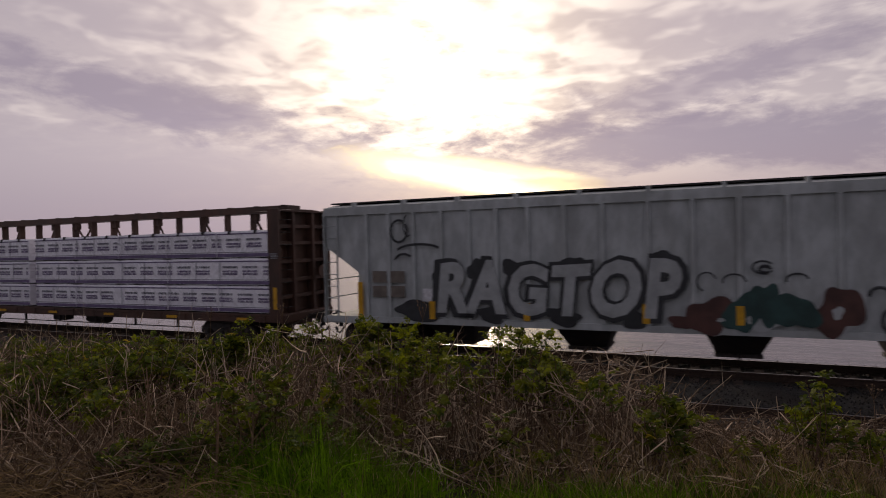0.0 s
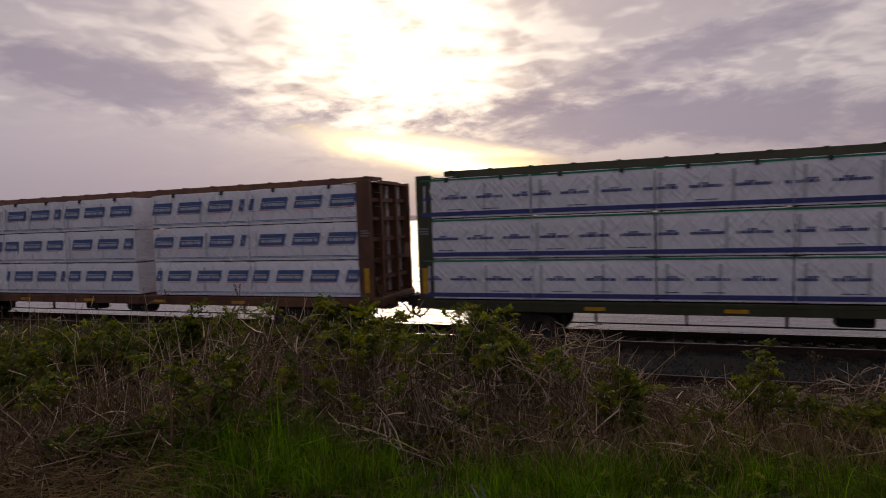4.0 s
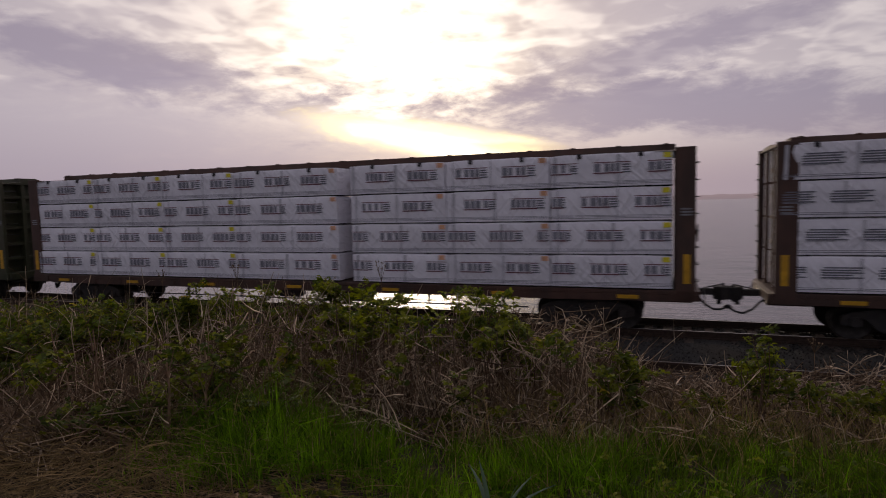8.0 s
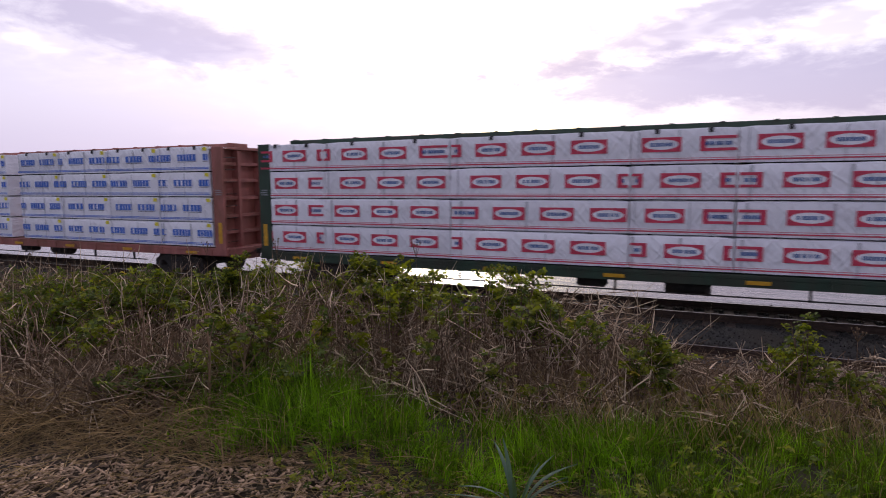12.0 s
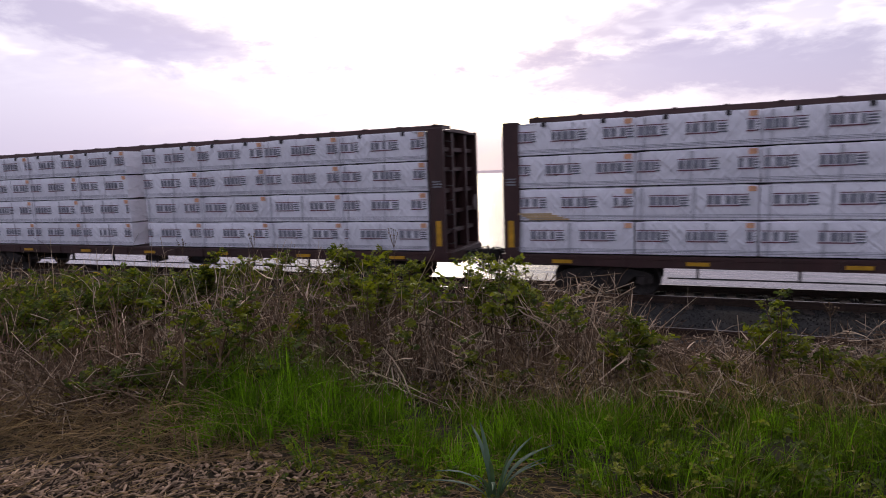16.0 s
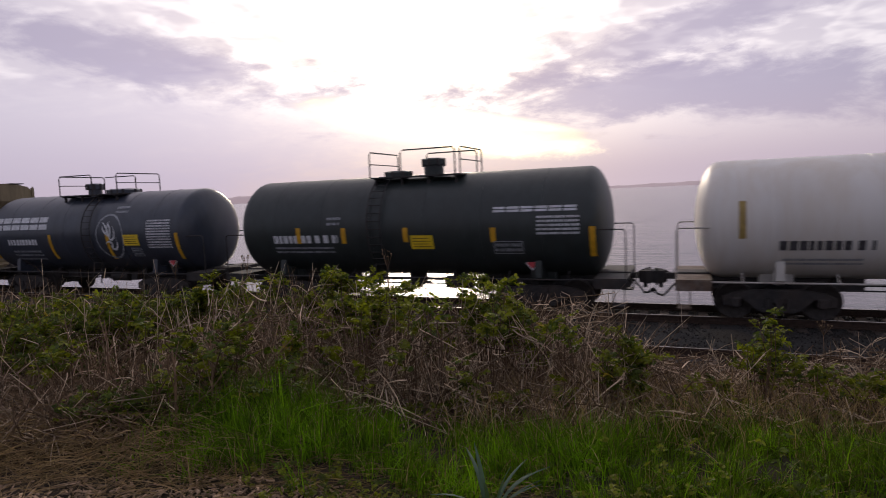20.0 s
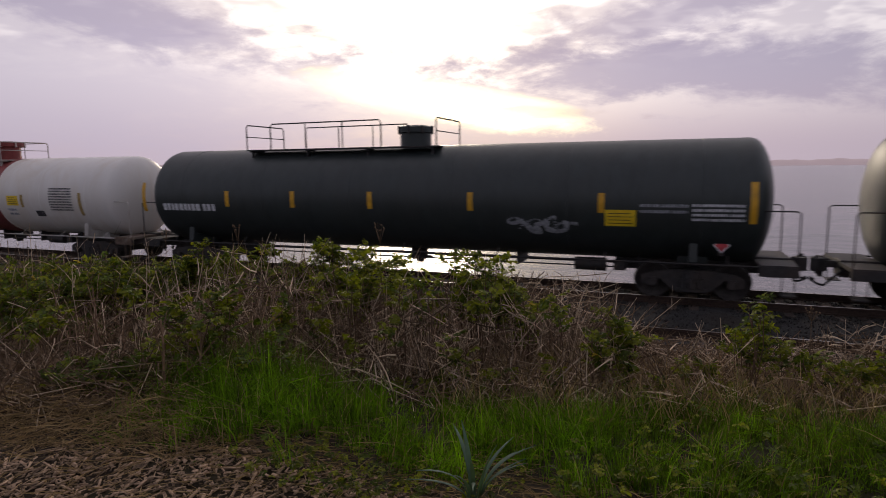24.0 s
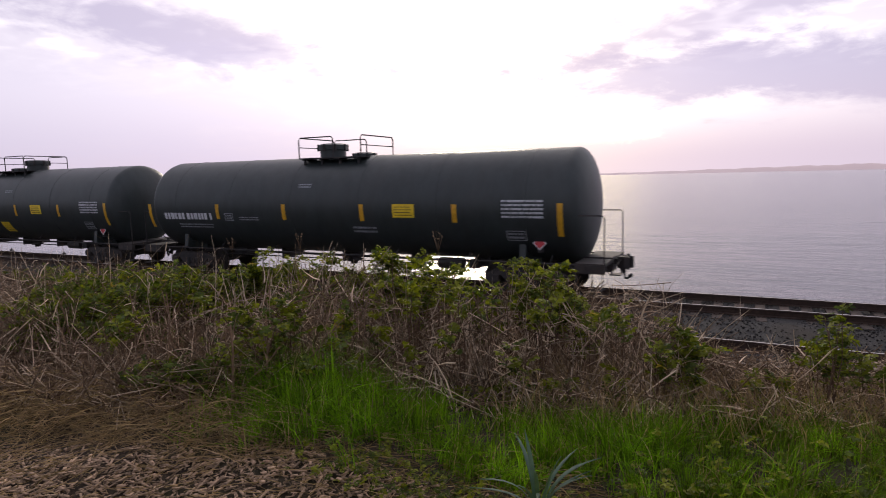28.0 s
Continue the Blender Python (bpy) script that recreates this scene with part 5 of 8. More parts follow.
    # a dark teal figure between dark red patches
    spray("graffiti", graf_light, "pale sprayed edge", [(1.38, 1.44, 0.60, 0.43), (2.6, 1.62, 0.62, 0.52), (4.0, 1.60, 0.47, 0.57)], 0.0)
    spray("graffiti", graf_rust, "dark red sprayed patch", [(1.35, 1.42, 0.56, 0.40), (0.75, 1.25, 0.30, 0.16), (4.0, 1.58, 0.44, 0.54)], 0.004)
    spray("graffiti", graf_teal, "dark teal sprayed patch", [(2.05, 1.48, 0.40, 0.42), (2.55, 1.70, 0.32, 0.52), (3.1, 1.55, 0.48, 0.40)], 0.007)
    spray("graffiti", graf_light, "small pale sprayed spot", [(3.97, 1.55, 0.10, 0.15), (2.2, 1.35, 0.06, 0.08), (1.6, 1.33, 0.10, 0.04)], 0.011)
    for cx, cz, rx, rz, a0, a1 in ((1.3, 2.2, 0.22, 0.22, 20, 250), (1.9, 2.2, 0.25, 0.18, 0, 190), (2.5, 2.53, 0.22, 0.14, 30, 330), (2.55, 2.48, 0.12, 0.08, 0, 300), (3.2, 2.25, 0.22, 0.14, 10, 200),
                                   (4.75, 1.9, 0.2, 0.2, 0, 180), (4.95, 1.4, 0.16, 0.25, 60, 330), (5.3, 1.75, 0.25, 0.28, 0, 200), (6.6, 2.15, 0.5, 0.1, 0, 200), (7.2, 1.95, 0.3, 0.35, 20, 220), (7.1, 1.45, 0.3, 0.22, 80, 350),
                                   (-7.05, 3.6, 0.28, 0.32, 60, 400), (-6.75, 3.75, 0.14, 0.3, 100, 300), (-6.4, 3.0, 0.75, 0.22, 30, 160), (-6.9, 2.75, 0.3, 0.2, 40, 170)):
        arc(cx, cz, rx, rz, a0, a1, rng.uniform(0.018, 0.04))
    spray("graffiti", graf_dark, "dark sprayed smear", [(6.35, 2.12, 0.32, 0.09), (7.15, 1.55, 0.25, 0.12), (5.25, 1.35, 0.2, 0.12)], 0.002)
    for i in range(2):
        for j in range(2):
            part("stencil_panel", Geo().plate(-7.98 + 0.62 * i, -7.5 + 0.62 * i, 1.72 + 0.42 * j, 2.05 + 0.42 * j, y - 0.001), graf_faint, car, "dull stencilled panel")
    part("data_panel", Geo().plate(-6.3, -5.85, 1.62, 1.98, y - 0.008), mark_white, car, "small white panel")
    g = Geo().plate(5.95, 6.5, 1.32, 1.66, y - 0.008)
    part("data_panel", g, mark_white, car, "small white panel")
    for x, z0, z1 in ((-8.42, 1.08, 2.15), (-6.0, 1.13, 1.63), (-3.18, 1.16, 1.63), (-0.1, 1.19, 1.66), (2.02, 1.22, 1.66), (5.7, 1.24, 1.74), (8.18, 1.1, 2.02)):
        part("reflector", Geo().box(x - 0.085, x + 0.085, y - 0.012, y, z0, z1), reflector, car, "yellow reflective strip")
    running_gear(car, L + 0.05, 8.15, 0.58)
    TRAIN.append((shorten(car, 0.955), mid))


def rusty_hopper():
    mid, w, L = 277.37, 1.50, 8.50
    car = thing("covered_hopper", "tan covered hopper car with brown rust streaks and faded graffiti", "railway car", "cars of the freight train")
    # rounded sides: outline of (y, z)
    half = [(0.0, 4.42), (0.75, 4.40), (1.22, 4.30), (1.40, 4.12), (1.47, 3.70), (1.50, 3.0), (1.50, 2.2), (1.46, 1.4), (1.38, 0.98)]
    outline = [(-y, z) for y, z in reversed(half)] + half[1:]
    g = Geo()

    def reach(z):
        """How far the slope sheets let the side run out at height z."""
        return L if z > 3.45 else L - (3.45 - z) * 0.9 if z > 1.9 else L - 1.4
    n = len(outline)
    vs = [(-reach(z), y, z) for y, z in outline] + [(-L * 0.4, y, z) for y, z in outline] + [(L * 0.4, y, z) for y, z in outline] + [(reach(z), y, z) for y, z in outline]
    fs = [(r * n + k, r * n + k + 1, (r + 1) * n + k + 1, (r + 1) * n + k) for r in range(3) for k in range(n - 1)]
    fs += [(r * n + n - 1, r * n, (r + 1) * n, (r + 1) * n + n - 1) for r in range(3)]
    for a in range(n // 2):
        b = n - 1 - a
        if b - a > 1:
            fs.append((a, a + 1, b - 1, b))
            fs.append((3 * n + b, 3 * n + b - 1, 3 * n + a + 1, 3 * n + a))
    fs = [tuple(reversed(f)) for f in fs]
    g.add(vs, fs)
    part("body", g, hopper_tan, car, "", 30)
    for s in (-1, 1):
        g = Geo()
        a, b = sorted((s * 1.475, s * 1.50))
        g.box(-L, L, a, b, 3.62, 3.70)
        part("side_seam", g, hopper_tan, car)
        a, b = sorted((s * 1.36, s * 1.47))
        part("side_sill", Geo().box(-L - 0.1, L + 0.1, a, b, 0.84, 1.02, c=0.01), hopper_tan, car)
    hopper_ends(car, hopper_tan, L + 0.05, w - 0.04, 1.0)
    roof_gear(car, hopper_tan, -L + 0.2, L - 0.2, 4.36, 12, w)
    hopper_chutes(car, steel_dark, (-5.0, -1.6, 1.9, 4.9), 0.98, w)
    rng = random.Random(9)
    y = -w - 0.012
    # faded, half-covered spray paint along the lower side
    for x0, x1, count in ((-7.0, -5.6, 9), (-2.6, 1.2, 22), (2.4, 5.8, 18)):
        for k in range(count):
            g = Geo()
            blob(g, rng.uniform(x0, x1), rng.uniform(1.3, 2.25), rng.uniform(0.06, 0.34), rng.uniform(0.04, 0.20), y - 0.0004 * k, rng, 0)
            part("graffiti", g, (graf_smoke, graf_faint, graf_smoke, graf_pale)[k % 4], car, "faded sprayed patch")
    panel = part("data_panel", Geo().plate(4.92, 5.56, 1.50, 1.80, y - 0.008), mark_white, car, "small white panel")
    part("panel_face", Geo().plate(4.98, 5.22, 1.54, 1.76, y - 0.010), ink_grey, panel, "dark field")
    part("panel_face", Geo().plate(5.25, 5.51, 1.54, 1.76, y - 0.010), ink_grey, panel, "dark grey field")
    for x in (-5.06, -1.83, 1.4, 4.18, 5.92):
        part("reflector", Geo().box(x - 0.1, x + 0.1, y - 0.012, y, 1.33, 1.83), reflector, car, "yellow reflective strip")
    running_gear(car, L + 0.05, 6.95, 0.72)
    TRAIN.append((shorten(car, 0.985), mid))


# ---- tank cars ----
def tank_car(left, right, joint_l, joint_r, shell, label, top=3.80, bottom=0.86, platform=None, domes=(), gold=(), marks=(), band=None,
             yellow=(), pale=False, ladder=None, diamond=None, rails=(), seed=0):
    """Places along the train are given in metres; left and right are the ends of the shell."""
    mid = (left + right) / 2
    L, R = (right - left) / 2, (top - bottom) / 2
    zc = (top + bottom) / 2
    car = thing("tank_car", label, "railway car", "cars of the freight train")
    rng = random.Random(seed)
    trim = white_rail if pale else steel_dark
    ink, ink2 = (mark_dull, mark_grey) if pale else (mark_white, mark_grey)
    prof = [(-L + 0.55 * (1 - math.sin(a)), R * math.cos(a)) for a in (1.5, 1.35, 1.15, 0.95, 0.75, 0.55, 0.35, 0.17, 0.0)]
    prof += [(x, R) for x in np.linspace(-L + 0.6, L - 0.6, 12)[0:]]
    prof += [(-x, r) for x, r in reversed(prof[:9])]
    body = part("tank_shell", Geo().lathe(prof, 56, zc), shell, car, "", 40)
    seam = Geo().lathe([(-0.012, R), (-0.008, R + 0.006), (0.008, R + 0.006), (0.012, R)], 56, zc).mesh("weld_seam", [shell], 50)
    for x in np.linspace(-L + 1.6, L - 1.6, 6):
        part("weld_seam", seam, shell, car, at=pose(float(x), 0, 0))

    def curved(x0, x1, z0, z1, m=0, lift=0.006, g=None):
        n = max(1, int((z1 - z0) / 0.12))
        vs, fs = [], []
        for i in range(n + 1):
            z = z0 + (z1 - z0) * i / n
            u = max(-0.999, min(0.999, (z - zc) / R))
            r = R + lift
            y, zz = -r * math.sqrt(1 - u * u), zc + r * u
            vs += [(x0 - mid, y, zz), (x1 - mid, y, zz)]
        for i in range(n):
            fs.append((2 * i, 2 * i + 1, 2 * i + 3, 2 * i + 2))
        g.add(vs, fs, m)

    if band and band[2] is rust_streak:
        # stains that have run down from the dome
        x0, x1, mat = band
        for k in range(11):
            x, w = rng.uniform(x0, x1), rng.uniform(0.015, 0.10)
            g = Geo()
            curved(x - w, x + w, top - rng.uniform(0.8, 2.5), top - 0.12, 0, 0.004 + 0.0004 * k, g)
            part("rust_stain", g, mat, body, "tan rust stain")
    elif band:
        x0, x1, mat = band
        part("shell_band", Geo().lathe([(x0 - mid, R), (x0 - mid, R + 0.004), (x1 - mid, R + 0.004), (x1 - mid, R)], 56, zc), mat, car, "band round the shell", 40)
    for x, z0, z1 in gold:
        g = Geo()
        curved(x - 0.075, x + 0.075, z0, z1, 0, 0.008, g)
        part("reflector", g, reflector_dull if pale else reflector, body, "gold reflective strip")
    for x0, x1, z0, z1 in yellow:
        g = Geo()
        curved(x0, x1, z0, z1, 0, 0.008, g)
        sign = part("placard", g, placard, body, "yellow warning placard")
        g = Geo()
        for k in range(4):
            zz = z0 + (z1 - z0) * (0.16 + 0.2 * k)
            curved(x0 + 0.07, x1 - 0.07 - 0.06 * (k % 2), zz, zz + 0.016, 0, 0.011, g)
        part("placard_writing", g, mark_black, sign)
    for kind, x0, x1, z0, z1 in marks:
        g = Geo()
        put = lambda a, b, c, d, y, m, g=g: curved(a, b, c, d, m, 0.008, g)
        if kind == "logo":
            # six plain blocks in a row, each split by a slot
            w, h = (x1 - x0) / 6, z1 - z0
            for k in range(6):
                a, b = x0 + k * w, x0 + (k + 0.88) * w
                put(a, b, z0, z0 + 0.42 * h, 0, 0)
                put(a, b, z0 + 0.58 * h, z1, 0, 0)
        elif kind == "number":
            bars(g, x0, x1, z0, z1, 0, rng, 0, 1, 0.1, put)
        elif kind == "lines":
            bars(g, x0, x1, z0, z1, 0, rng, 1, max(2, int((z1 - z0) / 0.11)), 0.5, put)
        elif kind == "data":
            bars(g, x0, x1, z0, z1, 0, rng, 0, max(3, int((z1 - z0) / 0.09)), 0.45, put)
        elif kind == "box":
            for a, b, c, d in ((x0, x1, z0, z0 + 0.025), (x0, x1, z1 - 0.025, z1), (x0, x0 + 0.025, z0, z1), (x1 - 0.025, x1, z0, z1)):
                curved(a, b, c, d, 1, 0.008, g)
            bars(g, x0 + 0.05, x1 - 0.05, z0 + 0.04, z1 - 0.04, 0, rng, 1, 2, 0.4, put)
        elif kind == "dark":
            curved(x0, x1, z0, z1, 2, 0.007, g)
            bars(g, x0 + 0.04, x1 - 0.04, z0 + 0.03, z1 - 0.03, 0, rng, 0, 3, 0.4, lambda a, b, c, d, y, m, g=g: curved(a, b, c, d, m, 0.010, g))
        elif kind == "scrawl":
            # a tangled stroke that swells and thins
            for k in range(120):
                u = k / 120
                x = x0 + (x1 - x0) * (0.08 + 0.84 * u + 0.10 * math.sin(37 * u + 1.3 * seed) + 0.05 * math.sin(71 * u))
                z = (z0 + z1) / 2 + (z1 - z0) * (0.33 * math.sin(23 * u + seed) * math.cos(9 * u) + 0.16 * math.sin(61 * u + 2 * seed))
                r = 0.018 + 0.034 * math.sin(14 * u + seed) ** 2
                curved(x - r, x + r, z - r, z + r, 2 if pale else 1, 0.007 + 0.00003 * k, g)
        elif kind == "seal":
            # a thin ring round a plant-like figure of curling plumes
            cx, cz, rx, rz = (x0 + x1) / 2, (z0 + z1) / 2, (x1 - x0) / 2, (z1 - z0) / 2
            for k in range(72):
                a = 2 * math.pi * k / 72
                px, pz = cx + rx * math.cos(a), cz + rz * math.sin(a)
                curved(px - 0.022, px + 0.022, pz - 0.035, pz + 0.035, 1, 0.007 + 0.00002 * k, g)
            for p, (bx, bz, ang, ln, bend) in enumerate(((0.0, -0.05, 95, 0.62, 0.5), (-0.02, -0.02, 130, 0.5, -0.7), (0.02, 0.0, 58, 0.46, 0.8), (-0.05, 0.05, 165, 0.4, -0.5), (0.0, -0.05, 300, 0.42, 2.2), (0.02, -0.3, 250, 0.40, 2.6), (0.05, -0.35, 20, 0.30, 2.4))):
                for k in range(16):
                    t = k / 15
                    a = radians(ang) + bend * t
                    px, pz = cx + rx * (bx + ln * t * math.cos(a)) * 1.5, cz + rz * (bz + ln * t * math.sin(a)) * 1.4
                    r = 0.026 * math.sin(math.pi * (0.15 + 0.8 * t)) + 0.010
                    curved(px - r, px + r, pz - r, pz + r, 0, 0.008 + 0.00008 * (16 * p + k), g)
        mark = part({"logo": "emblem", "seal": "emblem", "scrawl": "graffiti"}.get(kind, "stencil"), g, [ink, ink2, mark_black], body)
        if kind in ("lines", "data", "box", "dark", "number"):
            tagged(mark, kind="stuff")
    if diamond:
        x, z = diamond
        for r, mat, lift, name in ((0.19, mark_white, 0.03, "hazard_placard"), (0.15, mark_red, 0.033, "placard_face")):
            y = -math.sqrt(max(0.01, R * R - (z - zc) ** 2)) - lift
            g = Geo().add([(x - mid - r, y, z), (x - mid, y, z - r), (x - mid + r, y, z), (x - mid, y, z + r)], [(0, 1, 2, 3)])
            part(name, g, mat, car, "red and white diamond placard")
        part("placard_bracket", Geo().box(x - mid - 0.06, x - mid + 0.06, y + 0.03, y + 0.30, z - 0.25, z - 0.1), steel_dark, car)
    # platform, railing and fittings on top
    if platform:
        x0, x1, zr = platform[0] - mid, platform[1] - mid, platform[2]
        g = Geo()
        for y in (-0.75, 0.75):
            g.box(x0, x1, y - 0.22, y + 0.22, top - 0.08, top - 0.04)
        g.box(x0, x0 + 0.3, -0.9, 0.9, top - 0.08, top - 0.04)
        g.box(x1 - 0.3, x1, -0.9, 0.9, top - 0.08, top - 0.04)
        part("walkway", g, trim, car)
        for x in (x0, x1):
            g = Geo()
            g.tube([(x, -0.95, top - 0.05), (x, -0.95, zr - 0.07), (x, -0.88, zr), (x, 0.88, zr), (x, 0.95, zr - 0.07), (x, 0.95, top - 0.05)], 0.021, 6)
            part("railing", g, trim, car)
            part("mid_rail", Geo().tube([(x, -0.95, (zr + top) / 2), (x, 0.95, (zr + top) / 2)], 0.016, 6), trim, car)
        for y, a, b in rails:
            a, b = a - mid, b - mid
            g = Geo()
            g.tube([(a, y, top - 0.05), (a, y, zr - 0.07), (a + 0.07, y, zr), (b - 0.07, y, zr), (b, y, zr - 0.07), (b, y, top - 0.05)], 0.021, 6)
            k = max(1, round((b - a) / 1.3))
            for i in range(1, k):
                g.tube([(a + (b - a) * i / k, y, top - 0.05), (a + (b - a) * i / k, y, zr)], 0.018, 6)
            part("railing", g, trim, car)
        for x in np.linspace(x0 + 0.15, x1 - 0.15, 4):
            g = Geo().box(x - 0.03, x + 0.03, -0.97, 0.97, top - 0.12, top - 0.08)
            for y in (-0.85, 0.85):
                g.box(x - 0.03, x + 0.03, y - 0.03, y + 0.03, top - 0.55, top - 0.115)
            part("platform_bracket", g, trim, car)
    for x, r, z1, flare in domes:
        g = Geo()
        n = 24
        ring = [(r, top - 0.15), (r, z1 - 0.22), (r + flare, z1 - 0.20), (r + flare, z1 - 0.05), (r * 0.9, z1), (0.05, z1 + 0.01)]
        vs = [(x - mid + rr * math.cos(2 * math.pi * k / n), rr * math.sin(2 * math.pi * k / n), z) for rr, z in ring for k in range(n)]
        fs = [(i * n + k, i * n + (k + 1) % n, (i + 1) * n + (k + 1) % n, (i + 1) * n + k) for i in range(len(ring) - 1) for k in range(n)] + [tuple(range((len(ring) - 1) * n, len(ring) * n))]
        g.add(vs, fs)
        d = part("manway_dome", g, band[2] if band and band[2] is band_red else shell, car, "", 35)
        g = Geo()
        for k in range(8):
            a = 2 * math.pi * k / 8
            g.box(x - mid + (r + flare) * math.cos(a) - 0.03, x - mid + (r + flare) * math.cos(a) + 0.03, (r + flare) * math.sin(a) - 0.03, (r + flare) * math.sin(a) + 0.03, z1 - 0.24, z1 - 0.02)
        tagged(part("dome_bolts", g, trim, d), kind="stuff")
    if ladder:
        x = ladder - mid
        for s in (-1, 1):
            g = Geo()
            arc = [(s * (R + 0.10) * math.cos(a), zc + (R + 0.10) * math.sin(a)) for a in np.linspace(-0.75, 1.15, 14)]
            path = [(s * 1.25, 0.55)] + arc
            for dx in (-0.21, 0.21):
                g.tube([(x + dx, y, z) for y, z in path], 0.022, 6)
            for y, z in path[1::1]:
                g.tube([(x - 0.21, y, z), (x + 0.21, y, z)], 0.014, 6)
            part("ladder", g, trim, car)
    # underframe
    for s in (-1, 1):
        turn = pose(0, 0, 0, 0, 0, 0 if s > 0 else 180)
        reach = (joint_r - right) if s > 0 else (left - joint_l)
        over = min(0.45, reach * 0.55)
        g = Geo().box(L - 3.6, L + over, -0.30, 0.30, 0.62, 1.02, c=0.02)
        part("stub_sill", g, steel_dark, car, at=turn)
        bx = L - 1.75
        g = Geo()
        g.sweep([(-1.35, 0.98), (-1.15, 0.86), (1.15, 0.86), (1.35, 0.98), (1.30, 1.42), (1.12, 1.16), (-1.12, 1.16), (-1.30, 1.42)], bx - 0.09, bx + 0.09, "x")
        g.box(bx - 0.35, bx + 0.35, -0.7, 0.7, 0.84, 1.05)
        part("saddle", g, trim if pale else shell, car, at=turn)
        g = Geo().box(L - 0.35, L + over, -1.35, 1.35, 0.90, 0.98)
        for y in (-1.3, 1.3):
            g.box(L - 0.35, L + over, y - 0.06, y + 0.06, 0.72, 0.95)
            g.box(L + over - 0.35, L + over - 0.05, y - 0.2, y + 0.2, 0.30, 0.33)
            for dx in (-0.33, -0.07):
                g.tube([(L + over + dx, y, 0.32), (L + over + dx, y, 0.8)], 0.014, 5)
        part("end_platform", g, rusty_steel if pale else steel_dark, car, at=turn)
        g = Geo()
        for y in (-1.3, 1.3):
            g.tube([(L + over - 0.03, y, 0.95), (L + over - 0.03, y, 2.15), (L + over - 0.10, y, 2.2), (L - 0.3, y, 2.2)], 0.018, 6)
        part("end_handrail", g, trim, car, at=turn)
    g = Geo()
    for y in (-1.32, 1.32):
        g.tube([(-L + 0.2, y, 0.93), (L - 0.2, y, 0.93)], 0.024, 6)
        for x in np.linspace(-L + 1.0, L - 1.0, 7):
            g.tube([(x, y, 0.93), (x, y * 0.82, 1.12)], 0.018, 5)
    part("side_handrail", g, trim, car)
    g = Geo()
    g.tube([(-L + 2.6, -0.55, 0.66), (L - 2.6, -0.55, 0.66)], 0.02, 6)
    g.tube([(-L + 2.6, 0.5, 0.62), (L - 2.6, 0.5, 0.62)], 0.025, 6)
    for x in np.linspace(-L + 3.0, L - 3.0, 5):
        g.box(x - 0.03, x + 0.03, -0.6, 0.55, 0.60, 1.0)
    part("brake_pipe", g, steel_dark, car)
    g = Geo()
    g.tube([(0.0, 0, 0.95), (0.0, 0, 0.55)], 0.24, 16)
    g.tube([(0.0, 0, 0.57), (0.0, 0, 0.45)], 0.12, 12)
    g.tube([(-0.4, 0, 0.62), (0.4, 0, 0.62)], 0.03, 6)
    part("outlet_valve", g, steel_dark, car, "", 40)
    g = Geo()
    g.tube([(L - 4.6, -0.6, 0.72), (L - 3.8, -0.6, 0.72)], 0.17, 14)
    g.box(L - 3.6, L - 3.3, -0.75, -0.45, 0.6, 0.86, c=0.02)
    part("brake_cylinder", g, steel_dark, car, "", 40)
    half = L + min(0.45, min(joint_r - right, left - joint_l) * 0.55)
    running_gear(car, half, L - 1.75, max(0.25, ((joint_r - joint_l) / 2 - half)))
    TRAIN.append((car, mid))
    return car


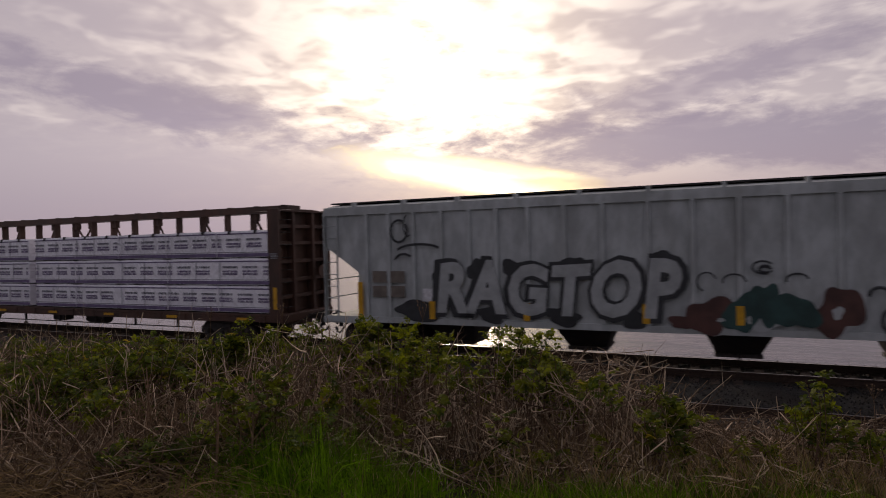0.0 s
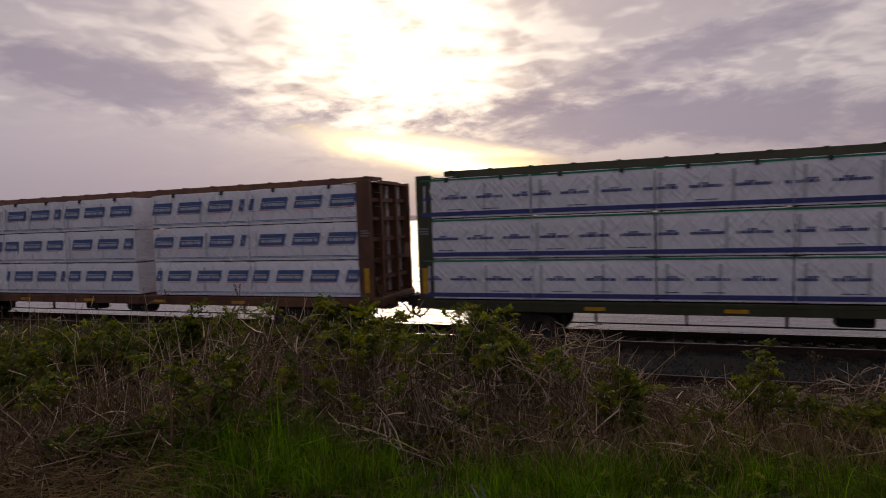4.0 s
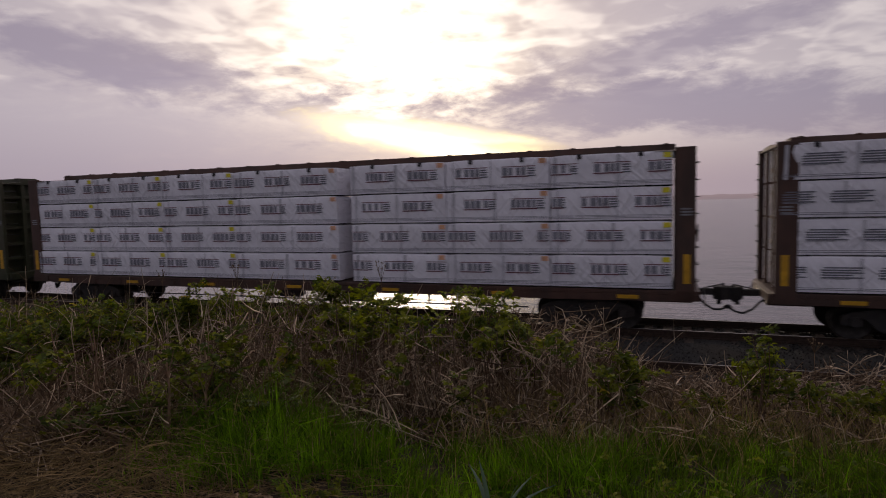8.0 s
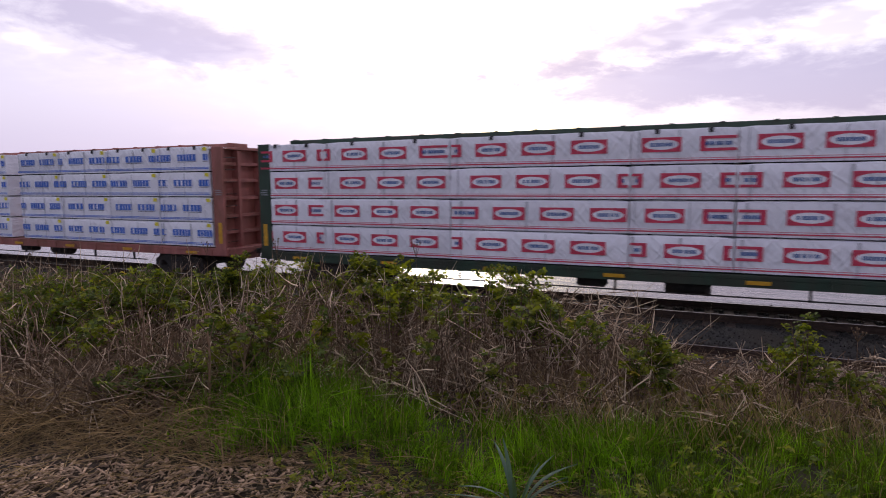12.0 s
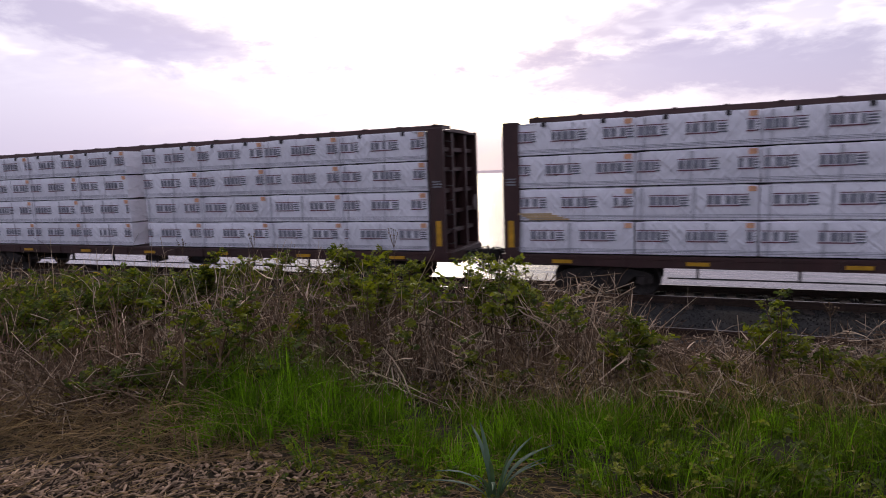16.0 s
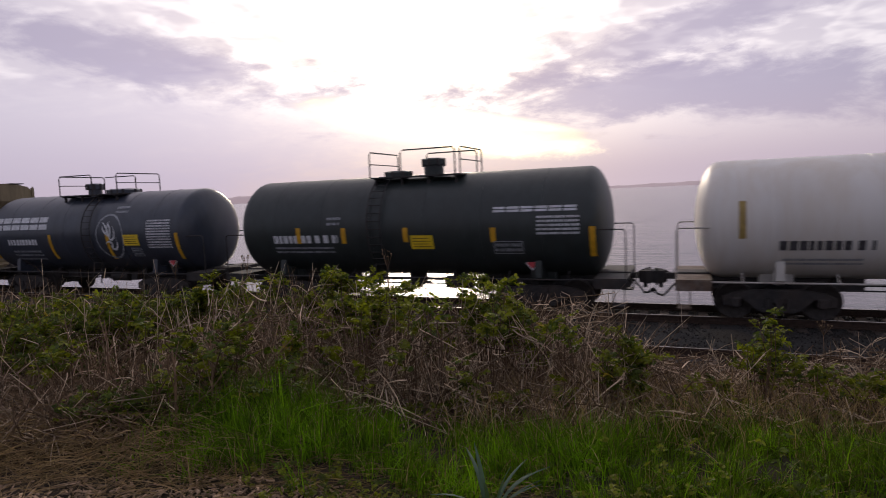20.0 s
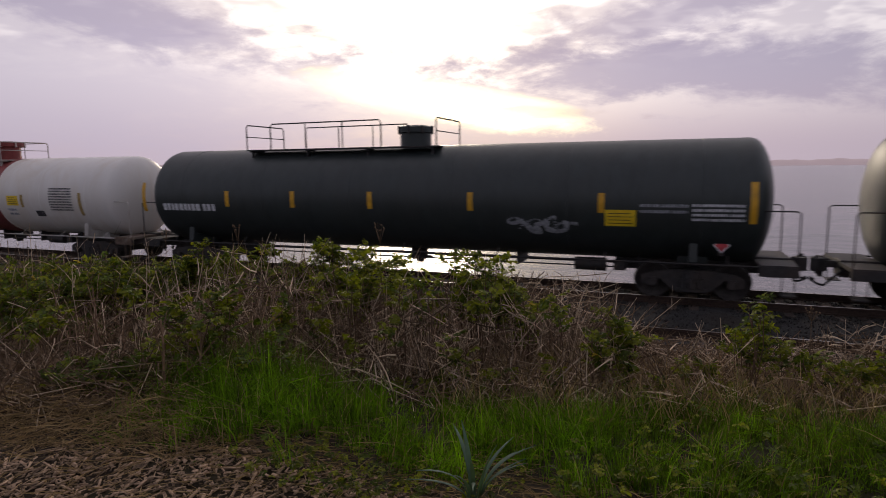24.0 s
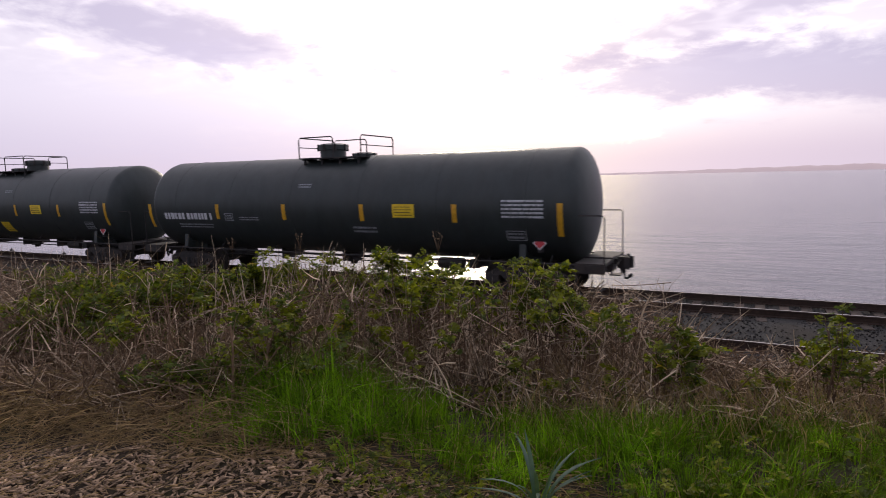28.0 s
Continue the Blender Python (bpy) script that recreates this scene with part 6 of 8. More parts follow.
def tank_cars():
    tank_car(286.89, 297.43, 286.2, 298.32, tank_blue, "dark blue-grey tank car with white lettering and a round seal", 3.78, 0.88, (290.8, 293.75, 4.45), ((291.46, 0.24, 4.18, 0.05), (292.98, 0.52, 3.92, 0.04)),
             [(x, 1.42, 2.33) for x in (290.68, 293.65, 296.84, 287.37)], [("logo", 287.58, 290.62, 2.53, 2.98), ("number", 288.32, 289.94, 1.94, 2.18), ("lines", 288.4, 290.01, 1.34, 1.78),
             ("seal", 293.13, 294.41, 1.47, 2.99), ("box", 294.68, 295.14, 1.52, 1.83), ("data", 295.52, 296.59, 1.80, 2.79), ("lines", 293.96, 294.55, 3.0, 3.3)],
             yellow=((294.41, 295.12, 1.91, 2.29),), ladder=292.72, diamond=(296.23, 1.32), rails=((-0.95, 290.8, 292.5), (0.95, 290.8, 292.5)), seed=1)
    tank_car(299.22, 310.69, 298.32, 311.67, tank_black, "black tank car with white lettering and a caged walkway", 3.83, 0.88, (303.95, 306.75, 4.52), ((305.58, 0.29, 4.30, 0.05), (304.42, 0.36, 3.98, 0.05)),
             [(301.69, 1.92, 2.4), (303.25, 1.91, 2.37), (305.24, 1.94, 2.35), (307.78, 1.92, 2.31), (310.34, 1.53, 2.3)],
             [("number", 300.77, 303.04, 1.92, 2.18), ("lines", 300.77, 302.85, 1.6, 1.85), ("logo", 307.79, 310.01, 2.70, 2.84), ("data", 308.95, 310.03, 2.09, 2.61), ("box", 307.78, 308.57, 1.6, 1.95), ("lines", 302.71, 303.17, 2.42, 2.72)],
             yellow=((305.38, 306.06, 1.74, 2.13),), ladder=304.3, diamond=(308.73, 1.32), rails=((-0.95, 304.95, 306.6), (0.95, 304.95, 306.6)), seed=2)
    tank_car(312.68, 326.02, 311.67, 326.93, tank_white, "white tank car with gold strips and rust streaks below the dome", 3.76, 0.88, (318.5, 320.9, 4.34), ((319.5, 0.50, 4.40, 0.08),),
             [(316.57, 2.15, 2.6), (318.44, 2.14, 2.6), (320.81, 2.14, 2.6), (322.2, 2.16, 2.6), (325.17, 1.9, 2.85), (313.66, 1.95, 2.8)],
             [("number", 314.41, 316.21, 1.66, 1.90), ("data", 323.66, 324.64, 1.96, 2.63), ("lines", 321.2, 322.63, 1.78, 1.93), ("dark", 323.26, 323.73, 1.46, 1.72), ("lines", 314.5, 316.03, 1.3, 1.5)],
             band=(319.09, 320.36, rust_streak), yellow=((320.96, 321.54, 1.45, 1.73),), pale=True, ladder=319.38, rails=((-0.95, 319.9, 320.9), (0.95, 318.5, 320.9)), seed=3)
    tank_car(327.89, 340.59, 326.93, 341.47, tank_white, "white tank car with a rust-streaked band and black scrawls", 3.76, 0.88, (333.28, 335.6, 4.42), ((334.1, 0.50, 4.42, 0.08),),
             [(328.66, 1.95, 2.85), (332.35, 2.14, 2.6), (335.21, 2.15, 2.6), (337.23, 2.15, 2.6), (339.72, 1.9, 2.82)],
             [("number", 329.24, 330.99, 2.02, 2.25), ("lines", 329.24, 330.89, 1.66, 1.92), ("lines", 331.77, 332.74, 1.45, 1.95), ("scrawl", 334.58, 336.44, 1.5, 2.05), ("data", 338.58, 339.55, 1.9, 2.52), ("scrawl", 337.56, 338.49, 1.45, 1.75)],
             band=(333.61, 334.78, rust_streak), yellow=((335.85, 336.54, 2.04, 2.49),), pale=True, ladder=334.0, rails=((-0.95, 334.6, 335.6), (0.95, 333.28, 335.6)), seed=4)
    tank_car(342.4, 357.12, 341.47, 357.78, tank_white, "white tank car with a broad dark red band under its dome", 3.78, 0.88, (347.75, 350.6, 4.42), ((349.4, 0.55, 4.48, 0.14),),
             [(343.18, 1.8, 2.4), (346, 1.95, 2.42), (352.27, 1.95, 2.42), (355.3, 1.7, 2.5)],
             [("logo", 343.86, 346.15, 2.40, 2.69), ("number", 343.86, 345.41, 2.09, 2.29), ("scrawl", 346.44, 347.17, 1.75, 2.03), ("lines", 351.39, 351.88, 1.62, 1.94), ("dark", 352.88, 353.33, 1.63, 1.84), ("data", 353.74, 354.9, 1.84, 2.69), ("lines", 346.93, 347.37, 2.8, 3.05)],
             band=(347.45, 350.9, band_red), yellow=((351.44, 352.07, 2.02, 2.38),), pale=True, ladder=349.4, rails=((-0.95, 349.9, 350.6), (0.95, 347.75, 350.6)), seed=5)
    tank_car(358.44, 377.08, 357.78, 377.94, tank_black, "long black tank car with a long railed walkway", 3.90, 0.86, (362.3, 368.7, 4.62), ((367.67, 0.46, 4.48, 0.06),),
             [(x, 2.12, 2.6) for x in (361.87, 364.29, 366.88, 369.86, 373.22)] + [(376.54, 1.92, 2.86), (358.44, 1.92, 2.86)],
             [("number", 359.24, 361.47, 1.96, 2.2), ("lines", 374.12, 375.18, 2.1, 2.38), ("data", 375.27, 376.37, 1.94, 2.38), ("scrawl", 370.86, 372.59, 1.5, 2.05)],
             yellow=((373.31, 374.03, 1.80, 2.20),), diamond=(375.94, 1.38), rails=((-0.95, 363.2, 367.0), (0.95, 363.2, 367.0)), seed=6)
    tank_car(378.96, 397.81, 377.94, 398.65, tank_black, "long black tank car with a railed walkway and gold strips", 3.92, 0.86, (387.25, 393.4, 4.56), ((388.3, 0.44, 4.48, 0.06),),
             [(x, 2.15, 2.62) for x in (382.58, 385.03, 387.49, 390.61, 393.9)] + [(397.24, 1.95, 2.88), (379.27, 1.94, 2.82)],
             [("number", 380.32, 382.34, 1.98, 2.22), ("lines", 380.37, 382.12, 1.7, 1.9), ("lines", 394.79, 395.89, 2.0, 2.4), ("data", 395.99, 397.09, 1.95, 2.4)],
             yellow=((393.99, 394.71, 1.81, 2.21),), diamond=(396.44, 1.37), rails=((-0.95, 388.95, 392.4), (0.95, 388.95, 392.4)), seed=7)
    tank_car(399.55, 415.78, 398.65, 416.61, tank_black, "black tank car with white lettering and a yellow placard", 3.99, 0.84, (406.45, 408.95, 4.58), ((408.3, 0.42, 4.42, 0.05), (407.0, 0.32, 4.10, 0.05)),
             [(x, 2.0, 2.48) for x in (403.06, 406.05, 409.09, 412.11)] + [(415.09, 1.68, 2.54), (399.74, 1.68, 2.5)],
             [("number", 400.48, 402.89, 1.99, 2.22), ("lines", 400.96, 402.93, 1.68, 1.85), ("data", 413.54, 414.67, 2.13, 2.62), ("box", 413.56, 414.1, 1.50, 1.80), ("lines", 408.25, 408.8, 2.99, 3.11), ("box", 403.51, 403.89, 1.95, 2.2), ("lines", 404.17, 405.03, 1.95, 2.1)],
             yellow=((410.19, 410.94, 2.09, 2.47), (407.57, 408.22, 1.27, 1.72)), diamond=(414.45, 1.46), rails=((-0.95, 407.5, 408.95), (0.95, 407.5, 408.95)), seed=8)
    tank_car(417.46, 433.71, 416.61, 434.48, tank_black, "black tank car at the tail of the train with white lettering", 4.0, 0.84, (424.25, 426.65, 4.60), ((424.9, 0.43, 4.43, 0.05), (426.15, 0.32, 4.10, 0.05)),
             [(x, 2.0, 2.5) for x in (421.09, 424.01, 427, 430.07)] + [(433.04, 1.67, 2.53), (417.71, 1.67, 2.5)],
             [("number", 418.44, 420.83, 1.96, 2.21), ("lines", 419.09, 420.75, 1.66, 1.84), ("data", 431.46, 432.6, 2.12, 2.64), ("box", 431.54, 432.09, 1.52, 1.8), ("lines", 424.58, 425.08, 3.0, 3.15), ("lines", 426.62, 427.45, 1.62, 1.86), ("box", 421.4, 421.78, 1.95, 2.2), ("lines", 422.06, 422.91, 1.95, 2.1)],
             yellow=((428.08, 428.81, 2.12, 2.51),), diamond=(432.42, 1.46), rails=((-0.95, 424.25, 425.6), (0.95, 424.25, 425.6)), seed=9)

# ---- plants on the bank ----
RNG = np.random.default_rng(12)


def plant_height(x):
    """How high the growth stands along the bank: tall to one side, low where the tracks show."""
    return np.interp(x, [-30, -9, -5, -2.2, -1.3, -0.6, 0.4, 6], [0.8, 0.8, 0.85, 0.95, 0.80, 0.60, 0.52, 0.55])


def unit(v):
    return v / np.maximum(np.linalg.norm(v, axis=-1, keepdims=True), 1e-9)


def ribbons(root, tip, bow, width, seg=3, sides=3, flat=False, taper=0.25, rng=RNG):
    """Many thin stems (three-sided) or blades (flat) from root to tip, bowed aside by the vectors bow."""
    n = len(root)
    t = np.linspace(0, 1, seg + 1)[None, :, None]
    line = root[:, None] * (1 - t) + tip[:, None] * t + bow[:, None] * (4 * t * (1 - t))
    d = unit(np.gradient(line, axis=1))
    ref = unit(rng.normal(size=(n, 1, 3)))
    if flat:
        ref = unit(ref * [1, 1, 0.1])
    a = unit(np.cross(d, ref))
    w = (width[:, None, None] * (1 - (1 - taper) * t))
    if flat:
        pts = np.stack([line - a * w, line + a * w], 2)          # n, seg + 1, 2, 3
        k = 2
        quad = np.array([[2 * i, 2 * i + 1, 2 * i + 3, 2 * i + 2] for i in range(seg)])
    else:
        b = np.cross(d, a)
        ring = [a * math.cos(2 * math.pi * j / sides) + b * math.sin(2 * math.pi * j / sides) for j in range(sides)]
        pts = np.stack([line + r * w for r in ring], 2)
        k = sides
        quad = np.array([[i * k + j, i * k + (j + 1) % k, (i + 1) * k + (j + 1) % k, (i + 1) * k + j] for i in range(seg) for j in range(k)])
    v = pts.reshape(-1, 3)
    f = (quad[None] + ((seg + 1) * k * np.arange(n))[:, None, None]).reshape(-1, 4)
    return v, f, len(quad)


def scatter(n, x0, x1, y0, y1, near=None, rng=RNG):
    """Places on the bank; near(x, y) gives the chance to keep one."""
    x, y = rng.uniform(x0, x1, n * 3), rng.uniform(y0, y1, n * 3)
    if near is not None:
        keep = rng.random(len(x)) < near(x, y)
        x, y = x[keep], y[keep]
    x, y = x[:n], y[:n]
    return np.stack([x, y, ground_z(x, y)], -1)


def joined(pieces):
    vs, fs, ms, o = [], [], [], 0
    for v, f, m in pieces:
        vs.append(v), fs.append(f + o), ms.append(np.full(len(f), m) if np.isscalar(m) else m)
        o += len(v)
    return np.concatenate(vs), np.concatenate(fs), np.concatenate(ms)


def stalk_front(x):
    """Where the dry stalks begin, seen from the path."""
    return np.interp(x, [-9, -4.3, -3.3, -2.8, -1.8, -0.9, 0.0, 1.0, 4], [2.1, 2.5, 2.85, 3.5, 3.95, 4.35, 4.75, 5.2, 5.6])


def make_stalks():
    """Last year's stems: upright, leaning, broken and fallen, in a thick tangle."""
    pieces = []
    for count, kind in ((3600, "up"), (5200, "lean"), (7600, "stick"), (3200, "snap"), (1200, "pale"), (600, "arch"), (1300, "bleached")):
        root = scatter(count, -13, 4.5, 2.2, 8.6, lambda x, y: (y > stalk_front(x) - 0.25) * np.maximum(np.clip(1.75 + 1.2 * x / y, 0.28, 1.0), np.where(y < stalk_front(x) + 0.7, 0.8, 0.0)) * np.where(y < 6.8, 1.0, 0.5))
        n = len(root)
        h = plant_height(root[:, 0]) * np.clip(1.2 - 0.06 * np.abs(root[:, 1] - 5.5), 0.6, 1.2)
        edge = np.clip((root[:, 1] - stalk_front(root[:, 0]) + 0.3) / 1.1, 0.35, 1.0)
        h = h * edge * (1 + 0.22 * np.sin(2.1 * root[:, 0] + 0.7 * root[:, 1]) + 0.15 * np.sin(5.3 * root[:, 0]))
        tall = RNG.uniform(0.30, 1.0, n) ** 1.2 * h
        a = RNG.uniform(0, 2 * math.pi, n)
        sag = 0.022
        if kind == "bleached":
            keep = (root[:, 0] > -2.6) | (RNG.random(n) < 0.25)
            root, h, tall, n = root[keep], h[keep], tall[keep], int(keep.sum())
            root[:, 2] += RNG.uniform(0.35, 0.95, n) * h
            way = unit(RNG.normal(0, 1, (n, 3)) * [1, 0.7, 0.7])
            span = RNG.uniform(0.12, 0.42, n)
            root -= way * span[:, None] * 0.5
            tip = root + way * span[:, None]
            sag = 0.03
        elif kind in ("stick", "snap"):
            root[:, 2] += RNG.uniform(0.02, 0.9, n) ** 1.15 * h * np.interp(root[:, 0], [-4, -1.5], [0.72, 1.0])
            way = unit(RNG.normal(0, 1, (n, 3)) * [1, 0.8, 0.62 if kind == "stick" else 1.0])
            span = RNG.uniform(0.14, 0.62, n) if kind == "stick" else RNG.uniform(0.06, 0.24, n)
            root -= way * span[:, None] * 0.5
            tip = root + way * span[:, None]
            low = ground_z(tip[:, 0], tip[:, 1]) + 0.01
            tip[:, 2] = np.maximum(tip[:, 2], low)
            sag = 0.015
        else:
            if kind == "lean":
                reach, rise = tall * RNG.uniform(0.4, 1.3, n), tall * RNG.uniform(0.5, 0.9, n)
            elif kind == "arch":
                reach, rise = tall * RNG.uniform(0.7, 1.5, n), tall * RNG.uniform(0.2, 0.7, n)
                sag = 0.16
            else:
                reach, rise = tall * np.abs(RNG.normal(0, 0.40, n)), tall
            tip = root + np.stack([np.cos(a) * reach, np.sin(a) * reach * 0.7, rise], -1)
        bow = RNG.normal(0, sag, (n, 3)) * (0.4 + tall[:, None])
        if kind == "arch":
            bow[:, 2] = np.abs(bow[:, 2]) + 0.22 * tall
        width = RNG.uniform(0.0022, 0.0072, n) * {"bleached": 1.25, "pale": 1.25}.get(kind, 1.0)
        v, f, per = ribbons(root, tip, bow, width, 5 if kind == "arch" else 3, taper=0.7 if kind in ("stick", "snap") else 0.3)
        m = np.repeat((RNG.random(n) < {"pale": 1.0, "bleached": 1.0, "snap": 0.34, "stick": 0.26}.get(kind, 0.20)).astype(int), per)
        pieces.append((v, f, m))
        for again in range(2 if kind in ("up", "pale", "lean") else 0):
            pick = RNG.random(n) < 0.55
            t = RNG.uniform(0.45, 0.95, (pick.sum(), 1))
            r2 = root[pick] * (1 - t) + tip[pick] * t + bow[pick] * 4 * t * (1 - t)
            b = RNG.uniform(0, 2 * math.pi, pick.sum())
            ln = RNG.uniform(0.08, 0.26, pick.sum())
            t2 = r2 + np.stack([np.cos(b) * ln * 0.8, np.sin(b) * ln * 0.8, ln * 0.8], -1)
            v, f, per = ribbons(r2, t2, RNG.normal(0, 0.015, (len(r2), 3)), width[pick] * 0.6, 2)
            pieces.append((v, f, np.repeat((RNG.random(len(r2)) < 0.2).astype(int), per)))
    # broken twigs heaped at the edge of the path
    n = 4200
    x, d = RNG.uniform(-6.4, -2.7, n), RNG.uniform(0, 1, n) ** 1.1
    y = stalk_front(x) - 0.15 + 1.15 * d
    root = np.stack([x, y, ground_z(x, y) + RNG.uniform(0.01, 0.40, n) * (0.25 + 0.75 * d)], -1)
    way = unit(RNG.normal(0, 1, (n, 3)) * [1, 0.8, 0.75])
    tip = root + way * RNG.uniform(0.08, 0.46, n)[:, None]
    tip[:, 2] = np.maximum(tip[:, 2], ground_z(tip[:, 0], tip[:, 1]) + 0.008)
    v, f, per = ribbons(root, tip, RNG.normal(0, 0.025, (n, 3)), RNG.uniform(0.0018, 0.0055, n), 3, taper=0.6)
    pieces.append((v, f, np.repeat((RNG.random(n) < 0.16).astype(int), per)))
    v, f, m = joined(pieces)
    ob = new("dry_stalks", bulk("dry_stalks", v, f, [dry_stem, pale_stem], m))
    tagged(ob, "tangle of dry brown and pale dead stalks on the bank", "dry stalks", kind="stuff")
    # single canes that stand out
    for x, y, h, lean in ((-5.75, 5.0, 1.25, 0.10), (-4.9, 4.6, 0.75, -0.05), (-2.35, 4.3, 0.62, 0.06), (-0.75, 4.9, 0.62, 0.35), (0.28, 5.3, 0.62, -0.25), (1.2, 5.6, 0.62, 0.12),
                          (-4.35, 3.4, 0.85, 0.22), (-3.9, 3.2, 0.6, 0.3), (-4.9, 3.5, 0.9, 0.1), (-1.2, 4.6, 0.7, 0.2), (-3.2, 5.2, 1.1, -0.08), (-6.9, 4.9, 1.1, 0.08),
                          (-1.75, 4.35, 0.55, 0.18), (-1.9, 4.2, 0.45, 0.3), (0.05, 5.2, 0.6, 0.4), (-0.3, 5.0, 0.5, -0.4), (-2.1, 4.6, 0.6, -0.3), (-0.1, 5.4, 0.7, 0.2)):
        cane(x, y, h, lean, pale_stem, "single pale dead cane standing among the stalks", 0.006)
    # thick bramble canes leaning out beside the path
    rng = random.Random(17)
    for i in range(26):
        k = (i * 0.618) % 1.0
        y = rng.uniform(2.75, 3.6)
        x = -(0.98 + 0.80 * k) * y
        cane(x, y, rng.uniform(0.28, 0.75), rng.uniform(-0.25, 0.65), cane_bark, "thick brown bramble cane leaning at the edge of the path", rng.uniform(0.007, 0.013))


def cane(x, y, h, lean, mat, label, thick):
    z = float(ground_z(x, y))
    rng = random.Random(int(1000 * abs(x) + 10 * y))
    g = Geo()
    back = rng.uniform(-0.25, 0.25)
    pts = [(x + lean * k ** 1.3 + rng.uniform(-0.02, 0.02), y + back * k + rng.uniform(-0.02, 0.02), z - 0.05 + (h + 0.05) * k) for k in (0, 0.25, 0.5, 0.75, 1.0)]
    g.tube(pts, thick, 6, r1=0.4 * thick)
    for k in range(4):
        p = Vector(pts[1 + k % 4]).lerp(Vector(pts[2 + k % 3]), 0.4)
        e = p + Vector((rng.uniform(-0.2, 0.2), rng.uniform(-0.1, 0.1), rng.uniform(0.04, 0.2)))
        g.tube([p, p.lerp(e, 0.5) + Vector((0, 0, 0.015)), e], 0.45 * thick, 5, r1=0.15 * thick)
    ob = new("dry_cane", g.mesh("dry_cane", [mat], 60))
    tagged(ob, label, "dead cane", "dead canes on the bank")


def grass_amount(x, y):
    """A thick tuft and a ragged band of grass between the path and the stalks."""
    tuft = np.exp(-(((x + 2.75) / 0.46) ** 2 + ((y - 3.12) / 0.42) ** 2)) * 1.5
    low = np.interp(x, [-3.4, -2.9, -2.5, -2.2, -1.75, -1.2, -0.5, 0.5, 1.5, 3], [3.0, 2.6, 2.45, 2.75, 2.78, 2.72, 2.72, 3.1, 3.55, 4.0])
    high = stalk_front(x) + np.interp(x, [-2, -0.4, 0.6], [0.05, 0.1, -0.05])
    band = np.clip((y - low) / 0.12, 0, 1) * np.clip((high - y) / 0.25, 0, 1) * np.clip((x + 3.35) / 0.3, 0, 1)
    patch = 0.55 + 0.45 * np.sin(3.1 * x + 1.0 + 0.8 * y) * np.sin(3.7 * y - 0.9 * x) + 0.3 * np.sin(8.3 * x + 2 * y) * np.sin(7.1 * y)
    bare = np.exp(-(((x + 2.0) / 0.24) ** 2 + ((y - 2.74) / 0.12) ** 2)) + np.exp(-(((x - 0.72) / 0.2) ** 2 + ((y - 3.62) / 0.1) ** 2)) + np.exp(-(((x + 1.2) / 0.22) ** 2 + ((y - 2.55) / 0.1) ** 2))
    return np.clip((tuft + band * np.clip(patch, 0.06, 1.0) ** 1.3) * (1 - 0.95 * np.clip(bare, 0, 1)), 0, 1)


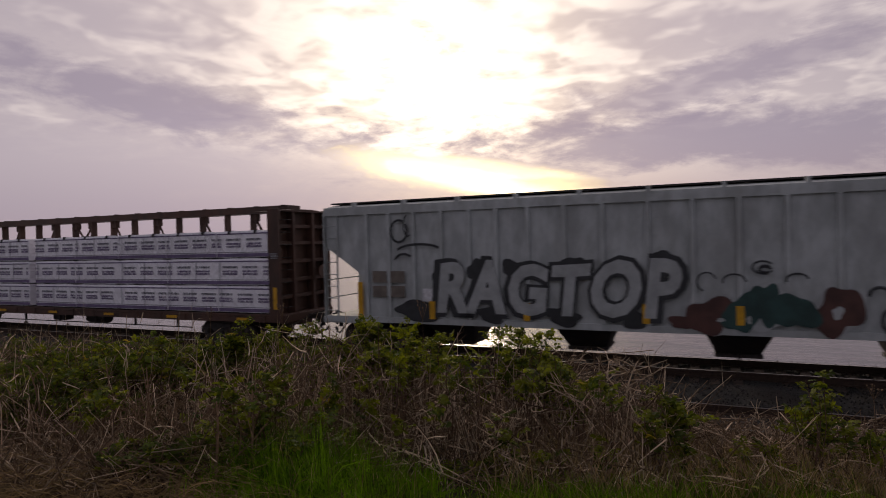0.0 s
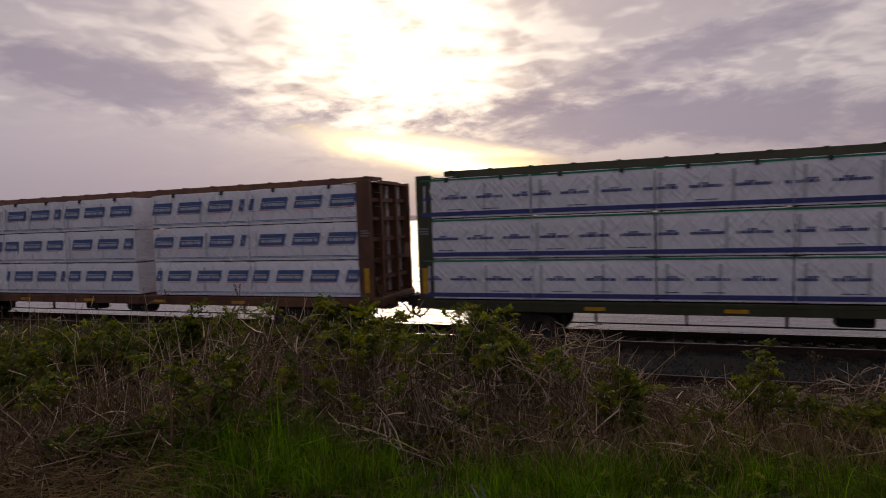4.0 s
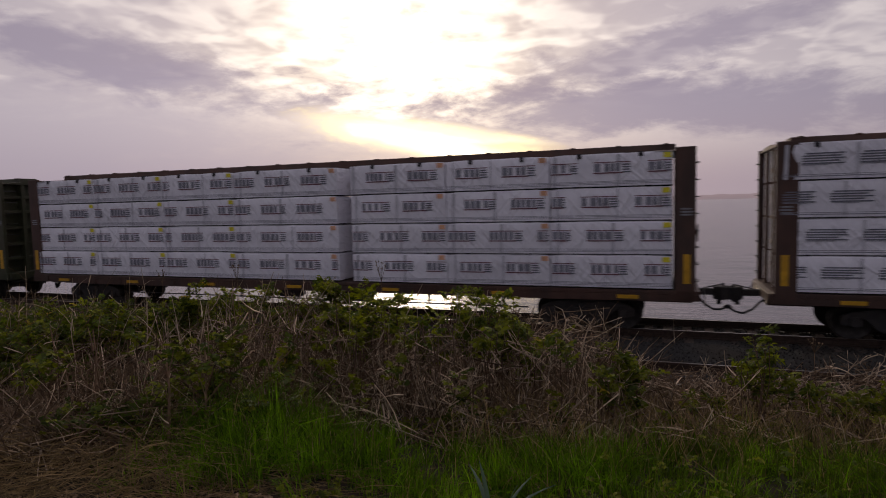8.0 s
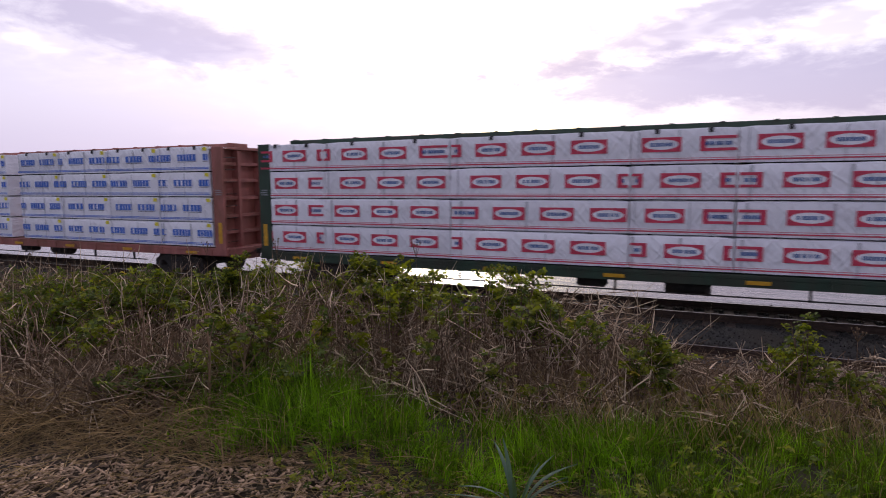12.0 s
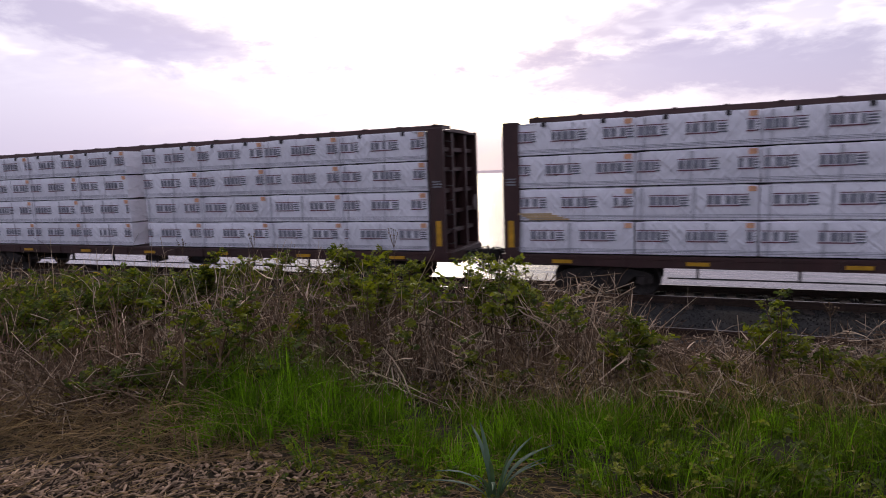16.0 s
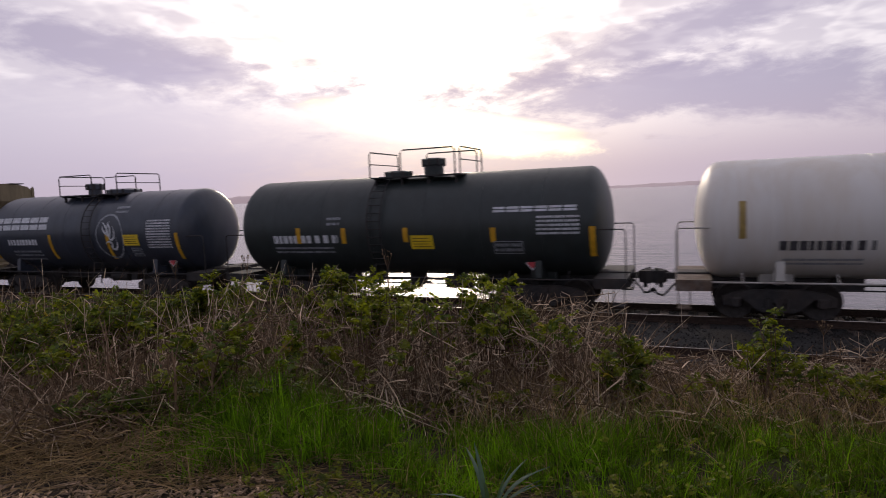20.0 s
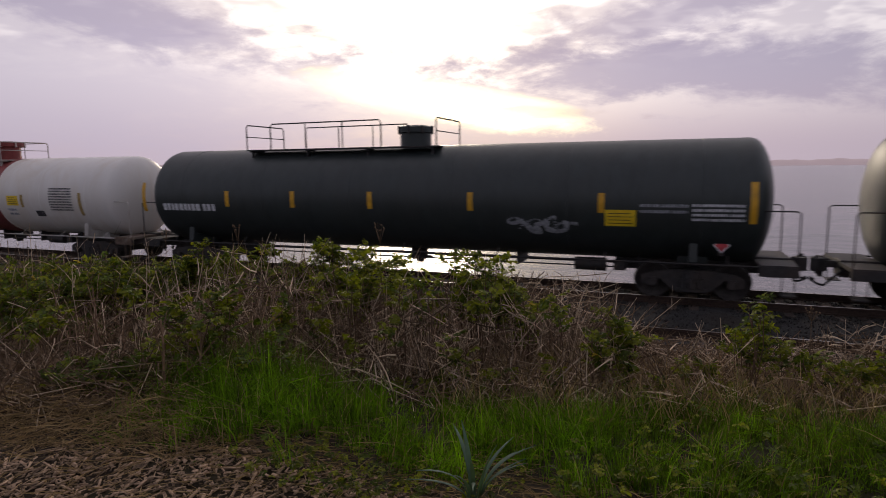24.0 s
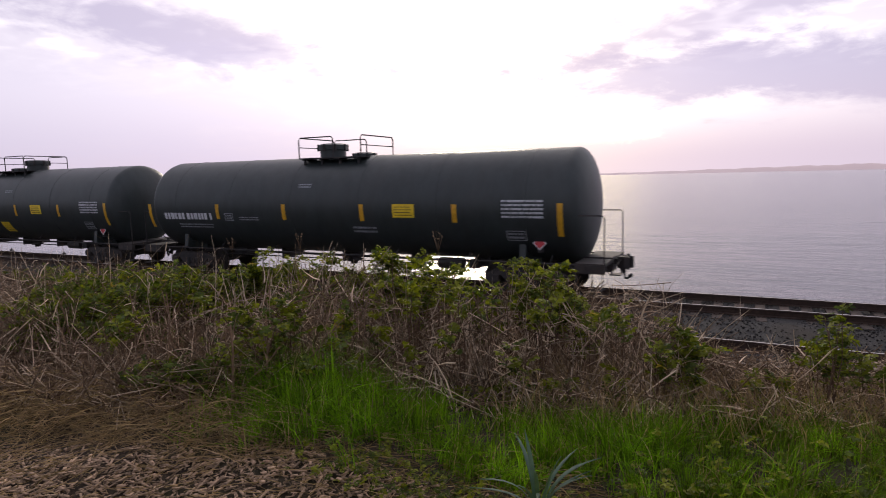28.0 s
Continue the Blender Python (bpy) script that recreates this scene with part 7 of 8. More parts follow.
def make_grass():
    pieces = []
    # tufts: blades that spread from one foot, the outer ones drooping
    foot = scatter(2700, -3.7, 3.0, 2.3, 5.4, grass_amount)
    count = RNG.integers(8, 36, len(foot))
    which = np.repeat(np.arange(len(foot)), count)
    n = len(which)
    big = np.exp(-(((foot[:, 0] + 2.75) / 0.55) ** 2 + ((foot[:, 1] - 3.12) / 0.5) ** 2))
    tall = (RNG.uniform(0.10, 0.30, len(foot)) * RNG.choice([0.7, 1.0, 1.35], len(foot), p=[0.4, 0.45, 0.15]) * (0.9 + 1.0 * big))[which]
    root = foot[which] + RNG.normal(0, 1, (n, 3)) * [0.032, 0.032, 0]
    root[:, 2] = ground_z(root[:, 0], root[:, 1]) - 0.01
    a = RNG.uniform(0, 2 * math.pi, n)
    h = tall * RNG.uniform(0.55, 1.15, n)
    out = h * np.abs(RNG.normal(0.25, 0.5, n)) + RNG.normal(0, 0.02, n)
    sway = (0.12 * np.sin(3.0 * foot[:, 0] + 2.0 * foot[:, 1]))[which] * h
    tip = root + np.stack([np.cos(a) * out + sway, np.sin(a) * out, h * np.clip(1.05 - 0.45 * out / h, 0.35, 1.0)], -1)
    bow = np.stack([-np.cos(a) * out * 0.22, -np.sin(a) * out * 0.22, h * 0.16 * np.clip(out / h, 0, 1)], -1)
    v, f, per = ribbons(root, tip, bow, RNG.uniform(0.0018, 0.0052, n), 4, flat=True, taper=0.08)
    pick = RNG.random(n)
    # towards +x more blades take the darker leaf green, painting in the deep shade
    kind = np.where(pick < 0.07, 1, np.where(pick > 1 - np.interp(root[:, 0], [-1.0, 0.4], [0.10, 0.5]), 2, 0))
    pieces.append((v, f, np.repeat(kind, per)))
    # a mat of dead straw at the edge of the path, heaped where the brambles begin
    mid = lambda x: np.interp(x, [-7, -4.3, -3.7, -3.2, -2.7, -2.2, 0, 3], [1.7, 2.2, 2.42, 2.55, 2.52, 2.75, 2.8, 3.2])
    root = scatter(15000, -6.2, 3.0, 1.5, 4.6, lambda x, y: np.clip(1.3 - np.abs(y - mid(x)) / np.interp(x, [-3.2, -2.2], [0.36, 0.25]), 0.02, 1) * np.interp(x, [-2.7, -2.2, 1.0, 2.5], [1.0, 0.22, 0.12, 0.12]))
    n = len(root)
    pile = np.interp(root[:, 0], [-2.9, -2.4], [1.0, 0.12]) * np.clip((root[:, 1] - mid(root[:, 0]) + 0.35) / 0.5, 0.1, 1.2)
    a, ln = np.where(RNG.random(n) < 0.6, RNG.normal(-0.45, 0.5, n), RNG.uniform(0, 2 * math.pi, n)), RNG.uniform(0.10, 0.46, n)
    root[:, 2] += RNG.uniform(0.0, 0.20, n) * pile + 0.010
    tip = root + np.stack([np.cos(a) * ln, np.sin(a) * ln * 0.8, RNG.uniform(-0.14, 0.08, n) * pile], -1)
    tip[:, 2] = np.maximum(tip[:, 2], ground_z(tip[:, 0], tip[:, 1]) + 0.008)
    v, f, per = ribbons(root, tip, RNG.normal(0, 0.03, (n, 3)) * [1, 1, 0.5] + [0, 0, 0.02], RNG.uniform(0.0012, 0.0030, n), 3, flat=True, taper=0.4)
    pieces.append((v, f, 1))
    # loose straws lying across the chips
    root = scatter(3600, -5.5, 1.2, 1.2, 3.2)
    n = len(root)
    root[:, 2] += 0.022
    a, ln = RNG.uniform(0, 2 * math.pi, n), RNG.uniform(0.05, 0.28, n)
    tip = root + np.stack([np.cos(a) * ln, np.sin(a) * ln, RNG.uniform(0, 0.03, n)], -1)
    tip[:, 2] = np.maximum(tip[:, 2], ground_z(tip[:, 0], tip[:, 1]) + 0.02)
    v, f, per = ribbons(root, tip, RNG.normal(0, 0.012, (n, 3)) * [1, 1, 0] + [0, 0, 0.006], RNG.uniform(0.001, 0.0024, n), 3, flat=True, taper=0.5)
    pieces.append((v, f, 1))
    # dead grass standing among the green on the slope
    root = scatter(2600, -1.6, 2.6, 3.2, 5.6, lambda x, y: np.clip((y - stalk_front(x) + 0.9) / 0.6, 0, 1) * 0.8)
    n = len(root)
    h = RNG.uniform(0.12, 0.42, n)
    a = RNG.uniform(0, 2 * math.pi, n)
    tip = root + np.stack([np.cos(a) * h * 0.5, np.sin(a) * h * 0.5, h], -1)
    v, f, per = ribbons(root, tip, RNG.normal(0, 0.02, (n, 3)), RNG.uniform(0.0016, 0.0040, n), 3, flat=True, taper=0.3)
    pieces.append((v, f, 1))
    # flat small leaves of clover and other weeds along the edge of the chips
    weed = lambda x, y: np.clip(np.exp(-(((x + 1.62) / 0.40) ** 2 + ((y - 2.52) / 0.18) ** 2)) * 2.4 + np.exp(-((y - np.interp(x, [-2.4, -1.5, 0, 2], [2.5, 2.6, 3.1, 3.6])) / 0.22) ** 2) * 0.35
                                + np.interp(x, [-1.0, 0.0], [0.03, 0.10]) * (y > 3.0) * (y < stalk_front(x)), 0, 1)
    spot = scatter(2800, -2.4, 2.6, 2.2, 4.8, weed)
    n = len(spot)
    spot[:, 2] += RNG.uniform(0.01, 0.07, n) + np.where(spot[:, 0] > -0.6, RNG.uniform(0, 0.14, n), 0)
    way = unit(np.stack([RNG.normal(0, 1, n), RNG.normal(0, 1, n), RNG.uniform(-0.1, 0.7, n)], -1))
    v, f, m = leaf_mesh(spot, way, RNG.uniform(0.022, 0.05, n) * np.where(spot[:, 0] > -0.6, 1.3, 1.0), RNG, 0.6)
    pieces.append((v, f, np.where(m == 0, 2, 3)))
    v, f, m = joined(pieces)
    ob = new("grass", bulk("grass", v, f, [grass_green, dry_grass, leaf_green, leaf_young], m))
    tagged(ob, "fresh green grass tufts mixed with dead straw", "grass", kind="stuff")


def make_chips():
    n = 26000
    root = scatter(n, -7.5, 3.0, -0.6, 3.1, lambda x, y: np.clip((np.interp(x, [-7, -4, -3.5, -2.9, -2.3, -1.7, -1.0, 0.5, 2], [1.6, 2.0, 2.12, 2.36, 2.62, 2.72, 2.68, 2.9, 3.0]) - y) / 0.30, 0, 1) * np.clip((y + 0.6) / 2.0, 0, 1) * np.clip((3.0 - x) / 1.2, 0, 1) * np.clip((x + 7.5) / 1.5, 0, 1))
    n = len(root)
    lx, ly, lz = RNG.uniform(0.006, 0.026, n) * RNG.choice([1.0, 2.6], n, p=[0.85, 0.15]), RNG.uniform(0.0015, 0.009, n), RNG.uniform(0.001, 0.003, n)
    a, b = RNG.uniform(0, 6.283, n), RNG.normal(0, 0.17, n)
    ux = np.stack([np.cos(a) * np.cos(b), np.sin(a) * np.cos(b), np.sin(b)], -1)
    uy = np.stack([-np.sin(a), np.cos(a), RNG.normal(0, 0.25, n)], -1)
    uz = np.cross(ux, uy)
    c = root + np.stack([0 * lx, 0 * lx, 0.006 + RNG.uniform(0, 0.016, n)], -1)
    sg = np.array([(i, j, k) for i in (-1, 1) for j in (-1, 1) for k in (-1, 1)], float)
    nar = np.where(sg[None, :, 0:1] > 0, RNG.uniform(0.3, 1.0, (n, 1, 1)), 1.0)
    v = c[:, None] + sg[None, :, 0:1] * (ux * lx[:, None])[:, None] + sg[None, :, 1:2] * nar * (uy * ly[:, None])[:, None] + sg[None, :, 2:3] * (uz * lz[:, None])[:, None]
    quad = np.array([(0, 1, 3, 2), (4, 6, 7, 5), (0, 4, 5, 1), (2, 3, 7, 6), (0, 2, 6, 4), (1, 5, 7, 3)])
    f = (quad[None] + 8 * np.arange(n)[:, None, None]).reshape(-1, 4)
    ob = new("wood_chips", bulk("wood_chips", v.reshape(-1, 3), f, [chip_wood]))
    tagged(ob, "pale brown wood chip mulch on the path", "wood chips", kind="stuff")


def leaf_mesh(pos, way, size, rng, share):
    """Compound leaves: toothed leaflets in pairs along a rib, each a folded blade."""
    n = len(pos)
    side = unit(np.cross(way, rng.normal(0, 0.35, (n, 3)) + [0, 0, 1]))
    up = np.cross(side, way)
    vs = []
    spots = [(0.25, -1), (0.25, 1), (0.55, -1), (0.55, 1), (0.82, -1), (0.82, 1), (0.9, 0)]
    for k, s in spots:
        base = pos + way * (size * k)[:, None]
        out = unit(way * (0.55 if s else 1.0) + side * s * 0.9 + rng.normal(0, 0.18, (n, 3)) - [0, 0, 0.22])
        cross = unit(np.cross(out, up + rng.normal(0, 0.25, (n, 3))))
        nrm = np.cross(cross, out)
        ln = (size * rng.uniform(0.38, 0.58, n))[:, None]
        w = ln * 0.34
        root, tip = base, base + out * ln - nrm * ln * 0.10
        m1, m2 = base + out * ln * 0.38, base + out * ln * 0.72 - nrm * ln * 0.03
        fold = nrm * w * 0.35
        vs.append(np.stack([root, m1 - cross * w + fold, m2 - cross * w * 0.8 + fold, tip, m2 + cross * w * 0.8 + fold, m1 + cross * w + fold], 1))
    v = np.stack(vs, 1).reshape(-1, 3)
    quad = np.array([(0, 1, 2, 3), (0, 3, 4, 5)])
    f = (quad[None] + 6 * np.arange(n * len(spots))[:, None, None]).reshape(-1, 4)
    young = rng.random(n) < share
    odd = rng.random(n) < 0.004
    m = np.repeat(np.where(odd, 2, young.astype(int)), len(spots) * 2)
    return v, f, m


def shrub(x, y, top, wide, stems, leaves, share=0.35, size=0.085, seed=0, open_=False):
    """A bramble or wild rose: bent woody stems with side twigs, leaves mostly at the outside."""
    rng = np.random.default_rng(seed)
    z = float(ground_z(x, y))
    high = max(0.25, top - z)
    bush = thing("shrub", "leafy green shrub with arching thorny stems" if not open_ else "thin upright shrub with sparse leaves on arching stems", "shrub", "shrubs on the bank")
    bush.location = (x, y, z)
    g = Geo()
    lp, lw = [], []
    for s in range(stems):
        a = rng.uniform(0, 6.283)
        r = wide * rng.uniform(0.2, 1.0)
        h = high * rng.uniform(0.62, 1.0) * (1.0 if s else 1.0)
        p0 = Vector((rng.normal(0, 0.08) * wide, rng.normal(0, 0.08) * wide, -0.05))
        p3 = Vector((math.cos(a) * r, math.sin(a) * r, h * 0.97 if s == 0 else h * 0.93))
        p1 = p0.lerp(p3, 0.35) + Vector((rng.normal(0, 0.05), rng.normal(0, 0.05), 0.22 * h))
        p2 = p0.lerp(p3, 0.7) + Vector((rng.normal(0, 0.05), rng.normal(0, 0.05), 0.16 * h))
        line = [p0, p0.lerp(p1, 0.5), p1, p1.lerp(p2, 0.5), p2, p2.lerp(p3, 0.5), p3]
        g.tube(line, 0.007, 5, r1=0.002, caps=False)
        for k in range(3 if open_ else 4):
            i = int(rng.integers(2, 6))
            q0 = line[i]
            b = rng.uniform(0, 6.283)
            ln = rng.uniform(0.10, 0.30) * (0.5 + 0.5 * wide)
            q1 = q0 + Vector((math.cos(b) * ln, math.sin(b) * ln, ln * rng.uniform(0.0, 0.9)))
            g.tube([q0, q0.lerp(q1, 0.5) + Vector((0, 0, 0.02)), q1], 0.003, 4, r1=0.0015, caps=False)
            for t in rng.uniform(0.3, 1.0, max(1, leaves // (stems * 2))):
                lp.append(q0.lerp(q1, t))
                c = rng.uniform(0, 6.283)
                lw.append((math.cos(c), math.sin(c), rng.uniform(-0.1, 0.9)))
        for t in rng.uniform(0.30, 1.0, max(2, int(leaves / (stems * 1.3)))):
            j = min(5, int(t * 6))
            lp.append(line[j].lerp(line[j + 1], t * 6 - j))
            c = rng.uniform(0, 6.283)
            lw.append((math.cos(c), math.sin(c), rng.uniform(-0.1, 0.9)))
    part("woody_frame", g, twig_bark, bush, "brown woody stems")
    pos, way = np.array([tuple(p) for p in lp]), unit(np.array(lw))
    v, f, m = leaf_mesh(pos, way, size * rng.uniform(0.6, 1.2, len(pos)), rng, share)
    leaf = new("foliage", bulk("foliage", v, f, [leaf_green, leaf_young, leaf_yellow], m))
    leaf.parent = bush
    tagged(leaf, "toothed green leaves, the young ones yellowish", kind="stuff")


def sprig(x, y, h, label, seed):
    """A young shoot: a few thin stems with toothed leaves crowded at their ends."""
    rng = np.random.default_rng(seed)
    shoot = thing("leafy_shoot", label, "young plant", "leafy shoots on the bank")
    shoot.location = (x, y, float(ground_z(x, y)))
    lp, lw, g = [], [], Geo()
    for s in range(int(rng.integers(2, 5))):
        a, r = rng.uniform(0, 6.283), rng.uniform(0.0, 0.11)
        top = Vector((math.cos(a) * r, math.sin(a) * r, h * (1.0 if s == 0 else rng.uniform(0.78, 0.97)) - 0.03))
        foot = Vector((rng.normal(0, 0.02), rng.normal(0, 0.02), -0.03))
        mid = foot.lerp(top, 0.6) + Vector((rng.normal(0, 0.03), rng.normal(0, 0.03), 0))
        line = [foot, foot.lerp(mid, 0.5), mid, mid.lerp(top, 0.6), top]
        g.tube(line, 0.0045, 5, r1=0.002, caps=False)
        for k in range(int(rng.integers(5, 9))):
            t = 1 - 0.28 / max(h, 0.3) * rng.uniform(0, 1) ** 1.4
            j = min(3, int(t * 4))
            lp.append(line[j].lerp(line[j + 1], t * 4 - j))
            c = rng.uniform(0, 6.283)
            lw.append((math.cos(c), math.sin(c), rng.uniform(0.05, 0.9)))
    part("stem", g, twig_bark, shoot, "thin brown stems")
    pos, way = np.array([tuple(p) for p in lp]), unit(np.array(lw))
    v, f, m = leaf_mesh(pos, way, rng.uniform(0.055, 0.105, len(pos)), rng, 0.7)
    leaf = new("foliage", bulk("foliage", v, f, [leaf_green, leaf_young, leaf_yellow], m))
    leaf.parent = shoot
    tagged(leaf, "toothed yellow-green leaves", kind="stuff")


# place on the bank and height of each shoot
SHOOTS = (
    ("young yellow-green leafy shoot among dead stalks", ((-3.76, 3.15, 0.81), (-3.44, 3.25, 0.73), (-3.52, 3.23, 0.56), (-3.77, 3.15, 0.46), (-3.21, 3.42, 0.84), (-2.95, 3.78, 0.70), (-2.75, 3.98, 0.53), (-4.46, 2.94, 0.65), (-4.66, 2.93, 0.55), (-4.17, 3.01, 0.31), (-3.14, 3.50, 0.70), (-3.01, 3.70, 0.37), (-3.35, 3.29, 0.24), (-3.93, 3.09, 0.22))),
    ("leafy green shoot rising over dead stalks", ((-2.92, 4.47, 1.17), (-2.74, 4.64, 1.11), (-2.60, 4.69, 1.04), (-2.52, 4.14, 0.91), (-2.79, 4.02, 0.89), (-2.17, 4.30, 0.91), (-1.68, 5.11, 1.12), (-1.44, 5.22, 1.06), (-1.20, 4.72, 0.87), (-0.99, 4.82, 0.85), (-1.58, 4.55, 0.92), (-1.96, 4.38, 0.94))),
    ("leafy young shoot in the middle of dry stalks", ((-1.66, 4.14, 0.55), (-1.61, 4.17, 0.46), (-1.69, 4.13, 0.29), (-1.31, 4.29, 0.31), (-1.25, 4.32, 0.28), (-2.36, 3.82, 0.45), (-2.03, 3.97, 0.12), (-1.87, 4.05, 0.12), (-2.13, 3.93, 0.59), (-0.95, 4.45, 0.38), (-2.69, 3.69, 0.16))),
    ("leafy shoot on the open slope", ((-0.65, 4.72, 0.56), (-0.55, 4.76, 0.53), (-0.45, 4.81, 0.45), (0.44, 5.20, 0.90), (0.50, 5.23, 0.78), (0.35, 5.18, 0.65), (-0.03, 4.99, 0.37), (0.18, 5.10, 0.34), (0.67, 5.31, 0.57), (0.82, 5.37, 0.52), (1.40, 5.51, 0.51), (1.30, 5.50, 0.33), (1.08, 5.48, 0.12), (0.40, 5.19, 0.17), (-0.19, 4.92, 0.23), (1.17, 5.49, 0.41), (0.56, 5.26, 0.36), (0.23, 5.11, 0.12), (0.86, 5.40, 0.15), (-0.35, 4.85, 0.12), (0.66, 5.30, 0.12), (1.36, 5.51, 0.12))),
)


def make_shrubs():
    # the ones that stand against the train and the water
    tall = [(-4.38, 5.5, 2.49, 0.30, 6, 70, True), (-4.06, 5.5, 2.52, 0.28, 5, 60, True), (-3.66, 5.5, 2.50, 0.26, 6, 95, False), (-3.25, 5.5, 2.50, 0.26, 5, 70, True), (-2.86, 5.5, 2.68, 0.20, 4, 46, True), (-3.15, 5.2, 2.28, 0.30, 6, 90, True),
            (-3.9, 5.2, 2.25, 0.34, 6, 90, True), (-1.98, 5.5, 2.47, 0.34, 6, 80, True), (-1.70, 5.4, 2.34, 0.25, 5, 60, True), (-1.45, 5.3, 2.12, 0.24, 5, 40, True), (-0.55, 5.2, 2.00, 0.22, 6, 52, True), (0.50, 5.5, 2.20, 0.12, 3, 34, True)]
    tall += [(1.15, 5.5, 1.72, 0.34, 5, 16, True), (1.6, 5.5, 1.75, 0.4, 5, 20, True), (2.2, 5.7, 1.85, 0.45, 6, 36, True),
            (-5.0, 5.5, 2.37, 0.36, 7, 100, True), (-5.8, 5.8, 2.32, 0.42, 8, 130, False), (-2.45, 5.4, 2.20, 0.30, 5, 50, True)]
    for i, (x, y, top, wide, stems, leaves, sparse) in enumerate(tall):
        shrub(x, y, top + 0.04, wide, stems + 1, int(leaves * 1.6), 0.6, 0.085, 40 + i, sparse)
    # the mass of bramble at the far side; nearer ones stand lower against the view
    rng = random.Random(8)
    for i in range(66):
        y = 3.1 + 3.5 * ((i * 0.618) % 1.0)
        x = -(0.92 + 1.05 * ((i * 0.377 + 0.1) % 1.0)) * y
        rise = np.interp(x / y, [-2.4, -1.67, -1.32, -0.8], [0.22, 0.205, 0.18, 0.15])
        top = EYE_Z - y * float(rise) - rng.uniform(0.02, 0.36) - max(0.0, 4.2 - y) * 0.25
        thick = x / y < -1.05
        shrub(x, y, top - (0.10 if i % 3 else 0.0), 0.52, 8, 74 if thick else 52, 0.42, 0.080, 80 + i, not thick)
    # low bramble growth towards the path
    for i in range(26):
        y = 2.75 + 1.1 * ((i * 0.618) % 1.0)
        x = -(1.16 + 0.8 * ((i * 0.377 + 0.3) % 1.0)) * y
        shrub(x, y, float(ground_z(x, y)) + rng.uniform(0.20, 0.45), 0.34, 6, 26, 0.2, 0.070, 300 + i)
    # young leafy shoots that stand out among the stalks, on the slope and in the grass
    for k, (label, spots) in enumerate(SHOOTS):
        for i, (x, y, top) in enumerate(spots):
            sprig(x, y, top, label, 500 + 40 * k + i)


def make_strap_leaves():
    """A clump of strap-shaped leaves beside the path."""
    x, y = -0.90, 2.58
    clump = thing("bulb_plant", "clump of upright blue-green strap leaves beside the path", "plant")
    clump.location = (x, y, float(ground_z(x, y)))
    rng = random.Random(6)
    for i in range(13):
        a = rng.uniform(0, 6.283)
        ln, out = rng.uniform(0.26, 0.50), rng.uniform(0.05, 0.34)
        w = rng.uniform(0.009, 0.015)
        g, vs, fs = Geo(), [], []
        ca, sa = math.cos(a), math.sin(a)
        for k in range(8):
            t = k / 7
            r, z = out * t ** 1.7, ln * (t - 0.22 * t * t * out / 0.15)
            ww = w * (1 - t ** 4 * 0.95)
            cx, cy = 0.025 * ca + ca * r, 0.025 * sa + sa * r
            vs += [(cx - sa * ww, cy + ca * ww, z), (cx - ca * 0.002, cy - sa * 0.002, z + 0.003), (cx + sa * ww, cy - ca * ww, z)]
        for k in range(7):
            for j in range(2):
                fs.append((3 * k + j, 3 * k + j + 1, 3 * k + j + 4, 3 * k + j + 3))
        part("leaf", g.add(vs, fs), blade_blue, clump, "", 60)


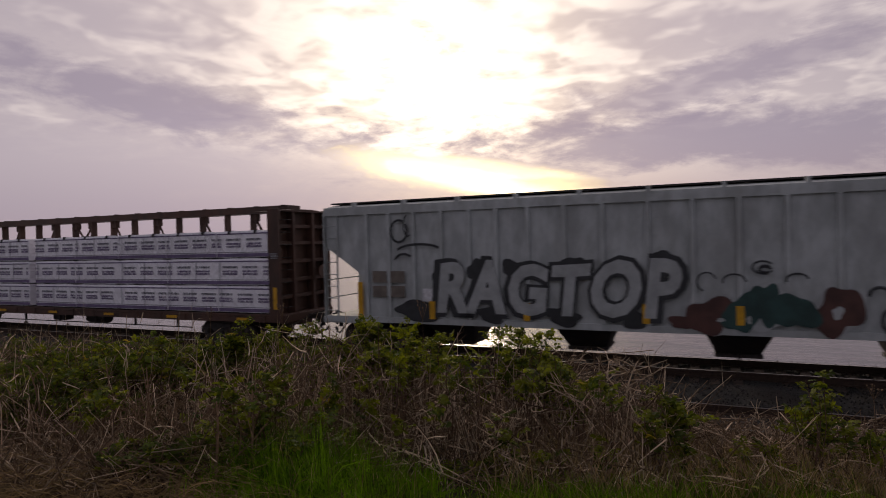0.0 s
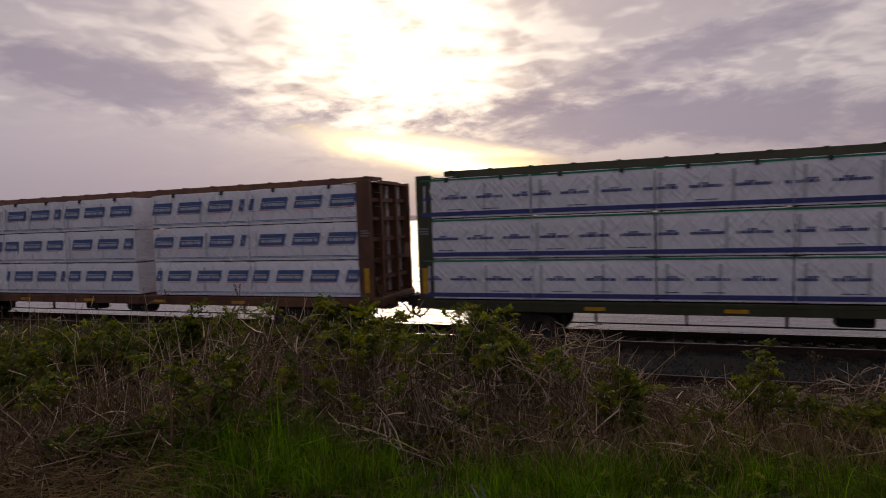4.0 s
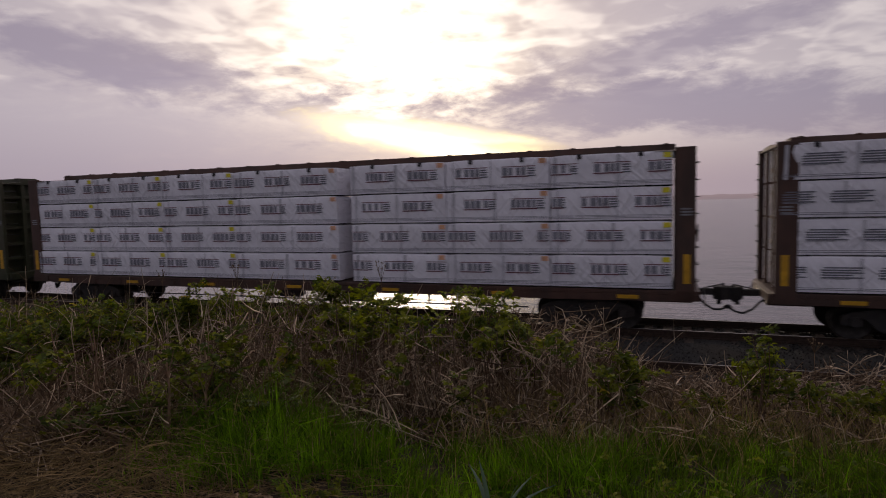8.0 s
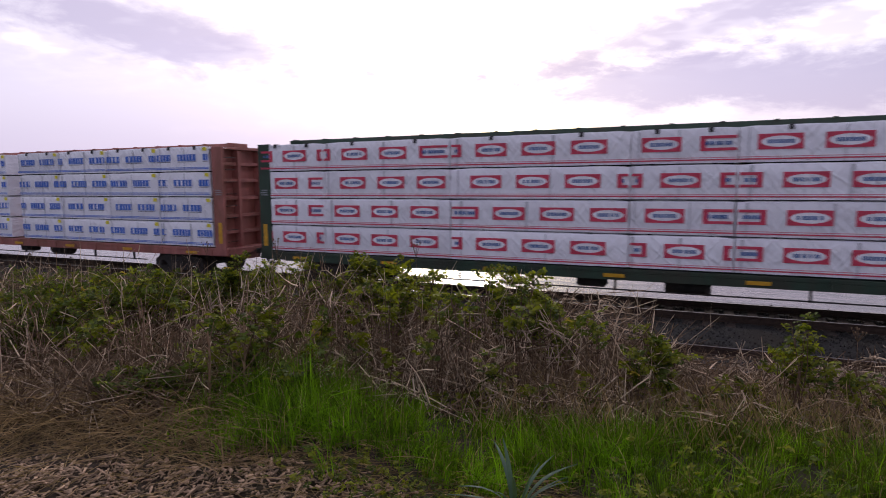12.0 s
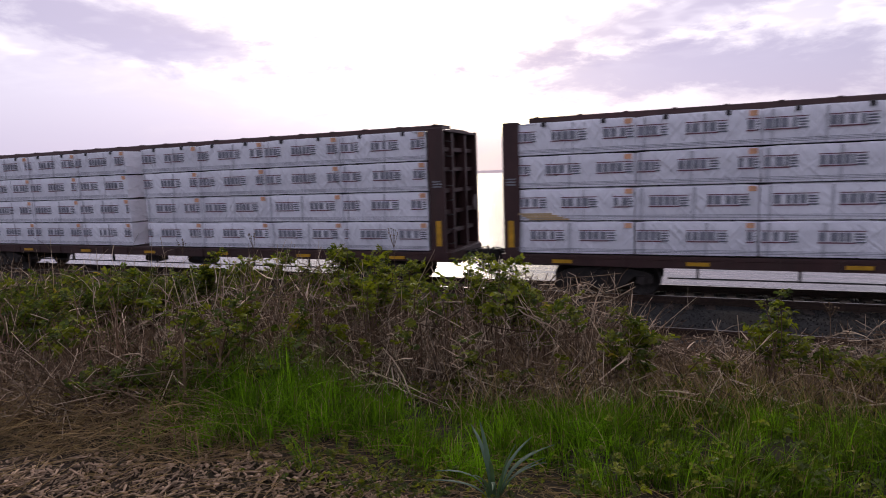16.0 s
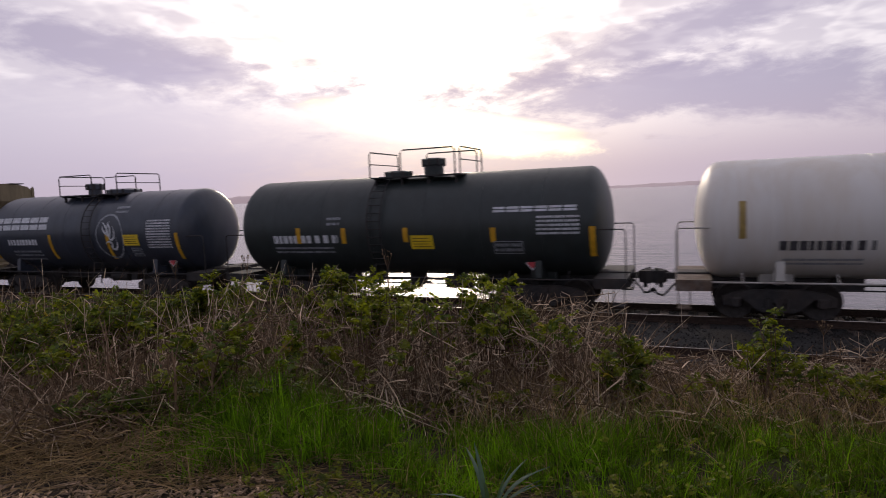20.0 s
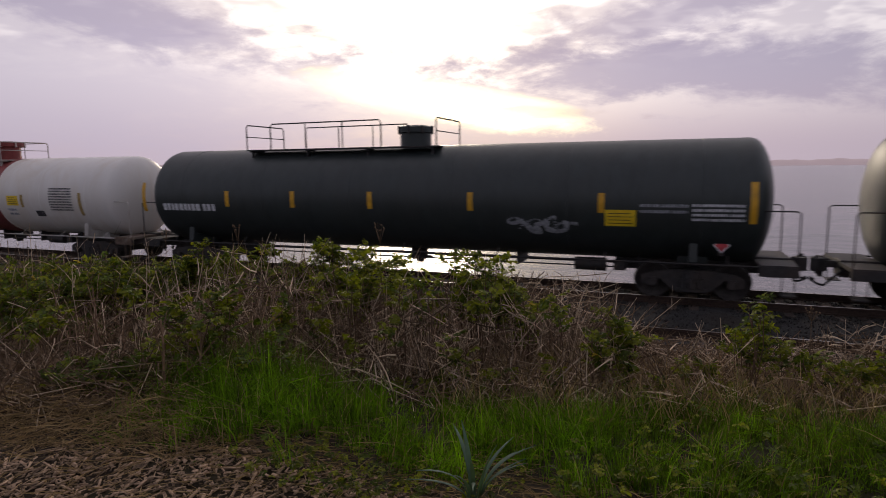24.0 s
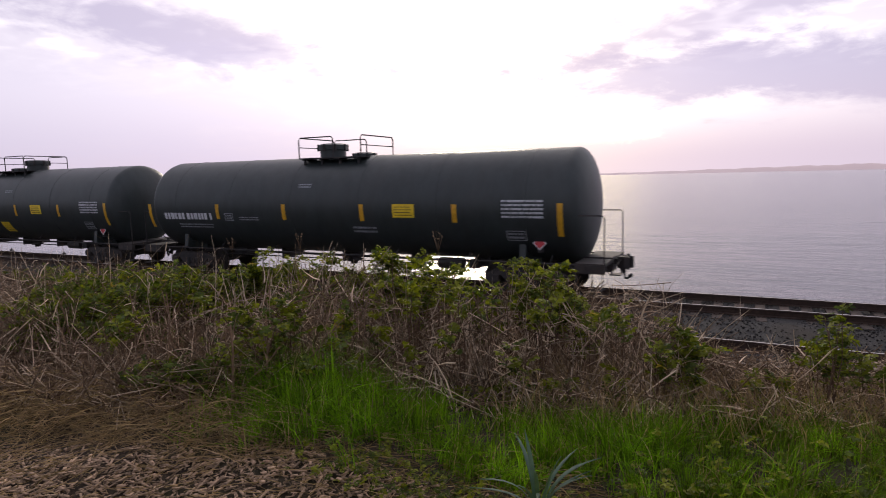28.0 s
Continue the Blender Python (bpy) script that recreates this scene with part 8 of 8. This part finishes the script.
def make_seed_heads():
    """Tall dead flower stems with airy heads."""
    for i, (x, y, h) in enumerate(((-2.98, 5.4, 1.42), (-6.2, 5.6, 1.25), (-1.75, 5.4, 1.0), (-4.75, 5.3, 1.35), (0.95, 5.9, 0.85))):
        rng = random.Random(30 + i)
        z = float(ground_z(x, y))
        p = thing("seed_head", "thin dead flower stem with a small airy seed head", "dead flower", "seed heads on the bank")
        p.location = (x, y, z)
        part("stem", Geo().tube([(0, 0, -0.03), (0.02, 0, h * 0.5), (0.01, 0.01, h * 0.86)], 0.004, 5, r1=0.002), dry_stem, p)
        g = Geo()
        for k in range(12):
            a, r = rng.uniform(0, 6.283), rng.uniform(0.02, 0.07)
            e = (0.01 + r * math.cos(a), 0.01 + r * math.sin(a), h * rng.uniform(0.94, 1.0))
            g.tube([(0.01, 0.01, h * 0.86), e], 0.0012, 4)
            g.tube([e, (e[0], e[1], e[2] + 0.012)], 0.006, 5)
        tagged(part("umbel", g, dry_stem, p), kind="stuff")


make_ground()
make_sea()
make_headland()
make_ballast()
make_track(TRACKS[0], "main track with worn polished rails on dark ties")
make_track(TRACKS[1], "second track with rusty rails on dark ties")
lumber_cars()
graffiti_hopper()
rusty_hopper()
tank_cars()
make_stalks()
make_grass()
make_chips()
make_shrubs()
make_strap_leaves()
make_seed_heads()


# How far the train is ahead of or behind an even pace, in metres.
LAGS = ((0.0, 0.23), (1.0, 0.02), (2.0, 0.13), (3.0, -0.06), (6.0, -0.08), (7.0, -0.34), (8.0, 0.21), (9.0, -0.21), (10.0, 0.02), (11.0, -0.01), (12.0, -0.05), (14.5, -0.11), (15.0, -0.04), (16.0, 0.11), (17.0, 0.10), (18.0, 0.10), (19.0, -0.01), (20.0, -0.01), (21.0, -0.13), (22.0, 0.02), (22.5, 0.12), (24.5, -0.10), (25.0, -0.07), (26.0, -0.01), (26.5, -0.05), (27.0, -0.01), (27.5, 0.05), (28.0, 0.18))


def motions():
    """The whole train rolls by at one speed, to the left."""
    for ob, place in TRAIN:
        walk(ob, [(t, LINE @ pose(place + lag - SPEED * t, TRACK_Y, 0)) for t, lag in LAGS])
    # the wheels roll while their car passes
    places = {ob.name: place for ob, place in TRAIN}
    for wheel, car, dx in ROLLING:
        at = places[car.name] + wheel.parent.matrix_basis.translation.x + dx
        first, last = max(0, math.ceil((at - 22.0) / SPEED * FPS)), min(28 * FPS, math.floor((at + 36.0) / SPEED * FPS))
        times = sorted({0.0, 28.0} | {k / FPS for k in range(first, last + 1)})
        walk(wheel, [(t, pose(dx, 0, WHEEL_R) @ Matrix.Rotation(-SPEED * min(max(t, first / FPS), last / FPS) / WHEEL_R, 4, "Y")) for t in times])


motions()
